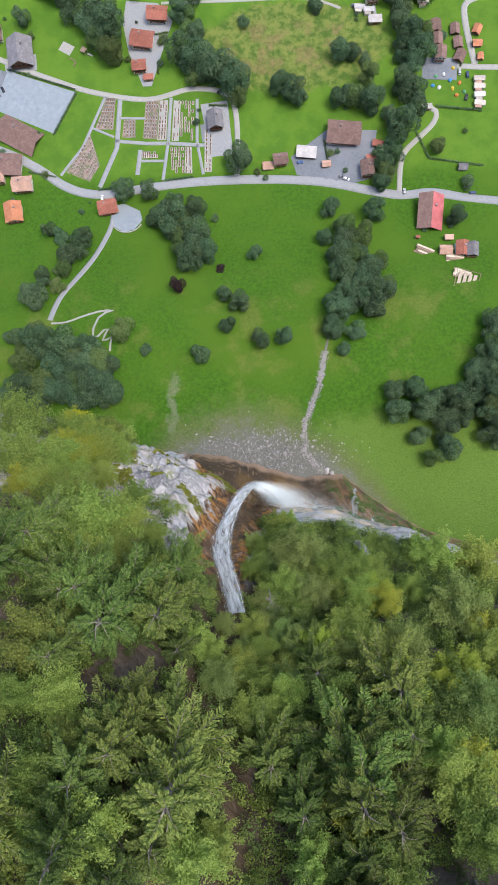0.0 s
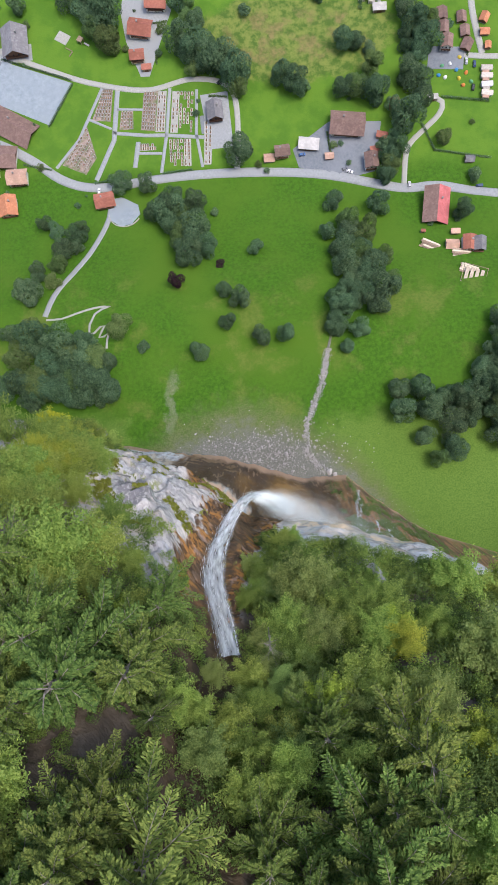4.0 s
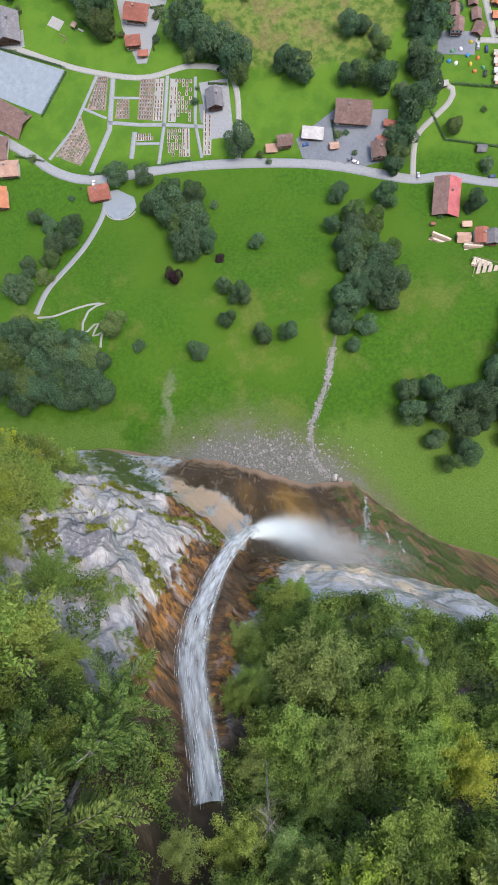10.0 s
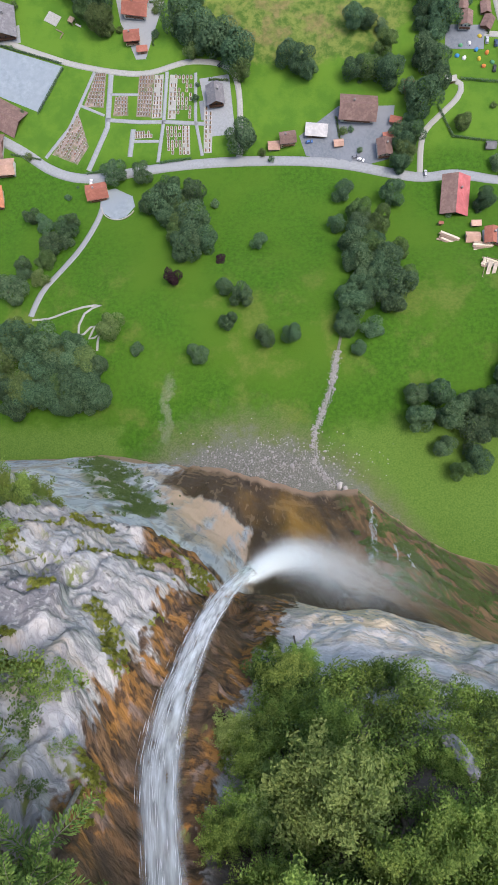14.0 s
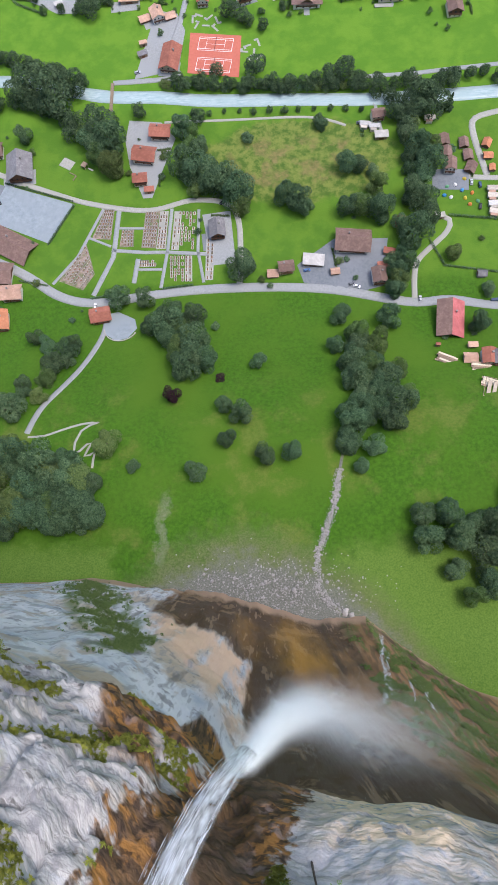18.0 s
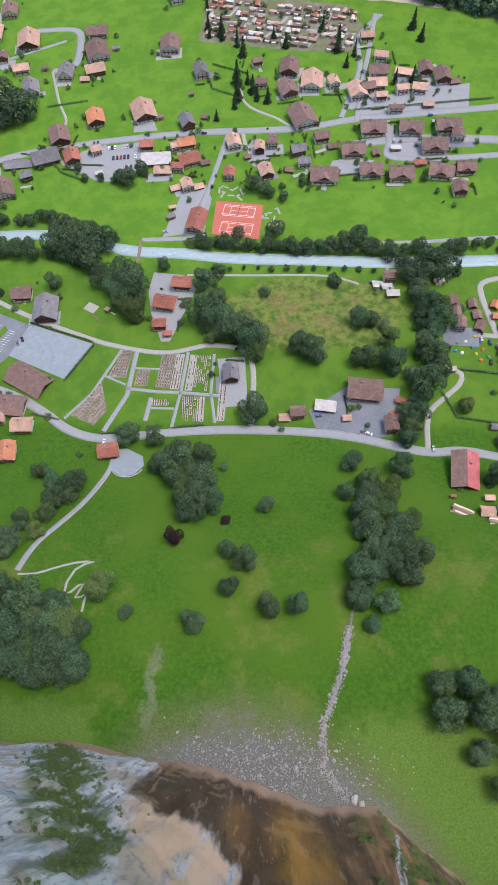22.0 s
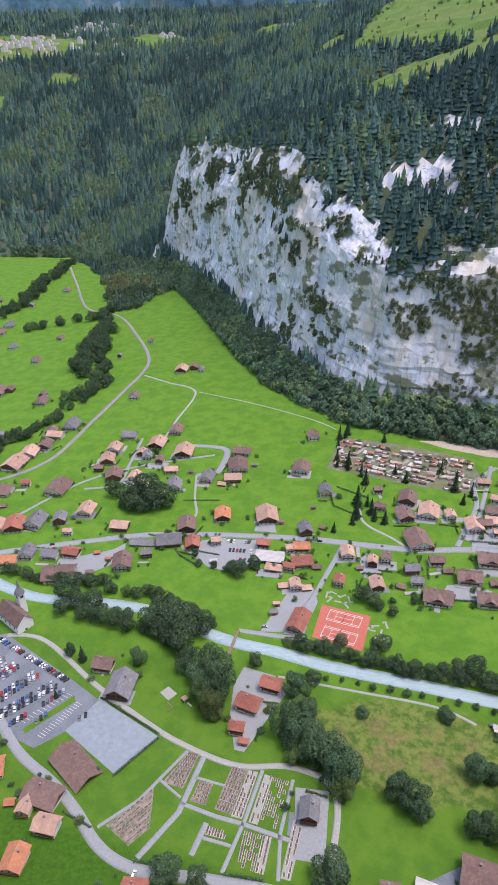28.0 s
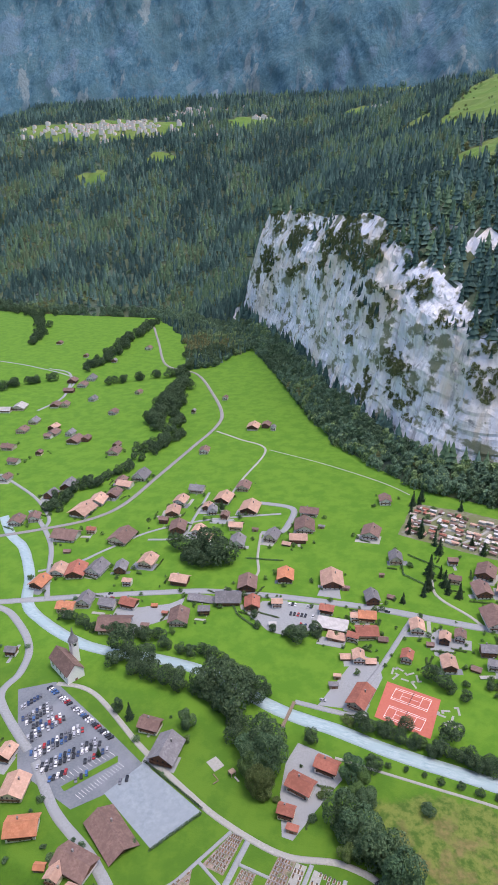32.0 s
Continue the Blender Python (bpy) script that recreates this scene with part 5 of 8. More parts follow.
def tree_template(kind, seed):
    r = random.Random(seed)
    me = {}
    if kind == "leaf":
        v, f = crown_mesh(r, 3300, 0.060, lobes=15, flat=0.95)
    else:
        v, f = crown_mesh(r, 1100, 0.085, lobes=15, flat=0.85)
    m = bpy.data.meshes.new("crown")
    m.from_pydata(v, [], f)
    me["crown"] = m
    v, f = trunk_mesh(1.0, 0.07, 0.02, 5, r)
    m = bpy.data.meshes.new("trunk")
    m.from_pydata(v, [], f)
    m.materials.append(M_BARK)
    me["trunk"] = m
    return me


CROWNS = [tree_template("leaf", s) for s in range(6)]
BUSHES = [tree_template("bush", s + 20) for s in range(3)]
TINTED = {}
GROVE = []


def tint(me, m):
    k = (me.name, m.name)
    if k not in TINTED:
        c = me.copy()
        c.materials.clear()
        c.materials.append(m)
        TINTED[k] = c
    return TINTED[k]


def tree(x, y, r, mat=None, label="", h=None):
    q = random.Random(int(x * 13 + y * 7))
    small = r < 4.2
    if y > 300 and not small:
        GROVE.append((x, y, relief(x, y) + r * 0.95, r * 1.1, r * 1.05, q.uniform(0, 6.28)))
        return None
    t = q.choice(BUSHES if small else CROWNS)
    mat = mat or (M_LEAF if q.random() < 0.75 else M_LEAF2)
    r *= 1.04
    hh = h or (r * (1.1 if small else 1.7) * q.uniform(0.8, 1.3))
    top = empty("bush" if small else "tree", pose(x, y, relief(x, y), 0, 0, q.uniform(0, 360)), label or ("rounded green shrub on the meadow" if small else "dense dark green broadleaf tree"), "bush" if small else "tree", "valley trees")
    c = new("crown", tint(t["crown"], mat))
    c.parent, c.location, c.scale = top, (0, 0, hh * 0.52), (r, r, hh * 0.66)
    k = new("trunk", t["trunk"])
    k.parent, k.scale = top, (r * 0.5, r * 0.5, hh * 0.7)
    return top


def spruce_mesh(r, levels, per, size):
    v, f = [], []
    for i in range(levels):
        z = lerp(0.06, 0.98, i / (levels - 1))
        rad = 0.5 * (1 - z) ** 0.85 + 0.02
        for k in range(max(4, int(per * (1 - 0.6 * z)))):
            an = r.uniform(0, 6.28)
            ln = rad * r.uniform(0.7, 1.1)
            ca, sa = math.cos(an), math.sin(an)
            for j in range(3):
                s = (j + 0.6) / 3 * ln
                wd = size * (1.2 - 0.25 * j) * (0.5 + rad)
                zz = z + 0.02 - s * 0.28 + r.uniform(-0.01, 0.01)
                o = len(v)
                v += [(ca * (s - ln * 0.22), sa * (s - ln * 0.22), zz + 0.03), (ca * s - sa * wd, sa * s + ca * wd, zz - 0.015), (ca * (s + ln * 0.3), sa * (s + ln * 0.3), zz - 0.03), (ca * s + sa * wd, sa * s - ca * wd, zz - 0.015)]
                f.append((o, o + 1, o + 2, o + 3))
    return v, f


SPRUCES = []
for s in range(3):
    v, f = spruce_mesh(random.Random(s + 50), 18, 13, 0.12)
    m = bpy.data.meshes.new("crown")
    m.from_pydata(v, [], f)
    m.materials.append(M_NEEDLE)
    v, f = trunk_mesh(0.95, 0.02)
    k = bpy.data.meshes.new("trunk")
    k.from_pydata(v, [], f)
    k.materials.append(M_BARK)
    SPRUCES.append((m, k))


def spruce(x, y, r, h):
    q = random.Random(int(x * 13 + y * 7))
    top = empty("spruce", pose(x, y, relief(x, y), 0, 0, q.uniform(0, 360)), "tall dark green pointed spruce", "tree", "valley spruces")
    h = max(h, r * 3.6)
    m, k = q.choice(SPRUCES)
    c = new("crown", m)
    c.parent, c.scale = top, (r * 2, r * 2, h)
    t = new("trunk", k)
    t.parent, t.scale = top, (h, h, h)
    return top


tree(-51, 157, 10.8)
tree(-36, 164, 7.5)
tree(-36, 143, 10.9)
tree(-39, 126, 9.0)
tree(-27, 131, 7.1)
tree(-48, 167, 6.8)
tree(3, 130, 4.8)
tree(-16, 101, 4.9)
tree(-6, 94, 6.3)
tree(-13, 80, 5.0)
tree(6, 71, 5.8)
tree(20, 72, 5.5)
tree(-29, 63, 5.8)
tree(-76, 78, 7.5)
tree(-62, 66, 4.1)
tree(-23, 158, 3.0)
tree(79, 159, 7.3)
tree(59, 144, 8.1)
tree(70, 140, 8.0)
tree(55, 127, 8.2)
tree(71, 117, 8.6)
tree(60, 104, 6.6)
tree(77, 100, 8.3)
tree(56, 90, 7.0)
tree(71, 89, 8.2)
tree(49, 76, 6.9)
tree(61, 74, 6.3)
tree(55, 65, 4.3)
tree(83, 107, 4.8)
tree(79, 121, 5.6)
tree(83, 28, 7.7)
tree(98, 29, 8.3)
tree(110, 21, 9.3)
tree(96, 14, 6.0)
tree(116, 34, 8.3)
tree(112, 8, 7.6)
tree(103, 2, 5.4)
tree(-134, 100, 8.8)
tree(-115, 131, 7.3)
tree(-110, 141, 6.7)
tree(-107, 148, 5.1)
tree(-118, 121, 5.2)
tree(-120, 109, 5.1)
tree(-126, 73, 9.0)
tree(-110, 69, 9.0)
tree(-115, 55, 8.9)
tree(-95, 63, 8.3)
tree(-101, 44, 8.2)
tree(-88, 49, 8.2)
tree(-84, 37, 6.4)
tree(-97, 35, 6.4)
tree(-124, 47, 8.9)
tree(-126, 34, 7.3)
tree(-82, 58, 5.3)
tree(-7, 197, 10.0)
tree(-84, 179, 7.7)
tree(-67, 178, 6.3)
tree(-36, 266, 10.8)
tree(-23, 256, 12.1)
tree(-11, 248, 10.6)
tree(-7, 239, 6.3)
tree(19, 246, 7.0)
tree(28, 241, 8.4)
tree(33, 237, 4.9)
tree(59, 235, 6.9)
tree(67, 237, 7.6)
tree(77, 231, 8.9)
tree(76, 248, 7.0)
tree(97, 214, 10.2)
tree(88, 186, 6.7)
tree(84, 179, 6.1)
tree(92, 195, 6.8)
tree(105, 237, 8.9)
tree(98, 243, 8.3)
tree(106, 226, 6.8)
tree(110, 264, 9.7)
tree(103, 274, 7.7)
tree(97, 287, 8.4)
tree(112, 276, 7.0)
tree(103, 311, 10.7)
tree(116, 306, 9.2)
tree(92, 301, 7.1)
tree(121, 202, 5.1)
tree(58, 267, 7.0)
tree(67, 266, 5.6)
tree(75, 262, 4.2)
tree(-4, 291, 4.0)
tree(43, 301, 4.3)
tree(129, 153, 6.4)
tree(139, 178, 4.6)
tree(-95, 289, 11.0)
tree(-101, 282, 8.8)
tree(-89, 272, 5.8)
tree(-76, 316, 5.2)
tree(-37, 309, 5.1)
tree(-47, 297, 7.3)
tree(-42, 288, 5.1)
tree(-58, 283, 3.6)
tree(139, 213, 2.0)
tree(-142, 346, 7.6)
tree(-111, 298, 5.9)
tree(-212, 343, 9.7)
tree(-234, 350, 11.7)
tree(-152, 340, 11.3)
tree(-134, 324, 14.4)
tree(-158, 331, 10.3)
tree(-124, 336, 9.4)
tree(-103, 303, 11.4)
tree(-103, 285, 8.7)
tree(-92, 272, 8.5)
tree(-133, 348, 6.1)
tree(-155, 300, 5.8)
tree(-239, 493, 15.9)
tree(-252, 484, 11.6)
tree(-217, 485, 13.6)
tree(-270, 493, 9.6)
tree(-26, 344, 5.0)
tree(-36, 341, 4.2)
tree(1, 343, 7.5)
tree(12, 332, 5.7)
tree(24, 329, 5.7)
tree(40, 330, 5.6)
tree(50, 334, 6.5)
tree(60, 337, 8.1)
tree(69, 329, 5.6)
tree(-17, 332, 4.9)
tree(-6, 331, 4.9)
tree(102, 331, 4.7)
tree(81, 322, 6.3)
tree(88, 314, 5.4)
tree(97, 310, 6.9)
tree(104, 302, 7.6)
tree(112, 316, 6.9)
tree(120, 322, 6.2)
tree(128, 327, 6.2)
tree(-16, 391, 7.1)
tree(-6, 385, 6.1)
tree(5, 380, 4.3)
tree(-205, 297, 4.2)
tree(-45, 270, 9.1)
tree(-35, 286, 6.2)
tree(-41, 296, 5.5)
tree(-5, 293, 3.5)
tree(-114, 401, 7.4)
tree(-122, 405, 5.6)
tree(44, 298, 4.6)
tree(-106, 413, 5.6)
spruce(-73, 645, 4.7, 12)
spruce(-66, 658, 4.8, 14)
spruce(-55, 586, 5.0, 14)
spruce(-8, 574, 3.8, 10)
spruce(3, 564, 3.7, 10)
spruce(-34, 555, 4.8, 13)
spruce(-37, 518, 5.7, 17)
spruce(-35, 496, 5.0, 17)
spruce(-23, 505, 4.5, 10)
spruce(-10, 492, 4.0, 8)
spruce(-51, 472, 2.9, 8)
spruce(-266, 582, 3.5, 9)
spruce(-25, 645, 3.5, 9)
spruce(-68, 596, 3.9, 10)
spruce(35, 584, 4.3, 11)
spruce(48, 555, 4.7, 12)
spruce(152, 614, 4.3, 12)
spruce(113, 583, 4.8, 14)
spruce(119, 565, 4.2, 11)
spruce(125, 307, 3.8, 10)
spruce(111, 318, 3.5, 9)
spruce(-195, 262, 2.0, 4)
spruce(-194, 294, 3.7, 7)
tree(-44.7, 107, 5.0, M_PURPLE, "dark purple copper-leaved shrub on the meadow")
tree(-18.5, 120, 3.0, M_PURPLE, "dark purple copper-leaved shrub on the meadow")

# ---- trees of the near cliff ----
NEAR = {
    "D": leafy("deep_green_leaves", (0.115, 0.195, 0.042), (0.31, 0.42, 0.10), 0.25, 0.46),
    "M": leafy("fresh_green_leaves", (0.112, 0.19, 0.037), (0.29, 0.39, 0.09), 0.28, 0.44),
    "B": leafy("yellow_green_leaves", (0.17, 0.245, 0.03), (0.35, 0.42, 0.065), 0.15, 0.38),
    "P": leafy("silvery_green_leaves", (0.125, 0.21, 0.058), (0.29, 0.40, 0.125), 0.15, 0.45),
    "Y": leafy("yellow_autumn_leaves", (0.22, 0.28, 0.02), (0.40, 0.45, 0.03), 0.15),
}
NEARWORD = {"D": "dense deep green", "M": "fresh green", "B": "yellow-green", "P": "silvery green", "Y": "yellowing"}


def pieces(name, v, f, m=None):
    k = bpy.data.meshes.new(name)
    k.from_pydata(v, [], f)
    if m:
        k.materials.append(m)
    return k


def near_crown(seed):
    """Plumes of small leaves along curved limbs: a ragged crown of unit radius."""
    r = random.Random(seed)
    cs, ns = [], []
    for _ in range(64):
        d = Vector((r.gauss(0, 1), r.gauss(0, 1), r.gauss(0.3, 0.8))).normalized()
        ln = r.uniform(0.5, 1.06)
        for s in range(9):
            u = 0.35 + 0.65 * s / 8
            p = d * ln * u + Vector((0, 0, 0.12 * u * u))
            for _ in range(16):
                o = Vector((r.gauss(0, 1), r.gauss(0, 1), r.gauss(0, 0.7))) * 0.088 * (1.25 - 0.5 * u)
                cs.append(tuple(p + o))
                ns.append(d * 0.5 + Vector((0, 0, 0.9)))
    return leaf_quads(cs, ns, 0.026, r, 1.25)


def near_limbs(seed):
    r = random.Random(seed)
    v, f = trunk_mesh(1.0, 0.05, 0.05, 9, r)
    return v, f


NEAR_CROWNS = [pieces("crown", *near_crown(s + 70)) for s in range(5)]
NEAR_TRUNKS = [pieces("trunk", *near_limbs(s + 90), M_BARK) for s in range(3)]


def near_tree(x, y, z, up, r, kind):
    q = random.Random(int(x * 37 + y * 91 + z))
    y = wall_y(x, z)
    top = empty("tree" if r > 2.3 else "small_tree", pose(x, y, z - 0.4, 0, 0, q.uniform(0, 360)), "%s broadleaf tree on the cliff top" % NEARWORD[kind], "tree" if r > 2.3 else "small tree", "cliff-top trees")
    c = new("crown", tint(q.choice(NEAR_CROWNS), NEAR[kind]))
    c.parent, c.location, c.scale = top, (0, 0, up + 0.4), (r, r, r * q.uniform(0.85, 1.1))
    k = new("trunk", q.choice(NEAR_TRUNKS))
    k.parent, k.scale = top, (r * 0.9, r * 0.9, max(1.0, up + 0.6))


def fir_crown(seed):
    """Long rising branches, each a feather of side twigs; unit height, reach about 0.44."""
    r = random.Random(seed)
    v, f, bv, bf = [], [], [], []

    def sprig(p, d, up, ln, wd):
        o = len(v)
        e = d.cross(up).normalized() * wd
        v.extend((tuple(p), tuple(p + d * ln * 0.5 + e), tuple(p + d * ln + up * ln * r.uniform(-0.25, 0.1)), tuple(p + d * ln * 0.5 - e)))
        f.append((o, o + 1, o + 2, o + 3))

    for i in range(50):
        z = lerp(0.2, 0.95, (i / 49) ** 0.9)
        an = i * 2.4 + r.uniform(-0.4, 0.4)
        out, side = Vector((math.cos(an), math.sin(an), 0)), Vector((-math.sin(an), math.cos(an), 0))
        ln = (0.47 * (1 - z) ** 0.6 + 0.05) * r.uniform(0.65, 1.1)
        rise = r.uniform(0.10, 0.30) * (1.1 - 0.5 * z)
        bend = r.uniform(-0.1, 0.1)
        last = None
        for s in range(31):
            u = s / 30
            p = out * ln * u + side * ln * (0.05 * math.sin(u * 3 + i) + bend * u * u) + Vector((0, 0, z + rise * (u - 0.55 * u * u)))
            if last is not None:
                o = len(bv)
                e = side * 0.0045 * (1.15 - u)
                bv += [tuple(last - e), tuple(last + e), tuple(p + e), tuple(p - e)]
                bf.append((o, o + 1, o + 2, o + 3))
            last = p
            if u < 0.16:
                continue
            tw = 0.075 * (1.12 - 0.85 * u) * (0.5 + ln / 0.44) * min(1.0, u * 2.5)
            for sg in (-1, 1):
                d = (side * sg * r.uniform(0.7, 1.1) + out * r.uniform(0.55, 0.95) + Vector((0, 0, r.uniform(-0.25, 0.25)))).normalized()
                for q in (0.0, 0.38, 0.72):
                    up = Vector((r.uniform(-0.5, 0.5), r.uniform(-0.5, 0.5), 1)).normalized()
                    sprig(p + d * tw * q, (d + Vector((r.uniform(-0.4, 0.4), r.uniform(-0.4, 0.4), r.uniform(-0.2, 0.3)))).normalized(), up, max(0.02, tw * 0.55), 0.006)
            sprig(p, (out + Vector((r.uniform(-0.6, 0.6), r.uniform(-0.6, 0.6), r.uniform(0.1, 0.9)))).normalized(), side, 0.03, 0.006)
    return v, f, bv, bf


M_PALEBARK = material("pale_grey_bark", (0.16, 0.145, 0.12), (0.30, 0.28, 0.24), 3.0, 0.9)
FIRS, FIR_LIMBS = [], []
for s in range(4):
    fv, ff2, bv, bf = fir_crown(s + 110)
    FIRS.append(pieces("crown", fv, ff2, M_FIR))
    FIR_LIMBS.append(pieces("branchwork", bv, bf, M_PALEBARK))
FIR_TRUNK = pieces("trunk", *trunk_mesh(0.97, 0.013), M_PALEBARK)


def near_fir(x, y, z, h, r):
    q = random.Random(int(x * 37 + y * 91 + z))
    h = max(h * 1.05, r * 2.2)
    y = wall_y(x, z)
    top = empty("fir", pose(x, y, z - 0.5, q.uniform(-3, 3), q.uniform(-3, 3), q.uniform(0, 360)), "light green plumed tree with long feathery branches on the cliff top", "tree", "cliff-top firs")
    k = q.randrange(4)
    for name, me in (("crown", FIRS[k]), ("branchwork", FIR_LIMBS[k])):
        c = new(name, me)
        c.parent, c.scale = top, (r * 2.5, r * 2.5, h)
    t = new("trunk", FIR_TRUNK)
    t.parent, t.scale = top, (h * 1.2, h * 1.2, h)


near_tree(-26.8, -0.4, 330.3, 4.5, 4.2, "D")
near_tree(-16.4, -6.2, 338.9, 6.2, 4.7, "M")
near_tree(-22.0, -8.0, 346.2, 3.0, 2.6, "D")
near_tree(-17.3, -13.5, 353.3, 5.0, 3.2, "D")
near_fir(-11.9, -12.0, 347.6, 12.3, 4.6)
near_tree(-17.9, -16.9, 357.6, 3.5, 2.2, "M")
near_tree(-14.5, -16.7, 356.1, 4.2, 2.5, "D")
near_tree(-13.4, -19.1, 358.6, 4.0, 2.3, "M")
near_fir(-6.6, -15.9, 349.2, 7.3, 2.6)
near_fir(-9.1, -18.3, 355.4, 8.1, 3.1)
near_fir(-6.2, -21.3, 356.3, 12.9, 4.6)
near_tree(-10.7, -22.5, 361.4, 5.8, 2.9, "M")
near_tree(-15.1, -20.6, 360.9, 3.5, 2.2, "D")
near_fir(-12.6, -24.6, 364.5, 6.9, 2.7)
near_fir(-9.0, -25.4, 363.6, 7.5, 2.5)
near_tree(-4.9, -26.1, 361.0, 5.2, 2.7, "D")
near_tree(-15.0, -22.7, 363.5, 3.2, 2.1, "D")
near_fir(5.1, -20.6, 344.1, 8.3, 3.1)
near_tree(12.5, -16.4, 334.3, 3.5, 2.5, "B")
near_tree(21.8, -14.1, 321.8, 5.2, 3.9, "M")
near_tree(28.6, -15.4, 319.3, 5.8, 4.4, "M")
near_tree(20.8, -17.8, 332.8, 6.0, 4.2, "P")
near_tree(22.9, -21.2, 339.2, 5.0, 3.3, "M")
near_tree(19.5, -23.3, 345.5, 4.8, 3.0, "P")
near_fir(10.8, -20.9, 344.1, 11.7, 4.2)
near_fir(11.9, -23.0, 348.2, 9.9, 3.4)
near_fir(7.5, -24.3, 351.3, 11.9, 4.4)
near_fir(0.8, -24.6, 352.2, 8.1, 3.1)
near_fir(3.2, -26.7, 354.7, 8.1, 3.1)
near_fir(9.5, -26.8, 354.5, 10.3, 3.8)
near_fir(6.8, -28.5, 356.7, 8.6, 3.1)
near_tree(15.1, -26.5, 353.3, 5.2, 3.4, "D")
near_tree(15.8, -28.8, 355.8, 5.2, 3.0, "D")
near_tree(8.9, -29.8, 357.9, 5.2, 2.7, "D")
near_tree(3.6, -29.7, 358.2, 4.5, 2.3, "D")
near_tree(-0.5, -21.4, 347.1, 4.2, 2.2, "M")
near_tree(-3.3, -27.2, 359.6, 3.5, 2.1, "D")
near_tree(14.3, -25.2, 352.1, 3.8, 2.7, "M")
near_tree(6.7, -22.5, 347.6, 5.0, 2.9, "M")
near_tree(2.4, -22.3, 347.6, 4.2, 2.2, "D")
near_tree(-13.8, -5.5, 335.7, 5.5, 3.1, "D")
near_fir(-11.2, -10.8, 344.8, 8.9, 2.9)
near_tree(-9.7, -10.3, 342.6, 3.8, 2.0, "M")
near_fir(-9.0, -13.8, 348.5, 6.8, 2.0)
near_tree(-5.8, -15.9, 347.9, 4.8, 2.0, "M")
near_tree(3.0, -10.6, 319.8, 4.2, 2.3, "D")
near_tree(4.4, -12.8, 326.4, 7.5, 3.6, "P")
near_tree(7.8, -15.5, 332.7, 4.8, 2.4, "D")
near_tree(11.7, -14.5, 330.1, 4.5, 2.5, "D")
near_tree(13.4, -16.8, 335.0, 4.8, 2.2, "B")
near_tree(8.4, -18.3, 338.8, 6.5, 2.7, "M")
near_tree(5.6, -19.6, 342.0, 4.8, 2.3, "B")
near_tree(13.0, -19.4, 340.9, 4.0, 1.9, "M")
near_tree(-0.6, -18.2, 341.0, 3.8, 1.8, "D")
near_tree(-3.2, -16.8, 343.9, 3.0, 1.4, "P")
near_tree(-4.2, -17.3, 347.4, 4.2, 1.6, "D")
near_tree(0.3, -19.6, 342.8, 4.5, 1.8, "M")
near_tree(3.8, -17.3, 337.2, 4.0, 2.2, "M")
near_tree(17.2, -16.4, 332.2, 3.8, 2.4, "M")
near_tree(-17.9, -1.6, 330.1, 3.2, 2.2, "M")
near_fir(-7.5, -10.3, 338.9, 9.8, 2.8)
near_tree(-10.8, -7.6, 337.7, 3.2, 1.8, "D")
near_tree(4.2, -10.2, 316.3, 5.0, 1.9, "M")
near_tree(5.4, -11.8, 323.3, 5.0, 2.4, "D")
near_tree(5.8, -13.3, 327.6, 7.0, 3.2, "P")
near_tree(8.7, -14.7, 330.8, 7.0, 2.9, "M")
near_tree(2.8, -15.5, 333.5, 5.5, 2.7, "D")
near_tree(5.8, -16.2, 334.7, 5.5, 2.4, "P")
near_tree(12.9, -14.7, 330.2, 5.0, 2.5, "D")
near_tree(11.0, -16.2, 334.0, 5.2, 2.5, "M")
near_tree(12.6, -13.2, 326.1, 3.8, 1.6, "D")
near_tree(16.1, -13.8, 326.0, 3.2, 1.5, "M")
near_tree(-18.2, 1.7, 319.9, 3.8, 2.6, "M")
near_tree(-13.5, -3.7, 331.3, 3.5, 2.0, "D")
near_tree(1.9, -12.0, 324.2, 3.8, 1.6, "M")
near_tree(-25.0, 4.8, 312.0, 5.0, 3.0, "Y")
near_tree(-31.0, 4.5, 318.0, 6.0, 4.6, "D")
near_tree(-2.0, -20.5, 346.5, 3.5, 2.2, "M")
near_tree(-0.5, -22.5, 350.0, 4.0, 2.4, "D")
near_tree(-3.5, -22.0, 350.0, 3.5, 2.2, "P")
near_tree(-1.2, -19.0, 344.6, 2.6, 1.5, "P")


# the wood's edge on the shoulder beside the white rock
rg = random.Random(77)
for k in range(44):
    z = 299 + 38 * (k + rg.random()) / 44
    x = rg.uniform(-27, -19.8) + 1.2 * noise.noise((z * 0.2, 3, 1))
    near_tree(round(x, 1), round(wall_y(x, z), 1), round(z, 1), rg.uniform(1.6, 3.4), rg.uniform(1.8, 3.2), rg.choice("DDMMB"))

# broadleaf trees that lean out over the stream's right bank
for k in range(26):
    z = 319 + 30 * (k + rg.random()) / 26
    x = gully_x(z) + rg.uniform(3.2, 7.0) - 0.9 * smooth(334, 346, z)
    near_tree(round(x, 1), round(wall_y(x, z), 1), round(z, 1), rg.uniform(2.0, 3.6), rg.uniform(1.3, 2.2), rg.choice("DMMPP"))

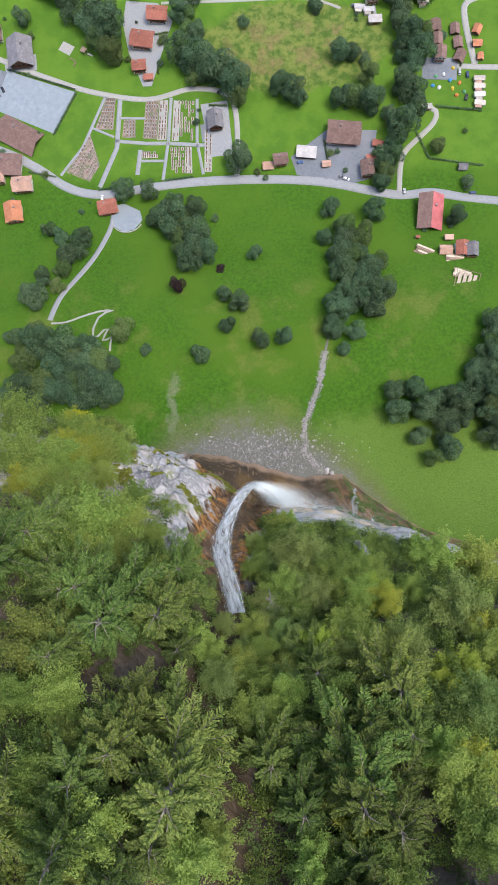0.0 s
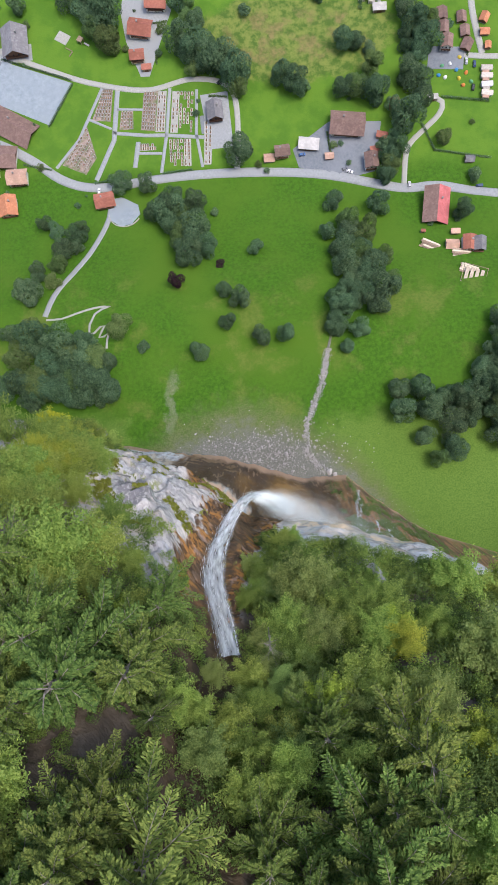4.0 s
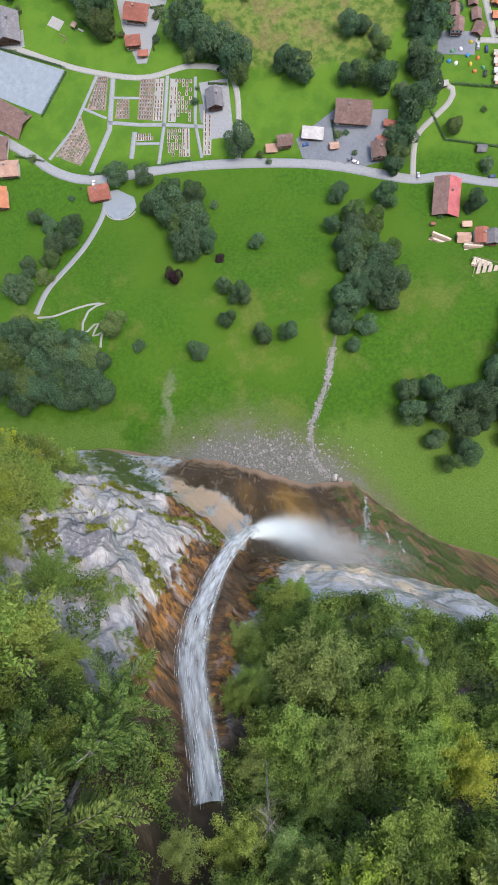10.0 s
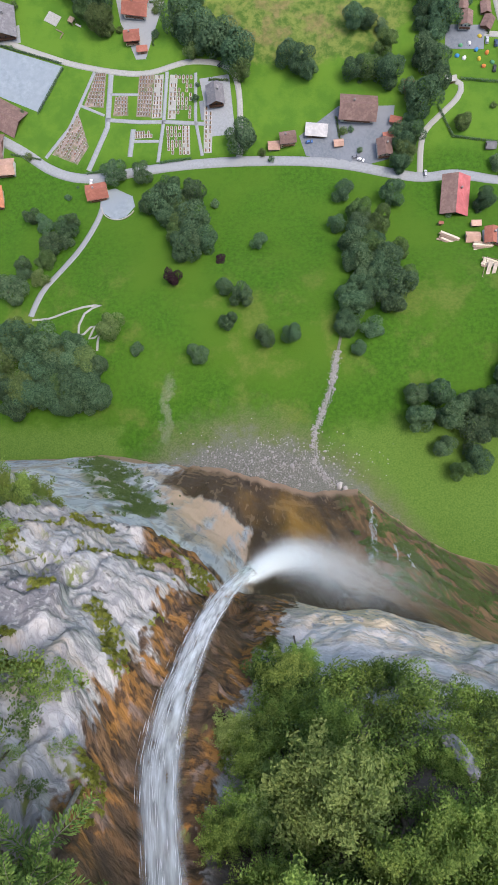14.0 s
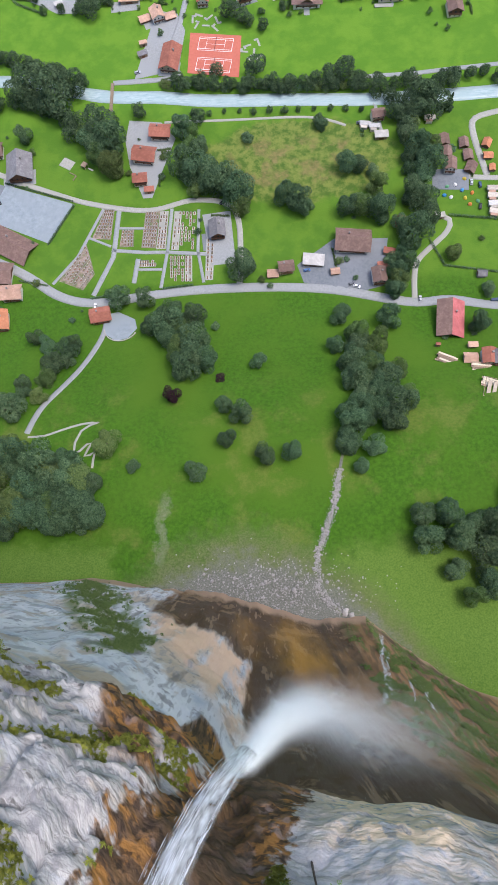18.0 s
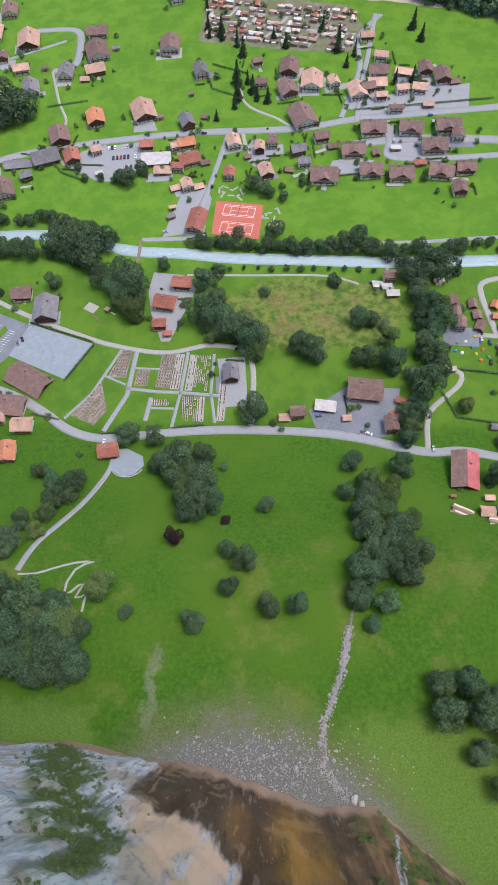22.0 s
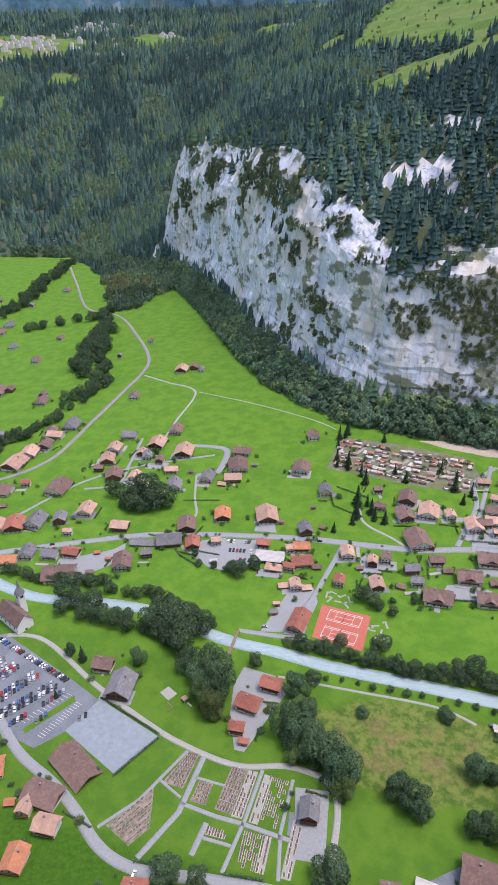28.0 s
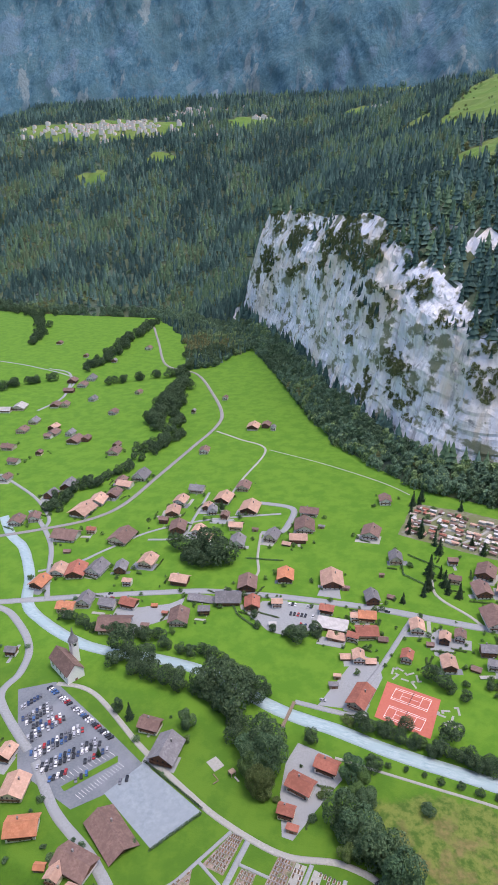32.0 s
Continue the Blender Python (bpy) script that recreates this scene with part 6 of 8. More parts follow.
# more of the same wood, filling the slope behind the first trees
ry = random.Random(41)
filled = 0
while filled < 110:
    x, z = ry.uniform(-36, 36), ry.uniform(334, 384)
    if (abs(x - gully_x(z)) < 3.4 and z < 346) or (x < gully_x(z) and z < 341):
        continue
    y = wall_y(x, z)
    filled += 1
    if ry.random() < (0.7 if z > 345 else 0.3):
        near_fir(round(x, 1), round(y, 1), round(z, 1), ry.uniform(8, 12.5), ry.uniform(2.8, 4.4))
    else:
        near_tree(round(x, 1), round(y, 1), round(z, 1), ry.uniform(2.6, 5), ry.uniform(1.8, 3.0), ry.choice("DDMMBP"))

# undergrowth over the wooded slope: many low shrubs in one mass
def fast_mesh(name, verts, quads, mat, label, category, kind="stuff", parent=None):
    me = bpy.data.meshes.new(name)
    nv, nq = len(verts), len(quads)
    k = quads.shape[1]
    me.vertices.add(nv)
    me.vertices.foreach_set("co", verts.astype(np.float32).ravel())
    me.loops.add(nq * k)
    me.loops.foreach_set("vertex_index", quads.astype(np.int32).ravel())
    me.polygons.add(nq)
    me.polygons.foreach_set("loop_start", np.arange(0, nq * k, k, dtype=np.int32))
    me.polygons.foreach_set("use_smooth", np.zeros(nq, dtype=bool))
    me.materials.append(mat)
    me.update(calc_edges=True)
    me.validate()
    ob = new(name, me)
    if parent is not None:
        ob.parent = parent
        return ob
    return tagged(ob, label, category, kind=kind)


def scatter(templates, places):
    """Copies of point sets at (x, y, z, sx, sz, turn), joined."""
    vs, fs, o = [], [], 0
    for i, (x, y, z, sx, sz, a) in enumerate(places):
        tv, tf = templates[i % len(templates)]
        c, s = math.cos(a), math.sin(a)
        w = np.empty_like(tv)
        w[:, 0] = (tv[:, 0] * c - tv[:, 1] * s) * sx + x
        w[:, 1] = (tv[:, 0] * s + tv[:, 1] * c) * sx + y
        w[:, 2] = tv[:, 2] * sz + z
        vs.append(w)
        fs.append(tf + o)
        o += len(tv)
    return np.concatenate(vs), np.concatenate(fs)


def arrays(vf):
    return np.array(vf[0], dtype=np.float64), np.array(vf[1], dtype=np.int64)


def bare(x, z):
    """Where the near cliff shows open rock."""
    off = x - gully_x(z)
    if z < 348 and abs(off) < (4.4 if z < 337 else 1.9) * (0.72 if off > 0 else 1.0) + 0.9 * noise.noise((z * 0.3, 0, 2)):
        return True
    if x < gully_x(z):
        return z < 333 + 5 * noise.noise((x * 0.2, z * 0.1, 1)) and x > -17.8 + 2.5 * noise.noise((z * 0.2, 3, 1))
    return z < 321 + 3 * noise.noise((x * 0.25, 1, 1)) - 2 * smooth(4, 0, x)


rs = random.Random(11)
SHRUB = [arrays(crown_mesh(random.Random(s + 130), 560, 0.06, lobes=7, flat=0.75)) for s in range(4)]
spots = []
while len(spots) < 1700:
    x, z = rs.uniform(-42, 42), rs.uniform(308, 385)
    if bare(x, z):
        continue
    y = wall_point(x, z)[1]
    spots.append((x, y + 0.3, z + 0.3, rs.uniform(0.6, 1.7), rs.uniform(0.6, 1.5), rs.uniform(0, 6.28)))
while len(spots) < 2250:
    x, z = rs.uniform(-24, 24), rs.uniform(340, 374)
    if bare(x, z):
        continue
    y = wall_point(x, z)[1]
    spots.append((x, y + 0.3, z + 0.3, rs.uniform(0.7, 1.8), rs.uniform(0.6, 1.5), rs.uniform(0, 6.28)))
while len(spots) < 2900:
    x, z = rs.uniform(2, 34), rs.uniform(318, 352)
    if bare(x, z):
        continue
    y = wall_point(x, z)[1]
    spots.append((x, y + 0.3, z + 0.3, rs.uniform(0.9, 2.0), rs.uniform(0.8, 1.7), rs.uniform(0, 6.28)))
ledge_spots = []
while len(ledge_spots) < 900:
    x = rs.uniform(-80, -23)
    z = 290 + 3.0 * x + rs.gauss(0, 17)
    if noise.noise((x * 0.15, z * 0.06, 3)) < -0.1 or z < 48:
        continue
    ledge_spots.append((x, wall_point(x, z)[1] + 0.2, z, rs.uniform(0.5, 1.3), rs.uniform(0.6, 1.4), rs.uniform(0, 6.28)))
while len(ledge_spots) < 2600:
    x = rs.uniform(40, 98)
    z = 136 - 0.7 * (x - 44) + rs.gauss(0, 30)
    if noise.noise((x * 0.12, z * 0.07, 5)) < 0.02 or z < 50:
        continue
    ledge_spots.append((x, wall_point(x, z)[1] + 0.2, z, rs.uniform(0.5, 1.5), rs.uniform(0.6, 1.5), rs.uniform(0, 6.28)))
vv, ff = scatter([arrays(crown_mesh(random.Random(s + 160), 150, 0.13, lobes=5, flat=0.75)) for s in range(3)], ledge_spots)
fast_mesh("ledge_scrub", vv, ff, leafy("scrub_leaves", (0.075, 0.14, 0.04), (0.17, 0.255, 0.085), 0.2, 0.3), "low green scrub on ledges of the wet wall", "scrub")
rs.shuffle(spots)
third = len(spots) // 3
# first tint darkened: the shade between the crowns sits in its leaf colour
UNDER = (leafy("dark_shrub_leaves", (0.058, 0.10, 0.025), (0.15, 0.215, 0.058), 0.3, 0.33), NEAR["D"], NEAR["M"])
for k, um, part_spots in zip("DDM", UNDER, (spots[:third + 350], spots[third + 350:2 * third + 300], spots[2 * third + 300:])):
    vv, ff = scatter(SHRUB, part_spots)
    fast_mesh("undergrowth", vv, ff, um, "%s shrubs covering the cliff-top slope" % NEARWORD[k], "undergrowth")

# grass tufts on the white rock
tv, tf = [], []
rt = random.Random(5)
for _ in range(26):
    a, l, w = rt.uniform(0, 6.28), rt.uniform(0.3, 0.6), 0.035
    ca, sa = math.cos(a), math.sin(a)
    o = len(tv)
    tv += [(-sa * w, ca * w, 0), (sa * w, -ca * w, 0), (ca * l * 0.6 + sa * w * .5, sa * l * 0.6 - ca * w * .5, l * 0.7), (ca * l * 0.6 - sa * w * .5, sa * l * 0.6 + ca * w * .5, l * 0.7)]
    tf.append((o, o + 1, o + 2, o + 3))
TUFT = [arrays((tv, tf))]
spots = []
while len(spots) < 2400:
    x, z = rs.uniform(-24, 22), rs.uniform(303, 340)
    if x > 3 or not bare(x, z) or noise.noise((x * 0.33, z * 0.33, 8)) < 0.18 or abs(x - gully_x(z)) < 3:
        continue
    x, y, z = wall_point(x, z)
    spots.append((x, y + 0.05, z + 0.05, rs.uniform(0.4, 0.85), rs.uniform(0.4, 0.8), rs.uniform(0, 6.28)))
vv, ff = scatter(TUFT, spots)
fast_mesh("grass_tufts", vv, ff, leafy("dry_grass", (0.14, 0.19, 0.03), (0.34, 0.38, 0.08)), "yellow-green grass tufts on rock ledges", "grass")

# ---- waterfall ----
M_WATER = material("white_water", (0.60, 0.67, 0.72), (0.80, 0.84, 0.87), 2.0, 0.35, spec=0.4)
M_SPRAY = material("spray", (0.70, 0.80, 0.80), (0.80, 0.87, 0.87), 2.0, 0.6)


def fall_at(t):
    """Centre of the fall at t in 0..1, and its half width."""
    s = t * (len(FALL) - 1)
    i = min(len(FALL) - 2, int(s))
    u = s - i
    p = [FALL[max(0, min(len(FALL) - 1, i + k))] for k in (-1, 0, 1, 2)]
    c = Vector([0.5 * (2 * p[1][k] + (p[2][k] - p[0][k]) * u + (2 * p[0][k] - 5 * p[1][k] + 4 * p[2][k] - p[3][k]) * u * u + (3 * p[1][k] - p[0][k] - 3 * p[2][k] + p[3][k]) * u ** 3) for k in range(3)])
    return c, lerp(FALL_W[i], FALL_W[i + 1], u)


def veil_material():
    """A thin sheet of white water, torn into streaks along its flow."""
    m = bpy.data.materials.new("water_veil")
    m.use_nodes = True
    n, l = m.node_tree.nodes, m.node_tree.links
    b = n["Principled BSDF"]
    b.inputs["Base Color"].default_value = (0.72, 0.80, 0.84, 1)
    b.inputs["Roughness"].default_value = 0.4
    uv = n.new("ShaderNodeUVMap")
    uv.uv_map = "flow"
    mp = n.new("ShaderNodeMapping")
    mp.inputs["Scale"].default_value = (1.6, 0.30, 1)
    l.new(uv.outputs[0], mp.inputs[0])
    a = n.new("ShaderNodeTexNoise")
    a.inputs["Scale"].default_value, a.inputs["Detail"].default_value = 1.6, 6
    l.new(mp.outputs[0], a.inputs[0])
    sep = n.new("ShaderNodeSeparateXYZ")
    l.new(uv.outputs[0], sep.inputs[0])
    ab = n.new("ShaderNodeMath")
    ab.operation = "ABSOLUTE"
    l.new(sep.outputs[0], ab.inputs[0])
    edge = n.new("ShaderNodeMapRange")
    edge.inputs[1].default_value, edge.inputs[2].default_value = 1.0, 0.45
    l.new(ab.outputs[0], edge.inputs[0])
    r = n.new("ShaderNodeMapRange")
    r.inputs[1].default_value, r.inputs[2].default_value, r.inputs[4].default_value = 0.22, 0.70, 0.9
    l.new(a.outputs[0], r.inputs[0])
    mu = n.new("ShaderNodeMath")
    mu.operation = "MULTIPLY"
    l.new(r.outputs[0], mu.inputs[0])
    l.new(edge.outputs[0], mu.inputs[1])
    l.new(mu.outputs[0], b.inputs["Alpha"])
    return m


def build_fall():
    r = random.Random(21)
    top = empty("waterfall", pose(0, 0, 0), "white waterfall shooting over the cliff lip into drifting spray", "waterfall")
    v, f = [], []
    for k in range(1800):
        t = r.uniform(0.185, 0.97)
        c, w = fall_at(t)
        c2, _ = fall_at(min(1, t + 0.012))
        d = (c2 - c).normalized()
        side = d.cross(Vector((0, 0.5, 1))).normalized()
        nrm = side.cross(d)
        if nrm.z < 0:
            nrm = -nrm
        # the water runs in a few braids
        braid = (-0.15, -0.55, 0.72, -0.3)[k % 4]
        u = max(-1.1, min(1.1, braid + 0.25 * noise.noise((t * 9, k % 4, 0)) + r.gauss(0, (0.22, 0.3, 0.05, 0.16)[k % 4])))
        p = c + side * u * w * 0.85 + nrm * (0.35 + abs(r.gauss(0, 0.22)))
        ln, q = r.uniform(0.5, 1.9), r.uniform(0.004, 0.012) * (1 + 0.12 * w)
        o = len(v)
        v += [tuple(p - d * ln * 0.5), tuple(p - side * q), tuple(p + d * ln * 0.5), tuple(p + side * q)]
        f.append((o, o + 1, o + 2, o + 3))
    fast_mesh("stream", np.array(v), np.array(f), M_WATER, "", "", parent=top)
    v, f, uv = [], [], []
    for i in range(161):
        t = 0.185 + i / 160 * 0.715
        c, w = fall_at(t)
        c2, _ = fall_at(min(1, t + 0.012))
        d = (c2 - c).normalized()
        side = d.cross(Vector((0, 0.5, 1))).normalized()
        nrm = side.cross(d)
        if nrm.z < 0:
            nrm = -nrm
        for k in range(9):
            u = k / 4 - 1
            p = c + side * u * w * 0.85 + nrm * (0.3 * (1 - u * u) + 0.12)
            v.append(tuple(p))
            uv.append((u, i * 0.35))
    f = [(i * 9 + k, i * 9 + k + 1, i * 9 + k + 10, i * 9 + k + 9) for i in range(160) for k in range(8)]
    veil = mesh("veil", v, f, veil_material(), top, flat=False)
    layer = veil.data.uv_layers.new(name="flow")
    for lp in veil.data.loops:
        layer.data[lp.index].uv = uv[lp.vertex_index]
    # spray: droplets blown off the fall, drifting towards +x as they sink
    n = 760000
    g = np.random.RandomState(4)
    t = g.beta(1.15, 1.4, n)
    cx = np.interp(t, [0, 0.15, 0.4, 0.7, 1], [0.3, 2.4, 8.5, 20, 35])
    cy = np.interp(t, [0, 0.15, 0.4, 0.7, 1], [-5.6, -6.8, -11, -19, -25])
    cz = np.interp(t, [0, 0.15, 0.4, 0.7, 1], [314, 298, 262, 238, 225])
    sp = np.interp(t, [0, 0.15, 0.4, 0.7, 1], [0.45, 1.0, 2.9, 5.6, 8.5])
    x = cx + g.normal(0, 1, n) * sp * 0.75
    y = cy + g.normal(0, 1, n) * sp * 0.5
    z = cz + g.normal(0, 1, n) * sp
    sz = g.uniform(0.006, 0.016, n) * np.interp(t, [0, 0.4, 1], [0.8, 1.2, 1.4])
    a = g.uniform(0, 6.28, n)
    ca, sa = np.cos(a) * sz, np.sin(a) * sz
    tilt = g.uniform(-0.6, 0.6, n) * sz
    v = np.stack([np.stack([x + ca, y + sa, z + tilt], 1), np.stack([x - sa, y + ca, z - tilt], 1), np.stack([x - ca * 0.7 + sa * 0.7, y - sa * 0.7 - ca * 0.7, z + tilt], 1)], 1).reshape(-1, 3)
    fast_mesh("spray", v, np.arange(3 * n).reshape(-1, 3), M_SPRAY, "", "", parent=top)


build_fall()


def cascade(x0, z0, x1, z1, wd, n):
    """A thin side fall trickling down the lower wall in threads."""
    r = random.Random(int(x0 * 7 + z0))
    v, f = [], []
    for _ in range(n):
        t = r.random()
        x, z = lerp(x0, x1, t) + r.gauss(0, wd) + 1.2 * noise.noise((t * 5, x0, 0)), lerp(z0, z1, t)
        y = wall_point(x, z)[1] + 0.5
        y2 = wall_point(x, z - 2.5)[1] + 0.5
        w = r.uniform(0.02, 0.06)
        o = len(v)
        v += [(x, y, z), (x - w, (y + y2) / 2 + 0.1, z - 1.2), (x + 0.1, y2, z - 2.5), (x + w, (y + y2) / 2 + 0.1, z - 1.2)]
        f.append((o, o + 1, o + 2, o + 3))
    o = mesh("side_cascade", v, f, M_WATER)
    tagged(o, "thin white trickling cascade on the wet wall", "cascade", "side cascades")


cascade(39.5, 160, 57.0, 70, 0.45, 700)
cascade(43.0, 152, 54.0, 92, 0.3, 260)
cascade(50.5, 150, 56.0, 122, 0.25, 130)
cascade(55.5, 150, 60.0, 126, 0.25, 130)

# ---- bare trees and the loose slab ----
def bare_tree(x, y, z, h, lean, label, limbs):
    r = random.Random(int(h * 10))
    top = empty("bare_tree", pose(x, y, z, lean, 0, 30), label, "dead tree")
    v, f = trunk_mesh(1.0, 0.022, 0.0)
    k = mesh("trunk", v, f, M_PALEBARK, top)
    k.scale = (h * 0.5, h * 0.5, h)
    for i in range(limbs):
        a, u = r.uniform(0, 6.28), r.uniform(0.4, 0.95)
        v, f = trunk_mesh(h * r.uniform(0.22, 0.42), 0.014)
        b = mesh("limb", v, f, M_PALEBARK, top)
        b.matrix_local = pose(0, 0, h * u) @ pose(0, 0, 0, 0, r.uniform(40, 75), math.degrees(a))


bare_tree(-14.6, wall_point(-14.6, 322)[1] + 0.3, 322, 7.0, -4, "pale barkless snag standing at the rock edge", 3)
bare_tree(1.1, -15.0, 345.5, 4.2, 0, "small bare pale tree among green trees", 14)
bare_tree(22.5, -13.6, 319, 4.0, 10, "small bare pale tree at the cliff edge", 8)
bm = bmesh.new()
bmesh.ops.create_icosphere(bm, subdivisions=4, radius=1)
for q in bm.verts:
    d = noise.fractal(q.co * 1.3, 0.9, 2.0, 4) * 0.22 + noise.cell(q.co * 2.1) * 0.05
    c = q.co * (1 + d)
    q.co = (max(-0.55, min(0.6, c.x)) * 0.75, c.y * 0.8, c.z * 1.35)
me = bpy.data.meshes.new("rock_slab")
bm.to_mesh(me)
bm.free()
me.materials.append(material("grey_slab", (0.13, 0.14, 0.16), (0.26, 0.27, 0.29), 1.5, 0.85, 0.1, (0.28, 0.27, 0.26), 0.4))
so = new("rock_slab", me)
so.matrix_world = pose(12.9, -12.9, 329.9, 55, 10, 32)
tagged(so, "tilted smooth grey rock slab among shrubs", "rock")

# ---- far forest ----
def cone_tree(seed, tiers=5, sides=8):
    """A ragged spruce: skirts one above the other, in one body."""
    r = random.Random(seed)
    v, f = [(0, 0, 1.0)], []
    last = None
    for i in range(tiers):
        z = 1 - (i + 0.75) / tiers * 0.97
        rad = 0.5 * (1 - z) ** 0.85
        a0 = r.uniform(0, 6)
        outer, inner = [], []
        for k in range(sides):
            a = a0 + k * 6.283 / sides + r.uniform(-0.25, 0.25)
            q = rad * r.uniform(0.65, 1.2)
            outer.append(len(v))
            v.append((math.cos(a) * q, math.sin(a) * q, z - 0.08 + r.uniform(-0.04, 0.04)))
        for k in range(sides):
            x, y, _ = v[outer[k]]
            inner.append(len(v))
            v.append((x * 0.2, y * 0.2, z + 0.03))
        for k in range(sides):
            n = (k + 1) % sides
            f.append((0, 0, outer[k], outer[n]) if last is None else (last[k], outer[k], outer[n], last[n]))
            f.append((outer[k], inner[k], inner[n], outer[n]))
        last = inner
    f = [q if q[0] != q[1] else (q[0], q[2], q[3], q[3]) for q in f]
    return v, f


def bodies(vf):
    """Three-cornered faces, from quads that may be degenerate."""
    v, f = vf
    t = []
    for a, b, c, d in f:
        t.append((a, b, c))
        if c != d:
            t.append((a, c, d))
    return np.array(v, dtype=np.float64), np.array(t, dtype=np.int64)


CONES = [bodies(cone_tree(s + 200)) for s in range(6)]
ROUNDS = [arrays(crown_mesh(random.Random(s + 220), 190, 0.19, lobes=7, flat=1.0)) for s in range(5)]
rf = random.Random(31)
conif, decid, ledge_shrubs = [], [], []
for i in range(len(FAR) - 1):
    for j in range(FAR_N - 1):
        a, b, c, d = FAR[i][j], FAR[i + 1][j], FAR[i + 1][j + 1], FAR[i][j + 1]
        area = (Vector(c) - Vector(a)).cross(Vector(d) - Vector(b)).length / 2
        flat = abs((Vector(c) - Vector(a)).cross(Vector(d) - Vector(b)).normalized().z)
        m = FAR_MAT[i * (FAR_N - 1) + j]
        dist = math.hypot(a[0], a[1])
        if dist > 4600 or a[0] > 650:
            continue
        if m == 1:
            dens = 1 / 46 if FAR_D[j] < 34 else 1 / 92
        elif m == 2:
            dens = 1 / 2600
        else:
            veg = noise.fractal(Vector((a[0] * 0.010, a[1] * 0.010, a[2] * 0.022)), 0.8, 2.1, 3) + 0.18 * smooth(-330, 60, a[0]) - 0.12 * smooth(-220, -380, a[0]) - 0.5 * smooth(58, 44, FAR_D[j])
            dens = 1 / 28 if veg > 0.13 else 1 / 320 if veg > 0.04 else 1 / 6000
        if dist > 1900:
            dens *= 0.5 if dist < 3000 else 0.3
        cnt = area * dens
        cnt = int(cnt) + (rf.random() < cnt - int(cnt))
        for _ in range(cnt):
            u, w = rf.random(), rf.random()
            p = Vector(a).lerp(Vector(b), u).lerp(Vector(d).lerp(Vector(c), u), w)
            low = j < 9
            if low or (m != 1 and (rf.random() < 0.8 or FAR_D[j] < 60)) or rf.random() < (0.5 if noise.noise((p.x * 0.006, p.y * 0.006, 4)) > 0.15 else 0.12):
                s = rf.uniform(5, 8.5) if low else rf.uniform(3.5, 7.5) if m == 1 else rf.uniform(2.0, 4.5)
                (decid if m == 1 or low else ledge_shrubs).append((p.x, p.y, p.z + s * 0.7, s, s * 1.2, rf.uniform(0, 6.28)))
            else:
                h = rf.uniform(13, 31) * (1.25 if dist > 1500 else 1.0) if m == 1 else rf.uniform(6, 13)
                conif.append((p.x, p.y, p.z - 0.8, h * rf.uniform(0.5, 0.68), h, rf.uniform(0, 6.28)))
# wood standing out on the valley floor in front of the slope
APRONS = ([(-548, 1322), (-572, 1262), (-556, 1170), (-600, 1135), (-650, 1200), (-735, 1352), (-858, 1500), (-963, 1605), (-800, 1534), (-632, 1442)],)


def inside(x, y, poly):
    odd = False
    for (x0, y0), (x1, y1) in zip(poly, poly[1:] + poly[:1]):
        if (y0 > y) != (y1 > y) and x < (x1 - x0) * (y - y0) / (y1 - y0) + x0:
            odd = not odd
    return odd


for poly, gap in zip(APRONS, (75,)):
    x0, x1, y0, y1 = min(p[0] for p in poly), max(p[0] for p in poly), min(p[1] for p in poly), max(p[1] for p in poly)
    for _ in range(int((x1 - x0) * (y1 - y0) / gap)):
        x, y = rf.uniform(x0, x1), rf.uniform(y0, y1)
        if inside(x + 22 * noise.noise((x * 0.02, y * 0.02, 5)), y + 30 * noise.noise((x * 0.02, y * 0.02, 8)), poly):
            if rf.random() < 0.62:
                q = rf.uniform(4.5, 8.5)
                decid.append((x, y, ground(x, y) + q * 0.8, q, q * 1.25, rf.uniform(0, 6.28)))
            else:
                h = rf.uniform(15, 27)
                conif.append((x, y, ground(x, y) - 0.5, h * rf.uniform(0.42, 0.55), h, rf.uniform(0, 6.28)))
    sheet("forest_floor", [(lerp(x, -690, 0.15), lerp(y, 1390, 0.15)) for x, y in poly], M_FOREST, "dark shaded ground under the valley wood", "forest floor", lift=0.2, step=40.0)
vv, ff = scatter(ROUNDS, ledge_shrubs)
fast_mesh("ledge_shrubs", vv, ff, leafy("ledge_leaves", (0.115, 0.155, 0.07), (0.25, 0.29, 0.125)), "olive green shrubs on the ledges of the wall", "shrubs")
# conifer tints lightened and blued: distance haze painted into the leaf colours
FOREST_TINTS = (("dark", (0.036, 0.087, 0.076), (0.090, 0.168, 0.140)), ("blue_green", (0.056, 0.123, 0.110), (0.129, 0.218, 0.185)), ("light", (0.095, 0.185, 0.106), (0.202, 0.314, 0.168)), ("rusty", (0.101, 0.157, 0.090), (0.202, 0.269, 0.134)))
BROAD_TINTS = (("dark", (0.08, 0.15, 0.085), (0.19, 0.295, 0.16)), ("blue_green", (0.09, 0.17, 0.11), (0.21, 0.32, 0.19)), ("light", (0.13, 0.21, 0.09), (0.26, 0.36, 0.16)), ("rusty", (0.13, 0.155, 0.07), (0.25, 0.27, 0.11)))


def stand_of(p):
    """Which kind of stand grows at a place: a broad pattern with single trees mixed in."""
    k = noise.fractal(Vector((p[0] * 0.005, p[1] * 0.005, p[2] * 0.004)), 0.8, 2.1, 3) + rf.gauss(0, 0.22)
    return 0 if k < -0.05 else 1 if k < 0.3 else 2 if k < 0.7 else 3


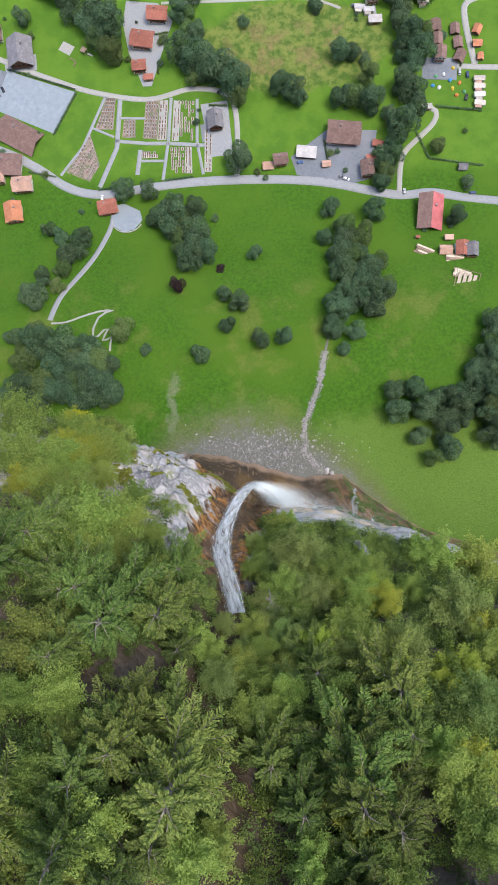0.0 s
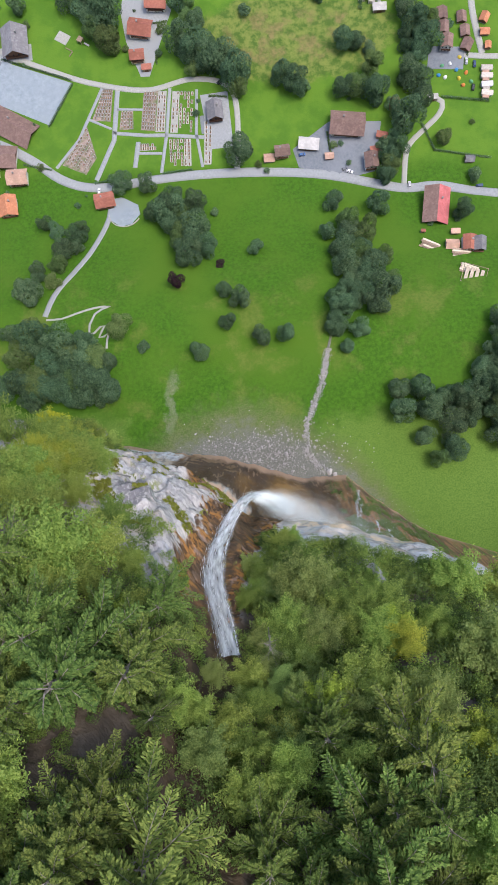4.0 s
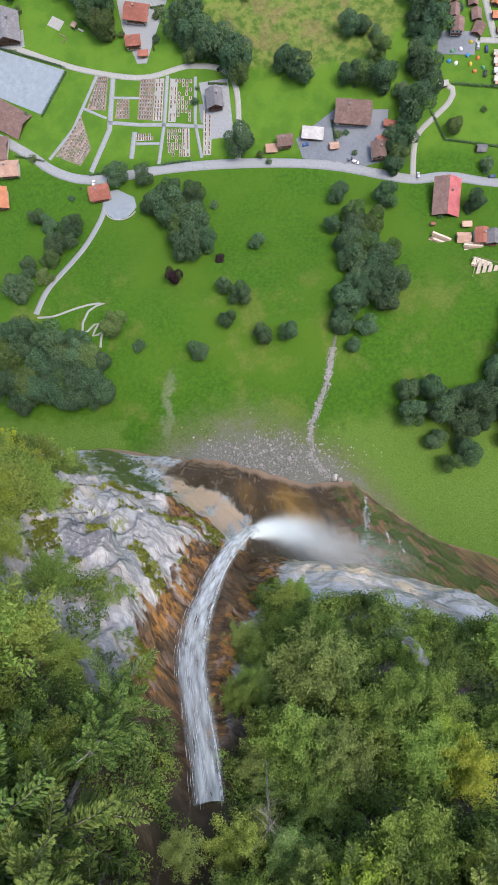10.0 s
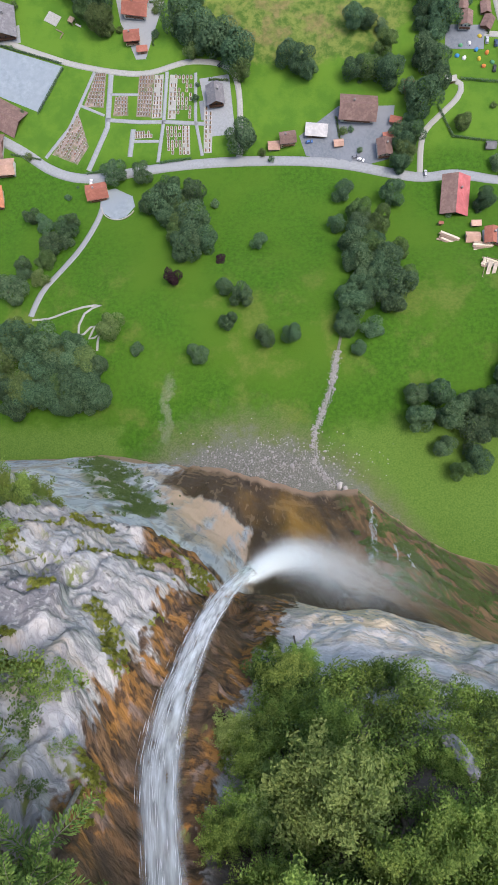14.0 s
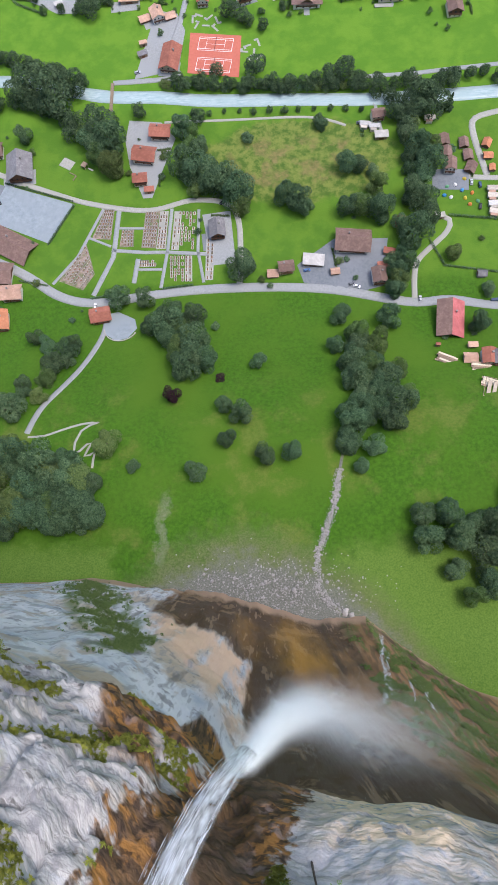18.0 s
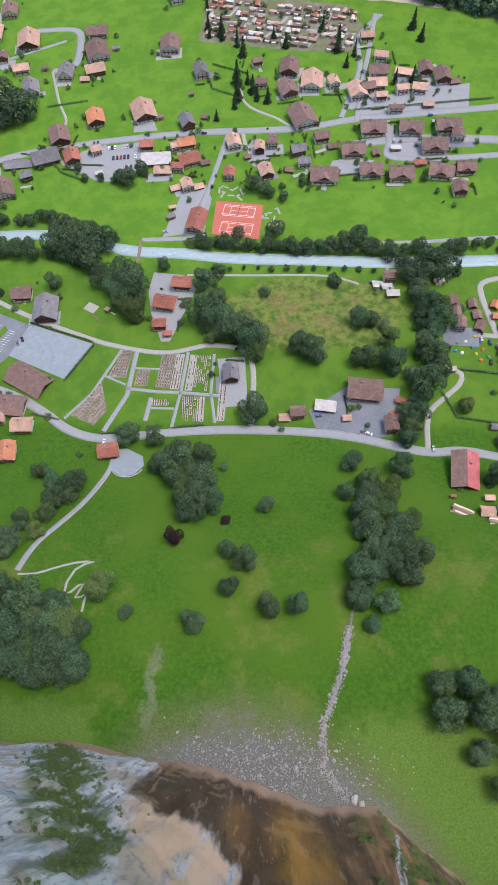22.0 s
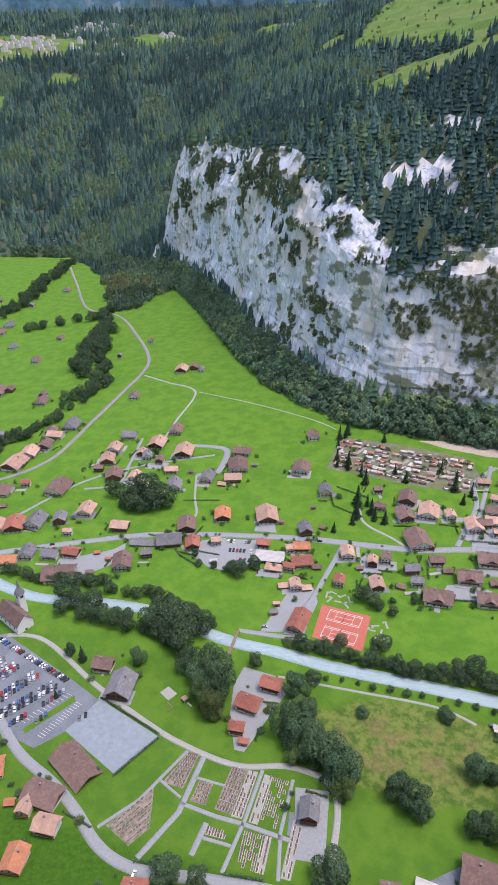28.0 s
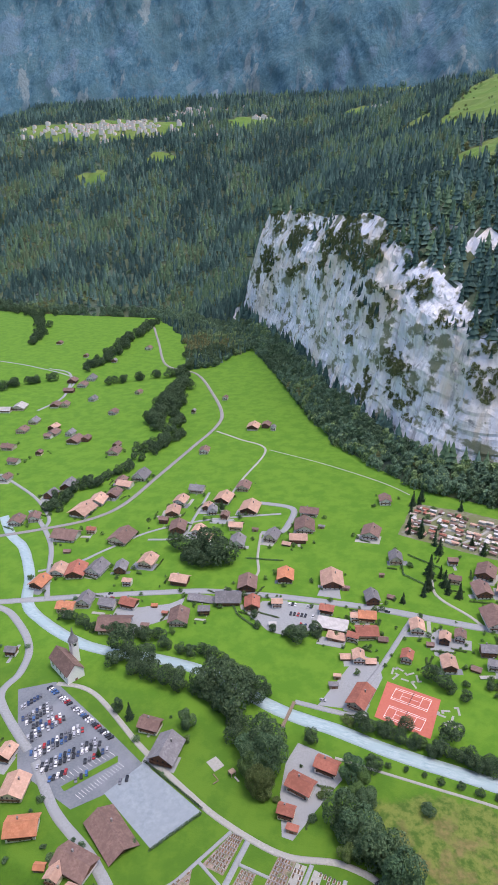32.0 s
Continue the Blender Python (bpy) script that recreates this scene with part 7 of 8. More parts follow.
for name, places, shapes, words in (("conifer_forest", conif, CONES, "conifer forest on steep slopes"), ("broadleaf_forest", decid, ROUNDS, "broadleaf wood at the cliff foot and on ledges")):
    stands = [[], [], [], []]
    for p in places:
        stands[stand_of(p)].append(p)
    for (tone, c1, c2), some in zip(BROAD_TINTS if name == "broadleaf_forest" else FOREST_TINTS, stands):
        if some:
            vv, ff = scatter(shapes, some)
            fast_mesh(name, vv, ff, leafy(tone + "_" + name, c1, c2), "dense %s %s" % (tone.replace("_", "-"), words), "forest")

# ---- lanes at the valley's left end ----
ribbon("road", [(-240, 250), (-291, 279), (-296, 304), (-309, 328), (-338, 349), (-372, 362), (-420, 352)], 6.0, M_ASPHALT, "pale curving road past the church", "road", lift=0.28)
ribbon("road", [(-480, 520), (-442, 496), (-399, 460), (-360, 409), (-340, 385)], 5.0, M_ASPHALT, "pale street between village houses", "road", lift=0.3)
ribbon("path", [(-598, 595), (-503, 552), (-446, 512), (-433, 488)], 4.0, M_ASPHALT, "pale lane up the terraces", "path", lift=0.3)
ribbon("path", [(-1043, 1059), (-942, 1051), (-809, 1015), (-760, 930)], 4.0, M_ASPHALT, "pale hamlet lane across the slope", "path", lift=0.4)

# ---- church, hall, barn ----
house(-157, 221, 37, 18, -28, "b", "h", 1)
house(114, 157, 16, 23, -5, "bx", "v", 2, "wood")


def church():
    top = empty("church", pose(-263, 317, ground(-263, 317), 0, 0, -24), "white village church with brown roof and tower", "church")
    w, d, hgt, rise = 13.0, 27.0, 8.0, 6.5
    a, b = d / 2, w / 2
    v = [(-a, -b, 0), (a, -b, 0), (a, b, 0), (-a, b, 0), (-a, -b, hgt), (a, -b, hgt), (a, b, hgt), (-a, b, hgt), (-a, 0, hgt + rise), (a, 0, hgt + rise)]
    f = [(0, 1, 5, 4), (2, 3, 7, 6), (1, 2, 6, 9, 5), (3, 0, 4, 8, 7), (4, 5, 9, 8), (6, 7, 8, 9)]
    mesh("nave_wall", v, f, M_WHITE, top)
    for s in (-1, 1):
        v = [(-a - 0.6, 0, hgt + rise + 0.1), (a + 0.6, 0, hgt + rise + 0.1), (a + 0.6, s * (b + 0.7), hgt - 0.55), (-a - 0.6, s * (b + 0.7), hgt - 0.55)]
        v += [(x, y, z + 0.3) for x, y, z in v]
        f = [(0, 1, 2, 3), (7, 6, 5, 4), (0, 4, 5, 1), (1, 5, 6, 2), (2, 6, 7, 3), (3, 7, 4, 0)]
        mesh("roof_slope", v, f, ROOF["b"], top)
    for s in (-1, 1):
        for i in range(4):
            v, f = block(lerp(-9, 9, i / 3), s * (b + 0.02), 3.0, 6.2, 1.2, 0.12)
            mesh("window", v, f, M_GLASS, top)
    v, f = block(a + 0.02, 0, 0, 2.8, 0.14, 1.8)
    mesh("door", v, f, M_WOOD, top)
    tx, ty = -6.0, 9.6
    v, f = block(tx, ty, 0, 19, 5.2, 5.2)
    mesh("tower", v, f, M_WHITE, top)
    for s in (-1, 1):
        v, f = merge(block(tx, ty + s * 2.62, 15.2, 17.4, 2.4, 0.1), block(tx + s * 2.62, ty, 15.2, 17.4, 0.1, 2.4))
        mesh("belfry_opening", v, f, M_GLASS, top)
    ring = lambda r, z: [(tx + r * math.cos(k * math.pi / 4 + 0.39), ty + r * math.sin(k * math.pi / 4 + 0.39), z) for k in range(8)]
    v = ring(4.0, 18.8) + ring(3.2, 21) + ring(1.2, 24) + ring(0.15, 31)
    f = [(o * 8 + k, o * 8 + (k + 1) % 8, o * 8 + 8 + (k + 1) % 8, o * 8 + 8 + k) for o in range(3) for k in range(8)] + [tuple(range(7, -1, -1))]
    mesh("spire", v, f, ROOF["g"], top)


church()


def mast():
    top = empty("mast", pose(-102, 1262, 322), "tall grey lattice transmission mast above the forest", "mast")
    v, f = [], []
    for s in ((-1, -1), (1, -1), (1, 1), (-1, 1)):
        v2, f2 = slab([(s[0] * 1.2 + 0.35 * i, s[1] * 1.2 + 0.35 * j) for i, j in ((-1, -1), (1, -1), (1, 1), (-1, 1))], 0, 78)
        mesh("leg", v2, f2, M_STONE, top)
    for k in range(12):
        v2, f2 = block(0, 0, 4 + 6 * k, 4.6 + 6 * k, 2.9, 2.9)
        mesh("brace", v2, f2, M_STONE, top)


mast()

# ---- footbridge ----
fb = empty("footbridge", pose(-97, 331, ground(-97, 331) + 0.9, 0, 0, 0), "narrow grey wooden footbridge over the river", "bridge")
mesh("deck", *block(0, 0, 0, 0.3, 2.0, 22), M_WOOD2, fb)
for s in (-1, 1):
    mesh("railing", *block(s * 0.95, 0, 0.9, 1.05, 0.1, 22), M_WOOD2, fb)
    mesh("abutment", *block(0, s * 10.5, -1.6, 0, 2.6, 1.4), M_STONE, fb)

# ---- tennis court lines and nets ----
def court(cx, cy, rot, label):
    z = ground(cx, cy) + 0.30
    top = empty("court_marking", pose(cx, cy, z, 0, -4.2 * math.cos(radians(rot)), rot), label, "court marking", "tennis courts")
    L, W2, S, T = 23.77, 10.97, 8.23, 6.4
    for y in (-W2 / 2, W2 / 2, -S / 2, S / 2):
        mesh("line", *block(0, y, 0, 0.05, L, 0.28), M_WHITE, top)
    for x in (-L / 2, L / 2):
        mesh("line", *block(x, 0, 0.004, 0.054, 0.28, W2), M_WHITE, top)
    for x in (-T, T):
        mesh("line", *block(x, 0, 0.004, 0.054, 0.2, S), M_WHITE, top)
    mesh("line", *block(0, 0, 0.008, 0.058, T * 2, 0.2), M_WHITE, top)
    mesh("net", *block(0, 0, 0.1, 1.0, 0.12, W2 + 1.6), M_GLASS, top, "dark tennis net")


court(-26.5, 369.5, -8.6, "white tennis lines on red clay")
court(-27.6, 352.5, -9.2, "white tennis lines on red clay")

# ---- cemetery ----
cem = [(-98, 245.5), (-128, 193.5), (-102, 184.5), (-58, 188), (-20, 191), (-22, 240), (-52, 244)]
for pts, wd in ((((-128, 193), (-113, 211.5), (-98, 245.5)), 2.0), (((-101, 184), (-89.5, 210.5), (-87.5, 245)), 3.2), (((-58, 187.5), (-54.6, 214), (-52.8, 243.5)), 2.2), (((-31, 190.5), (-35.2, 212.5), (-35.3, 242)), 2.0), (((-91, 215.3), (-69, 212.8), (-54.6, 212.4), (-29, 210)), 2.4), (((-106, 224.7), (-91.4, 218)), 1.6), (((-75.4, 191.6), (-73.4, 208.6)), 3.0), (((-73, 201), (-57.6, 200.5)), 1.8), (((-88, 231), (-70, 230)), 1.6)):
    ribbon("cemetery_path", pts, wd, M_ASPHALT, "pale paved path between graves", "path", lift=0.15, bend=False)
M_GRAVESOIL = material("grave_soil", (0.24, 0.17, 0.14), (0.36, 0.29, 0.25), 0.8, 0.95, 0.0, (0.10, 0.14, 0.05), 0.25)
sheet("grave_field", [(-71.8, 216.5), (-62.5, 215.5), (-60.6, 242), (-70, 242.3)], M_GRAVESOIL, "brown gravel grave plot", "plot", lift=0.1)
sheet("grave_field", [(-86, 217.2), (-76.5, 217.2), (-77, 229.5), (-85, 229.5)], M_GRAVESOIL, "brown gravel grave plot", "plot", lift=0.1)
sheet("grave_field", [(-104.5, 224), (-92, 223), (-90.5, 245), (-97, 245.2)], M_GRAVESOIL, "brown gravel grave plot", "plot", lift=0.1)
sheet("grave_field", [(-124, 195), (-108, 188), (-101, 199), (-108.4, 222)], M_GRAVESOIL, "brown gravel grave plot", "plot", lift=0.1)
for strip in ([(-62.2, 214.8), (-56, 214.8), (-54.8, 241.9), (-60.4, 241.9)], [(-30.2, 192), (-25.3, 192), (-24.3, 223.2), (-30.2, 224.3)], [(-52.4, 214), (-47.5, 213.8), (-46.2, 241), (-51, 241.6)], [(-43, 192), (-38.3, 191.6), (-38.8, 209.4), (-43.5, 209.4)]):
    sheet("grave_gravel", strip, M_PATH, "pale gravel strip between graves", "plot", lift=0.09)
M_PLANT = material("grave_planting", (0.22, 0.085, 0.06), (0.085, 0.12, 0.05), 1.4, 0.95, vary=0.3)
M_DARKSTONE = material("dark_gravestone", (0.14, 0.14, 0.145), (0.26, 0.26, 0.27), 2.0, 0.5, vary=0.4)
M_GRAVEWHITE = material("pale_grave_kerb", (0.36, 0.35, 0.33), (0.48, 0.46, 0.43), 2.0, 0.8, vary=0.2)


def grave_template(white):
    top = empty("grave", pose(0, 0, -50), "grave with pale stone kerb, planting and headstone" if white else "grave with reddish planting and low headstone", "grave", "cemetery graves")
    v, f = merge(block(0, -1.0, 0, 0.25, 1.5, 0.3), block(0, 1.0, 0, 0.25, 1.5, 0.3), block(-0.6, 0, 0, 0.25, 0.3, 1.7), block(0.6, 0, 0, 0.25, 0.3, 1.7))
    mesh("kerb", v, f, M_GRAVEWHITE if white else M_STONE, top)
    mesh("planting", *block(0, 0, 0, 0.3, 0.84, 1.84), M_PLANT, top)
    mesh("headstone", *block(0, 0.9, 0.25, 1.1, 0.7, 0.2), M_DARKSTONE if white else M_GRAVEWHITE, top)
    return top


GRAVES = [grave_template(False), grave_template(True)]


def graves(q, nu, nv, white, skip=0.08):
    r = random.Random(nu * 100 + nv)
    ang = math.degrees(math.atan2(q[1][1] - q[0][1], q[1][0] - q[0][0]))
    for i in range(nu):
        for j in range(nv):
            if r.random() < skip:
                continue
            u, w = (i + 0.5) / nu, (j + 0.5) / nv
            x = lerp(lerp(q[0][0], q[1][0], u), lerp(q[3][0], q[2][0], u), w)
            y = lerp(lerp(q[0][1], q[1][1], u), lerp(q[3][1], q[2][1], u), w)
            copy_thing(GRAVES[1 if white else 0], pose(x, y, ground(x, y) + 0.12, 0, 0, ang + r.uniform(-4, 4)))


graves([(-103.5, 224.7), (-92.3, 223.6), (-91.1, 244.7), (-96.6, 244.7)], 5, 9, False, 0.12)
graves([(-122, 196.6), (-108.4, 189.5), (-102, 199), (-108.4, 221)], 6, 9, False, 0.12)
graves([(-85.7, 217.7), (-77, 217.7), (-77.5, 229), (-84.9, 229)], 4, 5, False)
graves([(-71.3, 217), (-62.8, 216), (-61, 241.6), (-69.6, 241.9)], 5, 10, False)
graves([(-62, 215.1), (-56.2, 215.1), (-55, 241.6), (-60.2, 241.6)], 3, 10, True, 0.2)
graves([(-52.2, 214), (-37.6, 213.5), (-36.8, 240.5), (-50.8, 241.6)], 6, 10, True, 0.35)
graves([(-52.4, 192.3), (-38.5, 191.4), (-39, 209.3), (-53.5, 209.3)], 6, 8, True, 0.3)
graves([(-30, 192.2), (-25.5, 192.2), (-24.5, 222.9), (-30, 224)], 2, 11, True, 0.2)
graves([(-72.2, 202.9), (-61.6, 202.9), (-61.7, 207), (-72.4, 207)], 7, 2, True, 0.1)
for g in GRAVES:
    for o in (*g.children_recursive, g):
        bpy.data.objects.remove(o)

# ---- cars ----
CARCOL = {"white": (0.72, 0.73, 0.75), "silver": (0.42, 0.44, 0.47), "black": (0.025, 0.027, 0.03), "dark blue": (0.03, 0.06, 0.14), "blue": (0.06, 0.14, 0.32), "red": (0.38, 0.03, 0.03), "grey": (0.16, 0.17, 0.19)}
M_TYRE = material("tyre", (0.015, 0.015, 0.015), (0.03, 0.03, 0.03), 4, 0.9)


def car_template(word, col):
    paint = material(word.replace(" ", "_") + "_car_paint", col, tuple(c * 0.9 for c in col), 2, 0.25, spec=0.6)
    top = empty("car", pose(0, 0, -60), "%s car parked on asphalt" % word, "car", "parked cars")
    prof = [(-2.1, 0.35), (2.1, 0.35), (2.15, 0.75), (1.2, 0.95), (-1.95, 1.0), (-2.15, 0.8)]
    v = [(x, s * 0.88, z) for s in (-1, 1) for x, z in prof]
    n = len(prof)
    f = [tuple(range(n)), tuple(range(2 * n - 1, n - 1, -1))] + [(i, n + i, n + (i + 1) % n, (i + 1) % n) for i in range(n)]
    mesh("body", v, f, paint, top)
    v = [(-1.85, -0.8, 0.98), (1.05, -0.8, 0.95), (1.05, 0.8, 0.95), (-1.85, 0.8, 0.98), (-1.5, -0.66, 1.42), (0.35, -0.66, 1.45), (0.35, 0.66, 1.45), (-1.5, 0.66, 1.42)]
    mesh("window_glass", v, [(0, 1, 5, 4), (1, 2, 6, 5), (2, 3, 7, 6), (3, 0, 4, 7)], M_GLASS, top)
    v = [(-1.52, -0.68, 1.42), (0.37, -0.68, 1.45), (0.37, 0.68, 1.45), (-1.52, 0.68, 1.42)]
    v += [(x, y, z + 0.06) for x, y, z in v]
    mesh("car_roof", v, [(3, 2, 1, 0), (4, 5, 6, 7), (0, 1, 5, 4), (1, 2, 6, 5), (2, 3, 7, 6), (3, 0, 4, 7)], paint, top)
    for x in (-1.3, 1.3):
        for s in (-0.85, 0.85):
            ring = [(x + 0.33 * math.cos(k * math.pi / 4), 0.33 + 0.33 * math.sin(k * math.pi / 4)) for k in range(8)]
            v = [(px, s - 0.1, pz) for px, pz in ring] + [(px, s + 0.1, pz) for px, pz in ring]
            mesh("wheel", v, [tuple(range(8)), tuple(range(15, 7, -1))] + [(k, k + 8, (k + 1) % 8 + 8, (k + 1) % 8) for k in range(8)], M_TYRE, top)
    return top


CARS = [car_template(w, c) for w, c in CARCOL.items()]
rc = random.Random(17)


def park(x, y, rot):
    c = rc.choice((0, 0, 1, 1, 2, 2, 2, 3, 4, 5, 6, 6))
    copy_thing(CARS[c], pose(x, y, ground(x, y) + 0.2, 0, -4.0 * math.cos(radians(rot)), rot))


def car_row(a, b, n, skip=0.1, turn=90, off=0.0):
    ang = math.degrees(math.atan2(b[1] - a[1], b[0] - a[0]))
    for i in range(n):
        if rc.random() < skip:
            continue
        u = (i + 0.5) / n
        park(lerp(a[0], b[0], u), lerp(a[1], b[1], u), ang + turn + rc.choice((0, 180)) + rc.uniform(-2, 2))


car_row((-265, 299), (-192, 274.5), 28, 0.12, 70)
car_row((-244, 256), (-234.8, 280), 9, 0.12, 65)
car_row((-237, 247.5), (-221, 277), 12, 0.08, 65)
car_row((-232.5, 246.5), (-216.5, 276), 12, 0.08, 65)
car_row((-226, 240.5), (-203.5, 272), 14, 0.1, 65)
car_row((-201, 254), (-192, 268.6), 6, 0.1, 65)
car_row((-198, 241), (-193.3, 250), 3, 0.0, 65)
car_row((-173, 249), (-167.6, 255.3), 2, 0.0, 65)
car_row((-250.8, 265), (-244, 279.3), 6, 0.1, 65)
car_row((-221.5, 239.5), (-199, 270.5), 14, 0.08, 65)
car_row((-248.5, 254.5), (-239, 281), 11, 0.1, 65)
car_row((-262, 268), (-254, 286), 8, 0.1, 65)
car_row((-257, 266), (-249, 284), 8, 0.1, 65)
car_row((-270, 276), (-264, 291), 7, 0.15, 65)
car_row((-213, 236.5), (-206, 246), 5, 0.1, 65)
car_row((-138, 442), (-118, 444), 8, 0.2)
car_row((-136, 430), (-112, 432), 8, 0.25)
car_row((-133, 419), (-110, 420), 6, 0.4)
for x, y, r in ((-99, 176, 90), (-70, 398, 60), (-64, 396, 80), (-80, 350, 10), (33, 196, 10), (60, 186, 20), (63, 184, -20), (-60, 456, 5), (30, 461, 185), (100, 174, 90), (143, 172, 5), (-290, 409, 25), (-285, 404, 25), (-20, 246, 40), (120, 468, 5), (90, 440, 80), (140, 235, 80), (141, 250, 90), (136, 252, 85), (69, 300, 5)):
    park(x, y, r)
for g in CARS:
    for o in (*g.children_recursive, g):
        bpy.data.objects.remove(o)
for i in range(16):
    u = i / 15
    x, y = lerp(-189, -178, u), lerp(234, 261, u)
    o = mesh("bay_line", *block(0, 0, 0, 0.03, 5.0, 0.16), M_WHITE)
    o.matrix_world = pose(x, y, ground(x, y) + 0.2, 0, -4.0, -14)
    tagged(o, "white painted parking bay line", "bay line", "parking bay lines", "structure")
    if i < 12:
        x, y = lerp(-206, -188, i / 11), lerp(241, 266, i / 11)
        o = mesh("bay_line", *block(0, 0, 0, 0.03, 4.6, 0.16), M_WHITE)
        o.matrix_world = pose(x, y, ground(x, y) + 0.2, 0, -4.0, -14)
        tagged(o, "white painted parking bay line", "bay line", "parking bay lines", "structure")
sheet("verge", [(-203, 236), (-199, 234), (-181, 262), (-184, 266)], M_GRASS, "narrow grass strip in the car park", "verge", lift=0.2)

# ---- campsite ----
CAMP = [material("cream_caravan", (0.40, 0.36, 0.30), (0.52, 0.48, 0.42), 1, 0.6, vary=0.3), ROOF["p"], ROOF["b"], material("greyed_white_caravan", (0.42, 0.42, 0.41), (0.55, 0.55, 0.54), 1, 0.6, vary=0.2), ROOF["r"]]
CAMPWORD = ("cream caravan with awning", "mobile home with salmon roof", "mobile home with brown roof", "white caravan", "mobile home with red roof")


def caravan_template(k):
    top = empty("caravan", pose(0, 0, -70), CAMPWORD[k] + " on the campsite", "caravan", "campsite caravans")
    mesh("body", *block(0, 0, 0.4, 2.5, 6.6, 2.6), CAMP[3] if k in (0, 3) else M_WOOD2, top)
    v = [(-3.6, -1.7, 2.5), (3.6, -1.7, 2.5), (3.6, 1.7, 2.5), (-3.6, 1.7, 2.5), (-3.6, 0, 3.1), (3.6, 0, 3.1)]
    mesh("roof", v, [(3, 2, 1, 0), (0, 1, 5, 4), (2, 3, 4, 5), (1, 2, 5), (3, 0, 4)], CAMP[k], top)
    mesh("window", *block(0, -1.31, 1.2, 2.0, 2.2, 0.08), M_GLASS, top)
    mesh("awning", *block(-0.6, -2.4, 2.1, 2.25, 4.2, 2.0), CAMP[(k + 1) % 4], top)
    mesh("awning_wall", *block(-0.6, -3.3, 0, 2.1, 4.2, 0.1), CAMP[0], top)
    return top


sheet("camp_ground", [(-76, 580), (-73, 650), (-22, 645), (60, 622), (70, 590), (60, 552), (-2, 562)], material("worn_camp_turf", (0.10, 0.135, 0.045), (0.24, 0.225, 0.19), 0.16, 0.95, 0.0, (0.14, 0.16, 0.07), 0.05), "worn turf and gravel between caravans", "camp ground", lift=0.1, wob=2.0)
sheet("dry_stream_bed", [(9, 653), (46, 657), (93, 643), (142, 618), (141, 610), (90, 626), (58, 632), (35, 642)], M_DIRT, "pale stony stream bed along the wood", "stream bed", lift=0.14, wob=2.0)
VANS = [caravan_template(k) for k in range(5)]
q0, q1, q2, q3 = (-73, 586), (62, 548), (66, 612), (-70, 644)
for i in range(17):
    for j in range(7):
        if rc.random() < 0.2:
            continue
        u, w = (i + rc.uniform(0.3, 0.7)) / 17, (j + 0.5 + rc.uniform(-0.12, 0.12)) / 7
        x = lerp(lerp(q0[0], q1[0], u), lerp(q3[0], q2[0], u), w)
        y = lerp(lerp(q0[1], q1[1], u), lerp(q3[1], q2[1], u), w)
        copy_thing(VANS[rc.choice((0, 0, 1, 2, 2, 2, 2, 1, 3, 4))], pose(x, y, ground(x, y), 0, 0, -14 + rc.choice((0, 0, 90, 180)) + rc.uniform(-6, 6)))
for x, y in ((148, 246.5), (148, 241.5), (148, 236), (148, 230.5), (72, 298), (78, 296), (113, 300), (106, 330)):
    copy_thing(VANS[rc.choice((0, 3))], pose(x, y, ground(x, y), 0, 0, rc.uniform(-8, 8)))
GREENS = []
for i in range(34):
    u, w = rc.random(), rc.random()
    x, y = lerp(lerp(q0[0], q1[0], u), lerp(q3[0], q2[0], u), w), lerp(lerp(q0[1], q1[1], u), lerp(q3[1], q2[1], u), w)
    r = rc.uniform(1.6, 3.4)
    GREENS.append((x, y, relief(x, y) + r * 0.8, r, r, rc.uniform(0, 6.28)))
for x, y in ((-72, 628), (-67, 649), (-66, 584), (-54, 579), (-40, 569), (-37, 486), (-36, 512), (-28, 517), (-6, 572), (-7, 489), (-19, 495), (-51, 468), (36, 584), (108, 510), (94, 509), (49, 572), (47, 552), (62, 548), (55, 534)):
    if all(math.hypot(x - o.location.x, y - o.location.y) > 6 for o in scene.objects if o.parent is None and o.name.startswith("spruce")):
        spruce(x, y, rc.uniform(2.6, 3.6), rc.uniform(11, 17))
for g in VANS:
    for o in (*g.children_recursive, g):
        bpy.data.objects.remove(o)
for pts in (((-66, 590), (-52, 612), (-40, 636)), ((-20, 575), (-2, 600), (10, 624)), ((20, 562), (36, 590), (44, 616)), ((-70, 612), (0, 594), (64, 578))):
    ribbon("camp_lane", pts, 3.0, M_PATH, "pale gravel lane between caravans", "path", lift=0.2)
TENT = {"blue": (0.05, 0.25, 0.5), "yellow": (0.55, 0.42, 0.05), "orange": (0.6, 0.2, 0.05), "white": (0.7, 0.7, 0.68), "green": (0.1, 0.3, 0.15)}
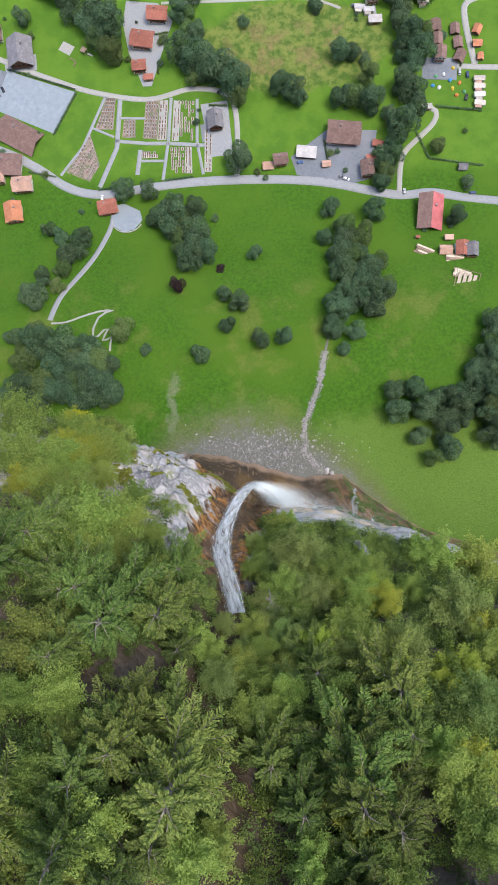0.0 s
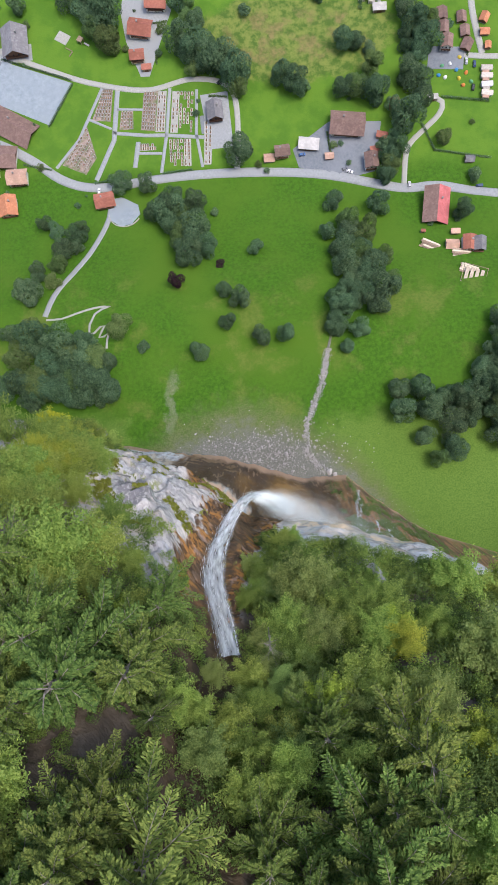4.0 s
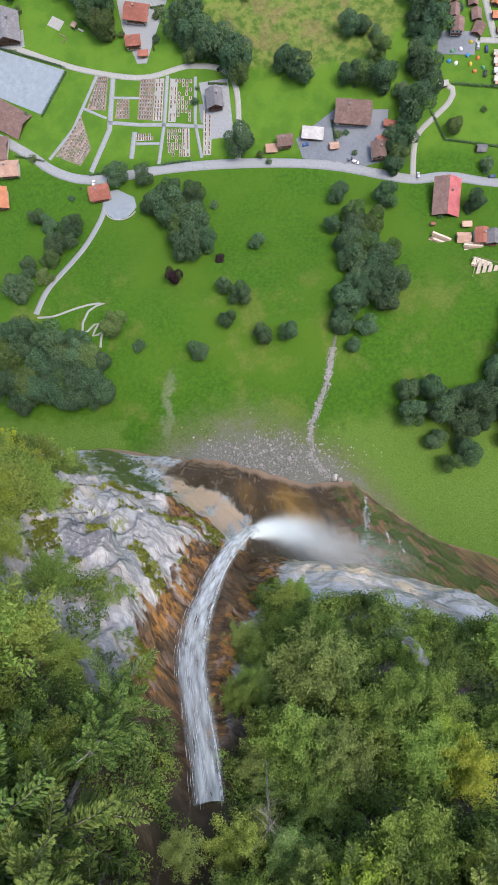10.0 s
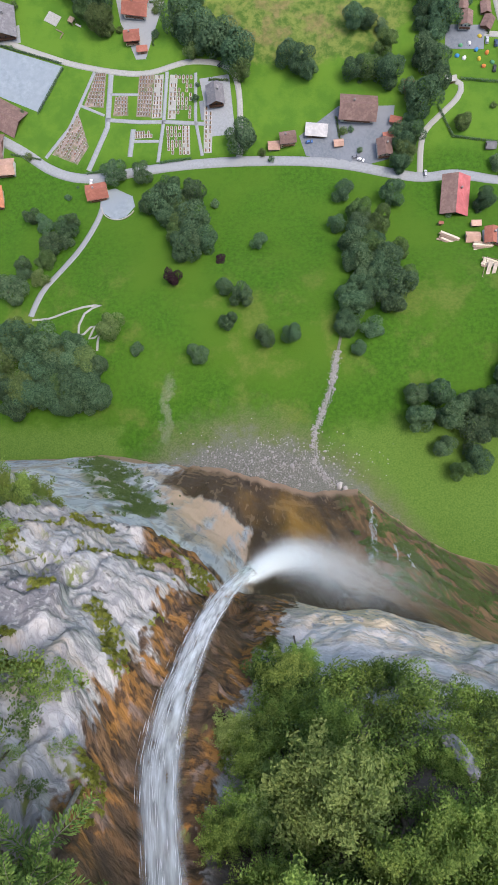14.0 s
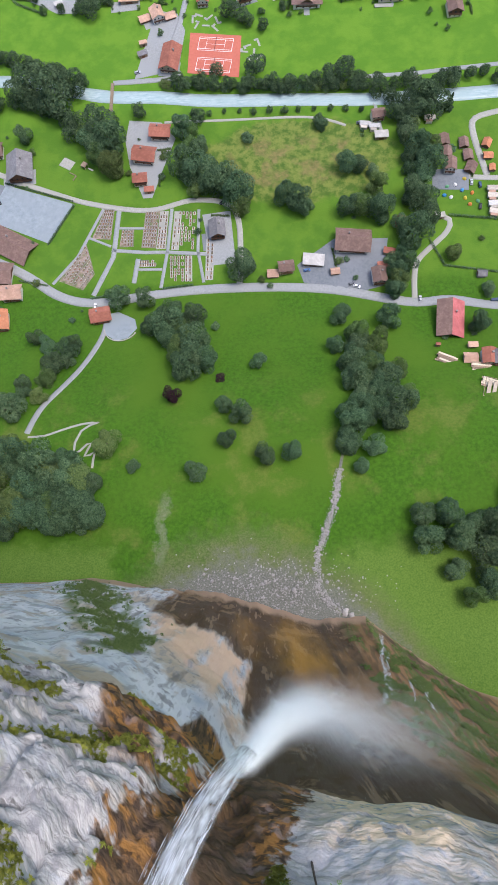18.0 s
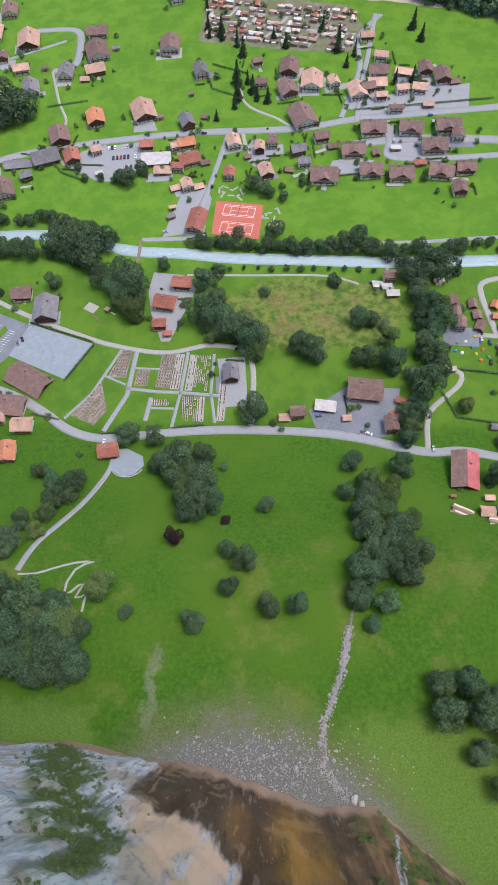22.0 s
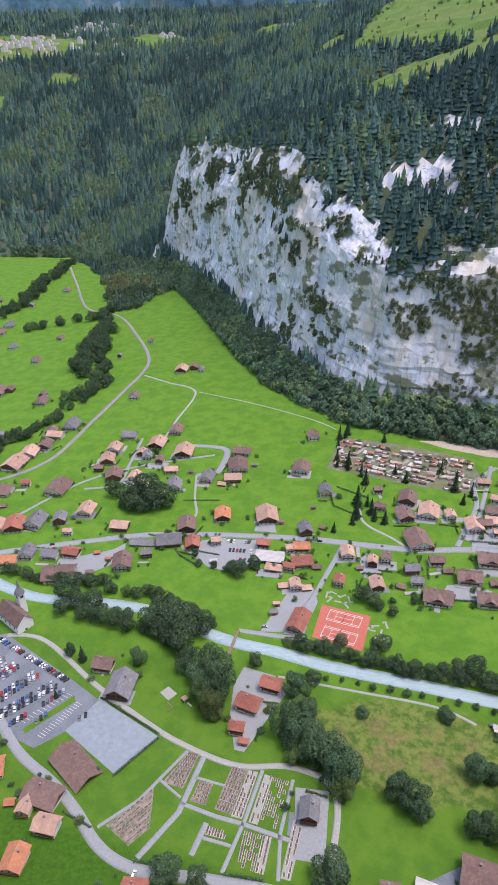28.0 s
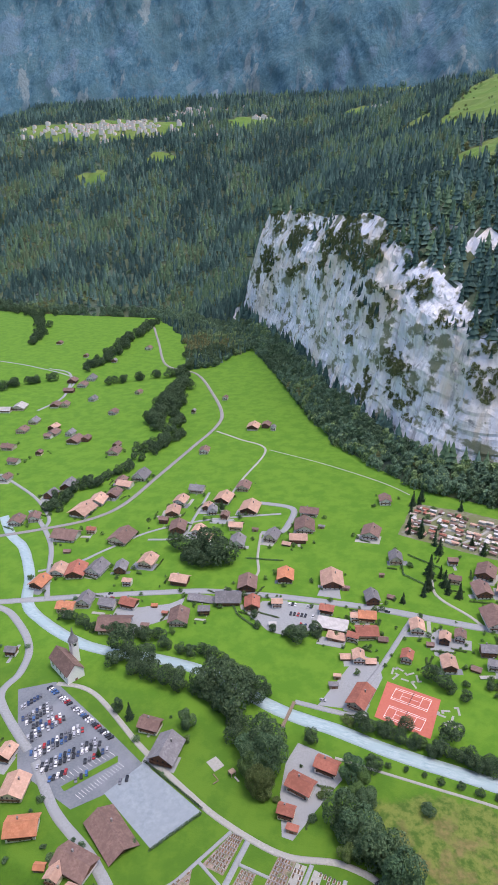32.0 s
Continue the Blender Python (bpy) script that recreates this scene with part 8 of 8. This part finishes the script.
for i, (x, y) in enumerate(((119, 244), (123, 242.5), (131.5, 241.5), (139, 239), (134, 237), (130, 247), (126, 251), (132, 255), (121, 250), (136, 245))):
    w = tuple(TENT)[(i * 3) % 5]
    top = empty("tent", pose(x, y, ground(x, y), 0, 0, i * 47), "small %s dome tent on the lawn" % w, "tent", "campsite tents")
    ring = lambda r, z: [(r * math.cos(k * math.pi / 4), r * 0.8 * math.sin(k * math.pi / 4), z) for k in range(8)]
    v = ring(1.5, 0) + ring(1.25, 0.8) + ring(0.6, 1.25) + [(0, 0, 1.35)]
    f = [(o * 8 + k, o * 8 + (k + 1) % 8, o * 8 + 8 + (k + 1) % 8, o * 8 + 8 + k) for o in range(2) for k in range(8)] + [(16 + k, 16 + (k + 1) % 8, 24) for k in range(8)]
    mesh("canopy", v, f, material(w + "_tent_fabric", TENT[w], tuple(c * 0.85 for c in TENT[w]), 2, 0.7), top)
    mesh("entrance", *block(1.15, 0, 0, 0.8, 0.5, 0.8), M_GLASS, top)

# ---- hedges, rows of trees, garden bushes ----
def tree_row(pts, step, r0, r1, spread=1.5, far=False):
    """Trees along a line; the far rows, too many to tell apart, go into one mass."""
    for x, y in resample(pts, step):
        x, y, r = x + rc.uniform(-spread, spread), y + rc.uniform(-spread, spread), rc.uniform(r0, r1)
        if far:
            GROVE.append((x, y, relief(x, y) + r * 0.85, r, r, rc.uniform(0, 6.28)))
        else:
            tree(round(x, 1), round(y, 1), r)


tree_row([(-58, 337.5), (-20, 332), (30, 329), (72, 327)], 6, 3.6, 6.0)
tree_row([(78, 327), (130, 328), (200, 332)], 9, 4, 6.5, 3, True)
tree_row([(-40, 314), (0, 313), (40, 312), (70, 309)], 9, 1.6, 3.0, 1, True)
tree_row([(-310, 372), (-270, 361), (-215, 366), (-160, 360), (-120, 346)], 9, 4.5, 7.0, 4, True)
tree_row([(-235, 338), (-215, 335), (-190, 336), (-165, 332), (-145, 325)], 8, 5, 8.0, 5)
tree_row([(-150, 325), (-135, 318), (-122, 305), (-112, 292)], 8, 6.5, 9.5, 4)
tree_row([(-190, 440), (-170, 436), (-150, 408), (-125, 405), (-105, 410)], 9, 2.5, 4.5, 2, True)
tree_row([(-10, 386), (20, 396), (60, 400), (110, 398)], 11, 1.8, 3.4, 2, True)
tree_row([(-460, 700), (-440, 740), (-455, 800), (-480, 860), (-520, 930)], 13, 8, 11, 10, True)
tree_row([(-450, 590), (-430, 640), (-440, 690)], 12, 6, 9, 8, True)
tree_row([(-720, 1010), (-650, 1060), (-600, 1130), (-620, 1200)], 14, 8, 11, 14, True)
tree_row([(-660, 1230), (-600, 1260), (-560, 1290), (-640, 1300)], 12, 8, 12, 12, True)
tree_row([(-516, 861), (-488, 798), (-500, 830), (-540, 960), (-560, 1004), (-530, 900)], 9, 9, 13, 12, True)
tree_row([(-540, 990), (-570, 1040), (-600, 1100)], 9, 9, 13, 14, True)
tree_row([(-815, 1071), (-842, 1205), (-893, 1385), (-934, 1531)], 9, 8, 13, 14, True)
tree_row([(-1470, 1544), (-1309, 1504), (-1271, 1588), (-1243, 1673)], 11, 8, 13, 26, True)
tree_row([(-1309, 1504), (-1160, 1330), (-1084, 1212)], 12, 8, 12, 20, True)
tree_row([(-886, 905), (-859, 944), (-833, 985)], 9, 7, 11, 14, True)
tree_row([(-450, 525), (-462, 576), (-442, 606), (-445, 640)], 7, 4, 7, 6, True)
tree_row([(-429, 705), (-427, 745), (-429, 785)], 8, 6, 9, 8, True)
tree_row([(-602, 1212), (-587, 1266), (-620, 1290), (-650, 1240)], 8, 9, 13, 16, True)
tree_row([(-470, 560), (-455, 520), (-470, 600)], 10, 4, 7, 6, True)
tree_row([(-255, 480), (-235, 488), (-222, 478), (-238, 472)], 7, 7, 10, 4)
tree_row([(100, 300), (104, 285), (98, 270), (103, 255), (100, 243)], 7, 4.5, 7, 4)
tree_row([(88, 190), (84, 200), (92, 212), (90, 224)], 6, 4, 6, 2)
tree_row([(55, 160), (58, 150), (50, 143), (60, 137), (54, 128), (66, 122), (52, 114), (62, 104), (50, 96), (58, 88), (47, 80)], 6, 5.0, 8.0, 4)
tree_row([(60, 140), (68, 128), (70, 112), (66, 98)], 7, 5, 7.5, 3)
tree_row([(-60, 160), (-46, 158), (-52, 148), (-38, 146), (-44, 134), (-36, 128)], 7, 6, 8.5, 3)
tree_row([(-130, 150), (-112, 138), (-122, 120), (-138, 105)], 7, 4, 6.5, 4)
tree_row([(-140, 76), (-120, 70), (-100, 66), (-132, 58), (-110, 52), (-90, 54), (-118, 42), (-98, 40), (-140, 44), (-84, 44)], 8, 6, 9, 5)
tree_row([(84, 36), (96, 40), (108, 34), (118, 40), (126, 50), (120, 26), (132, 32), (138, 60), (134, 14), (142, 80)], 8, 6, 8.5, 4)
tree_row([(-34, 252), (-24, 262), (-14, 256), (-40, 265)], 7, 5, 8, 3)
vv, ff = scatter([arrays(crown_mesh(random.Random(s + 300), 1600, 0.07, lobes=13)) for s in range(4)], GROVE)
fast_mesh("grove", vv, ff, M_LEAF, "dark green broadleaf groves and hedges in the valley", "grove")
rb = random.Random(77)
for o in [q for q in scene.objects if q.parent is None and q.name.startswith("house")]:
    x, y = o.location.x, o.location.y
    if y < 150 or y > 700:
        continue
    for _ in range(4 if y > 380 else 2):
        a, d = rb.uniform(0, 6.28), rb.uniform(11, 19)
        bx, by, r = round(x + math.cos(a) * d, 1), round(y + math.sin(a) * d, 1), rb.uniform(1.0, 2.9)
        if y < 380:
            tree(bx, by, r, None, "small garden bush beside a house")
        else:
            GREENS.append((bx, by, relief(bx, by) + r * 0.8, r, r, rb.uniform(0, 6.28)))
    if rb.random() < 0.85 and 220 < y < 620:
        rot = o.rotation_euler.z if o.rotation_mode != "QUATERNION" else 0
        k = mesh("forecourt", *block(rb.uniform(-3, 3), rb.uniform(-9, -5), 0, 0.12, rb.uniform(12, 24), rb.uniform(9, 16)), rb.choice((M_ASPHALT, M_ASPHALT, M_PATH, M_DARKASPH)))
        k.matrix_world = pose(x, y, ground(x, y) + 0.03, 0, -4.2 * math.cos(rot), math.degrees(rot))
        tagged(k, "pale paved forecourt of a house", "forecourt", kind="structure")
        if rb.random() < 0.5 and 380 < y < 600:
            k = mesh("garden_path", *block(rb.choice((-1, 1)) * rb.uniform(8, 11), rb.uniform(-4, 4), 0, 0.1, rb.uniform(2, 4), rb.uniform(14, 24)), M_PATH)
            k.matrix_world = pose(x, y, ground(x, y) + 0.02, 0, -4.2 * math.cos(rot), math.degrees(rot) + rb.uniform(-15, 15))
            tagged(k, "pale garden path beside a house", "path", kind="structure")

for i, (x, y) in enumerate(((-43, 392), (-38, 395), (-31, 393), (-26, 390), (-33, 386), (-40, 387), (-27, 383), (-4, 367), (0, 361), (-2, 355), (4, 357), (3, 369), (-6, 362))):
    k = mesh("golf_lane", *merge(block(0, 0, 0, 0.1, 1.4, 6.5), block(0.9 * (-1) ** i, 2.8, 0, 0.1, 3.0, 1.6)), M_PATH)
    k.matrix_world = pose(x, y, ground(x, y) + 0.05, 0, -4.2 * math.cos(math.radians(i * 67)), i * 67)
    tagged(k, "pale concrete lane of a small golf course", "golf lane", "golf lanes")
vv, ff = scatter([arrays(crown_mesh(random.Random(s + 340), 420, 0.12, lobes=8)) for s in range(3)], GREENS)
fast_mesh("garden_bushes", vv, ff, M_LEAF2, "small green trees and bushes in village gardens", "bushes")
HOUSE_TOPS = [q for q in scene.objects if q.parent is None and q.name.startswith("house")]
# clipped hedges round gardens, too many to count
hedge_spots = []
for o in [q for q in scene.objects if q.parent is None and q.name.startswith("house")]:
    x, y = o.location.x, o.location.y
    if not 200 < y < 640 or rb.random() < 0.35:
        continue
    a, d, n = rb.choice((0, 1.57, 3.14, 4.71)) + rb.uniform(-0.2, 0.2), rb.uniform(11, 14), rb.randrange(8, 18)
    for i in range(n):
        s = (i - n / 2) * 1.1
        hx, hy = x + math.cos(a) * d - math.sin(a) * s, y + math.sin(a) * d + math.cos(a) * s
        if all(math.hypot(hx - q.location.x, hy - q.location.y) > 9 for q in HOUSE_TOPS):
            hedge_spots.append((hx, hy, relief(hx, hy) + 0.6, rb.uniform(0.7, 1.1), rb.uniform(0.8, 1.2), rb.uniform(0, 6.28)))
vv, ff = scatter(ROUNDS, hedge_spots)
fast_mesh("garden_hedges", vv, ff, M_LEAF2, "clipped green hedges round village gardens", "hedges")

# ---- stones ----
def stone(r):
    bm = bmesh.new()
    bmesh.ops.create_icosphere(bm, subdivisions=1, radius=1)
    for w in bm.verts:
        w.co *= r.uniform(0.7, 1.2)
        w.co.z *= 0.7
    v, f = [tuple(w.co) for w in bm.verts], [tuple(w.index for w in q.verts) for q in bm.faces]
    bm.free()
    return arrays((v, f))


STONES = [stone(rb) for _ in range(6)]
spots = []
for _ in range(2300):
    if rb.random() < 0.45:
        x, y = rb.gauss(10, 22), rb.gauss(4, 7)
    else:
        u = rb.random() * 6
        i = int(u)
        line = ((44.2, 63.8), (42.5, 55), (40.8, 46), (36, 31.5), (32, 22), (32, 4), (42, -7))
        x = lerp(line[i][0], line[i + 1][0], u - i) + rb.gauss(0, 1.0)
        y = lerp(line[i][1], line[i + 1][1], u - i) + rb.gauss(0, 1.0)
    if y < -8 or y > 66:
        continue
    s = rb.uniform(0.15, 0.45) * (2.2 if rb.random() < 0.06 else 1)
    spots.append((x, y, relief(x, y) + 0.25, s, s, rb.uniform(0, 6.28)))
vv, ff = scatter(STONES, spots)
fast_mesh("stones", vv, ff, M_STONE, "loose grey stones on the debris fan and stream bed", "stones")
ribbon("stream_bed", [(46, 72), (44.2, 63.8), (42.5, 55), (40.8, 46), (36, 31.5), (32, 22), (32.5, 10), (36, 0), (43, -8)], 1.5, M_SCREE, "grey stony stream bed down the meadow", "stream bed", lift=0.25)
for i, (x, y, s) in enumerate(((44, -6, 2.2), (47, -7.5, 1.6), (30, 14, 1.2), (20, 4, 1.3), (-20, 8, 1.1), (55, -12, 1.5))):
    a, b = STONES[i]
    o = mesh("boulder", [tuple(p) for p in a], [tuple(int(k) for k in q) for q in b], M_GRAVEWHITE if i < 2 else M_STONE)
    o.matrix_world = pose(x, y, relief(x, y) + s * 0.4, 0, 0, i * 50) @ Matrix.Scale(s, 4)
    tagged(o, "large pale boulder at the cliff foot" if i < 2 else "grey boulder on the debris fan", "boulder", "boulders")

# ---- far town on the terrace ----
v, f = [], []
rv = random.Random(9)
for cx, cy, sx, sy, n in ((-1800, 2610, 420, 90, 150), (-1500, 2850, 120, 80, 45), (-640, 2800, 50, 60, 12), (-1150, 2780, 40, 30, 6)):
    for _ in range(n):
        x, y = rv.gauss(cx, sx * 0.5), rv.gauss(cy, sy * 0.7)
        best = min((p for r in FAR for p in r), key=lambda p: (p[0] - x) ** 2 + (p[1] - y) ** 2)
        w, d, hh = rv.uniform(10, 20), rv.uniform(9, 14), rv.uniform(6, 13)
        z = best[2]
        o = len(v)
        v += [(x - w / 2, y - d / 2, z - 6), (x + w / 2, y - d / 2, z - 6), (x + w / 2, y + d / 2, z - 6), (x - w / 2, y + d / 2, z - 6), (x - w / 2, y - d / 2, z + hh), (x + w / 2, y - d / 2, z + hh), (x + w / 2, y + d / 2, z + hh), (x - w / 2, y + d / 2, z + hh), (x, y - d / 2, z + hh + 4), (x, y + d / 2, z + hh + 4)]
        f += [tuple(i + o for i in q) for q in ((0, 1, 5, 8, 4), (2, 3, 7, 9, 6), (1, 2, 6, 5), (3, 0, 4, 7), (5, 6, 9, 8), (7, 4, 8, 9))]
mi = [1 if k % 6 > 3 else 0 for k in range(len(f))]
tagged(mesh("far_town", v, f, [M_PLASTER, ROOF["p"]], mids=mi), "distant mountain village of pale houses on a terrace", "village", kind="stuff")

# ---- hedges, timber stacks, garden walls ----
def hedge(pts, wd, hg, label="clipped dark green garden hedge"):
    """A hedge: a body of leaf clumps along a line."""
    cs, ns = [], []
    r = random.Random(int(pts[0][0] * 3 + pts[0][1]))
    for x, y in resample(pts, 0.5):
        for _ in range(9):
            d = Vector((r.gauss(0, 1), r.gauss(0, 1), r.gauss(0.4, 1))).normalized()
            cs.append((x + d.x * wd * 0.5, y + d.y * wd * 0.5, ground(x, y) + hg * 0.5 + d.z * hg * 0.5))
            ns.append(d)
    v, f = leaf_quads(cs, ns, 0.4, r)
    tagged(mesh("hedge", v, f, M_LEAF), label, "hedge", "garden hedges")


for pts, wd, hg in ((((-133, 221), (-118, 249)), 1.6, 1.8), (((-166, 268), (-119, 252)), 1.2, 1.2), (((-102, 182), (-84, 184.5)), 1.4, 1.2), (((-57, 187), (-38, 189)), 1.4, 1.2), (((-58, 512), (-30, 498)), 1.8, 1.6), (((-66, 540), (-58, 512)), 1.8, 1.6), (((-60, 545), (-28, 530)), 1.8, 1.6), (((-200, 497), (-165, 503)), 1.6, 1.4), (((108, 214), (116, 196), (150, 190)), 1.4, 1.4), (((60, 478), (120, 482), (170, 486)), 1.6, 1.6), (((121, 230), (150, 226)), 1.6, 1.6), (((-150, 196), (-131, 192)), 1.2, 1.0), (((20, 400), (60, 405), (100, 402)), 1.6, 1.3), (((-190, 438), (-172, 416), (-150, 405)), 1.8, 1.6)):
    hedge(pts, wd, hg)


def timber_stack(x, y, rot, n):
    top = empty("timber_stack", pose(x, y, relief(x, y) - 0.1, 0, 0, rot), "long stack of weathered planks and logs", "timber stack", "timber stacks")
    r = random.Random(int(x))
    for i in range(n):
        mesh("plank", *block(r.uniform(-0.8, 0.8), (i % 5) * 1.1 - 2.2, 0.35 * (i // 5), 0.35 * (i // 5) + 0.32, r.uniform(9, 12), 0.95), r.choice((M_WOOD2, M_CREAM, M_WOOD2)), top)


timber_stack(108.5, 130, -22, 15)
timber_stack(128, 112, -18, 10)
timber_stack(126, 124, -5, 10)
gp = empty("kitchen_garden", pose(130, 108, relief(130, 108), 0, 0, -15), "fenced kitchen garden with timber beds", "garden")
for i in range(4):
    mesh("bed", *block(-4.5 + 3 * i, 0, 0, 0.5, 2.0, 8), M_DIRT, gp)
for s in (-1, 1):
    mesh("fence_rail", *block(0, s * 5.5, 0.7, 1.0, 14, 0.25), M_WOOD2, gp)
    mesh("fence_rail", *block(s * 7, 0, 0.7, 1.0, 0.25, 11), M_WOOD2, gp)
    for k in (-1, 1):
        mesh("fence_post", *block(s * 7, k * 5.5, 0, 1.2, 0.35, 0.35), M_WOOD2, gp)
# low wall round the turning place
wl = []
for i in range(14):
    a = radians(190 + i * 11)
    wl.append((-81 + 10.6 * math.cos(a), 160.5 + 10.6 * math.sin(a)))
for i, (p, q) in enumerate(zip(wl, wl[1:])):
    o = mesh("wall_block", *block(0, 0, -0.6, 0.8, math.dist(p, q) + 0.05, 0.45), M_GRAVEWHITE)
    o.matrix_world = pose((p[0] + q[0]) / 2, (p[1] + q[1]) / 2, relief(*p) + 0.2, 0, 0, math.degrees(math.atan2(q[1] - p[1], q[0] - p[0])))
    tagged(o, "pale stone block of a low curved wall", "wall", "turning place wall", "structure")
# playground by the lane
pg = empty("playground", pose(-118, 277, ground(-118, 277), 0, -4, -30), "small playground with sand, slide and climbing frame", "playground")
mesh("sand_pit", *block(-8, 0, 0.02, 0.2, 9, 7), M_PATH, pg)
mesh("climbing_frame", *merge(block(3, 2, 0, 2.6, 0.3, 0.3), block(6, 2, 0, 2.6, 0.3, 0.3), block(3, 5, 0, 2.6, 0.3, 0.3), block(6, 5, 0, 2.6, 0.3, 0.3), block(4.5, 3.5, 2.6, 2.8, 3.6, 3.6)), M_WOOD2, pg)
mesh("slide", *slab([(7, 3), (11, 3), (11, 4), (7, 4)], 0.3, 0.6), M_GRAVEWHITE, pg)
mesh("log_ring", *merge(block(0, -5, 0, 0.5, 5, 0.5), block(3, -7, 0, 0.5, 0.5, 4)), M_WOOD2, pg)
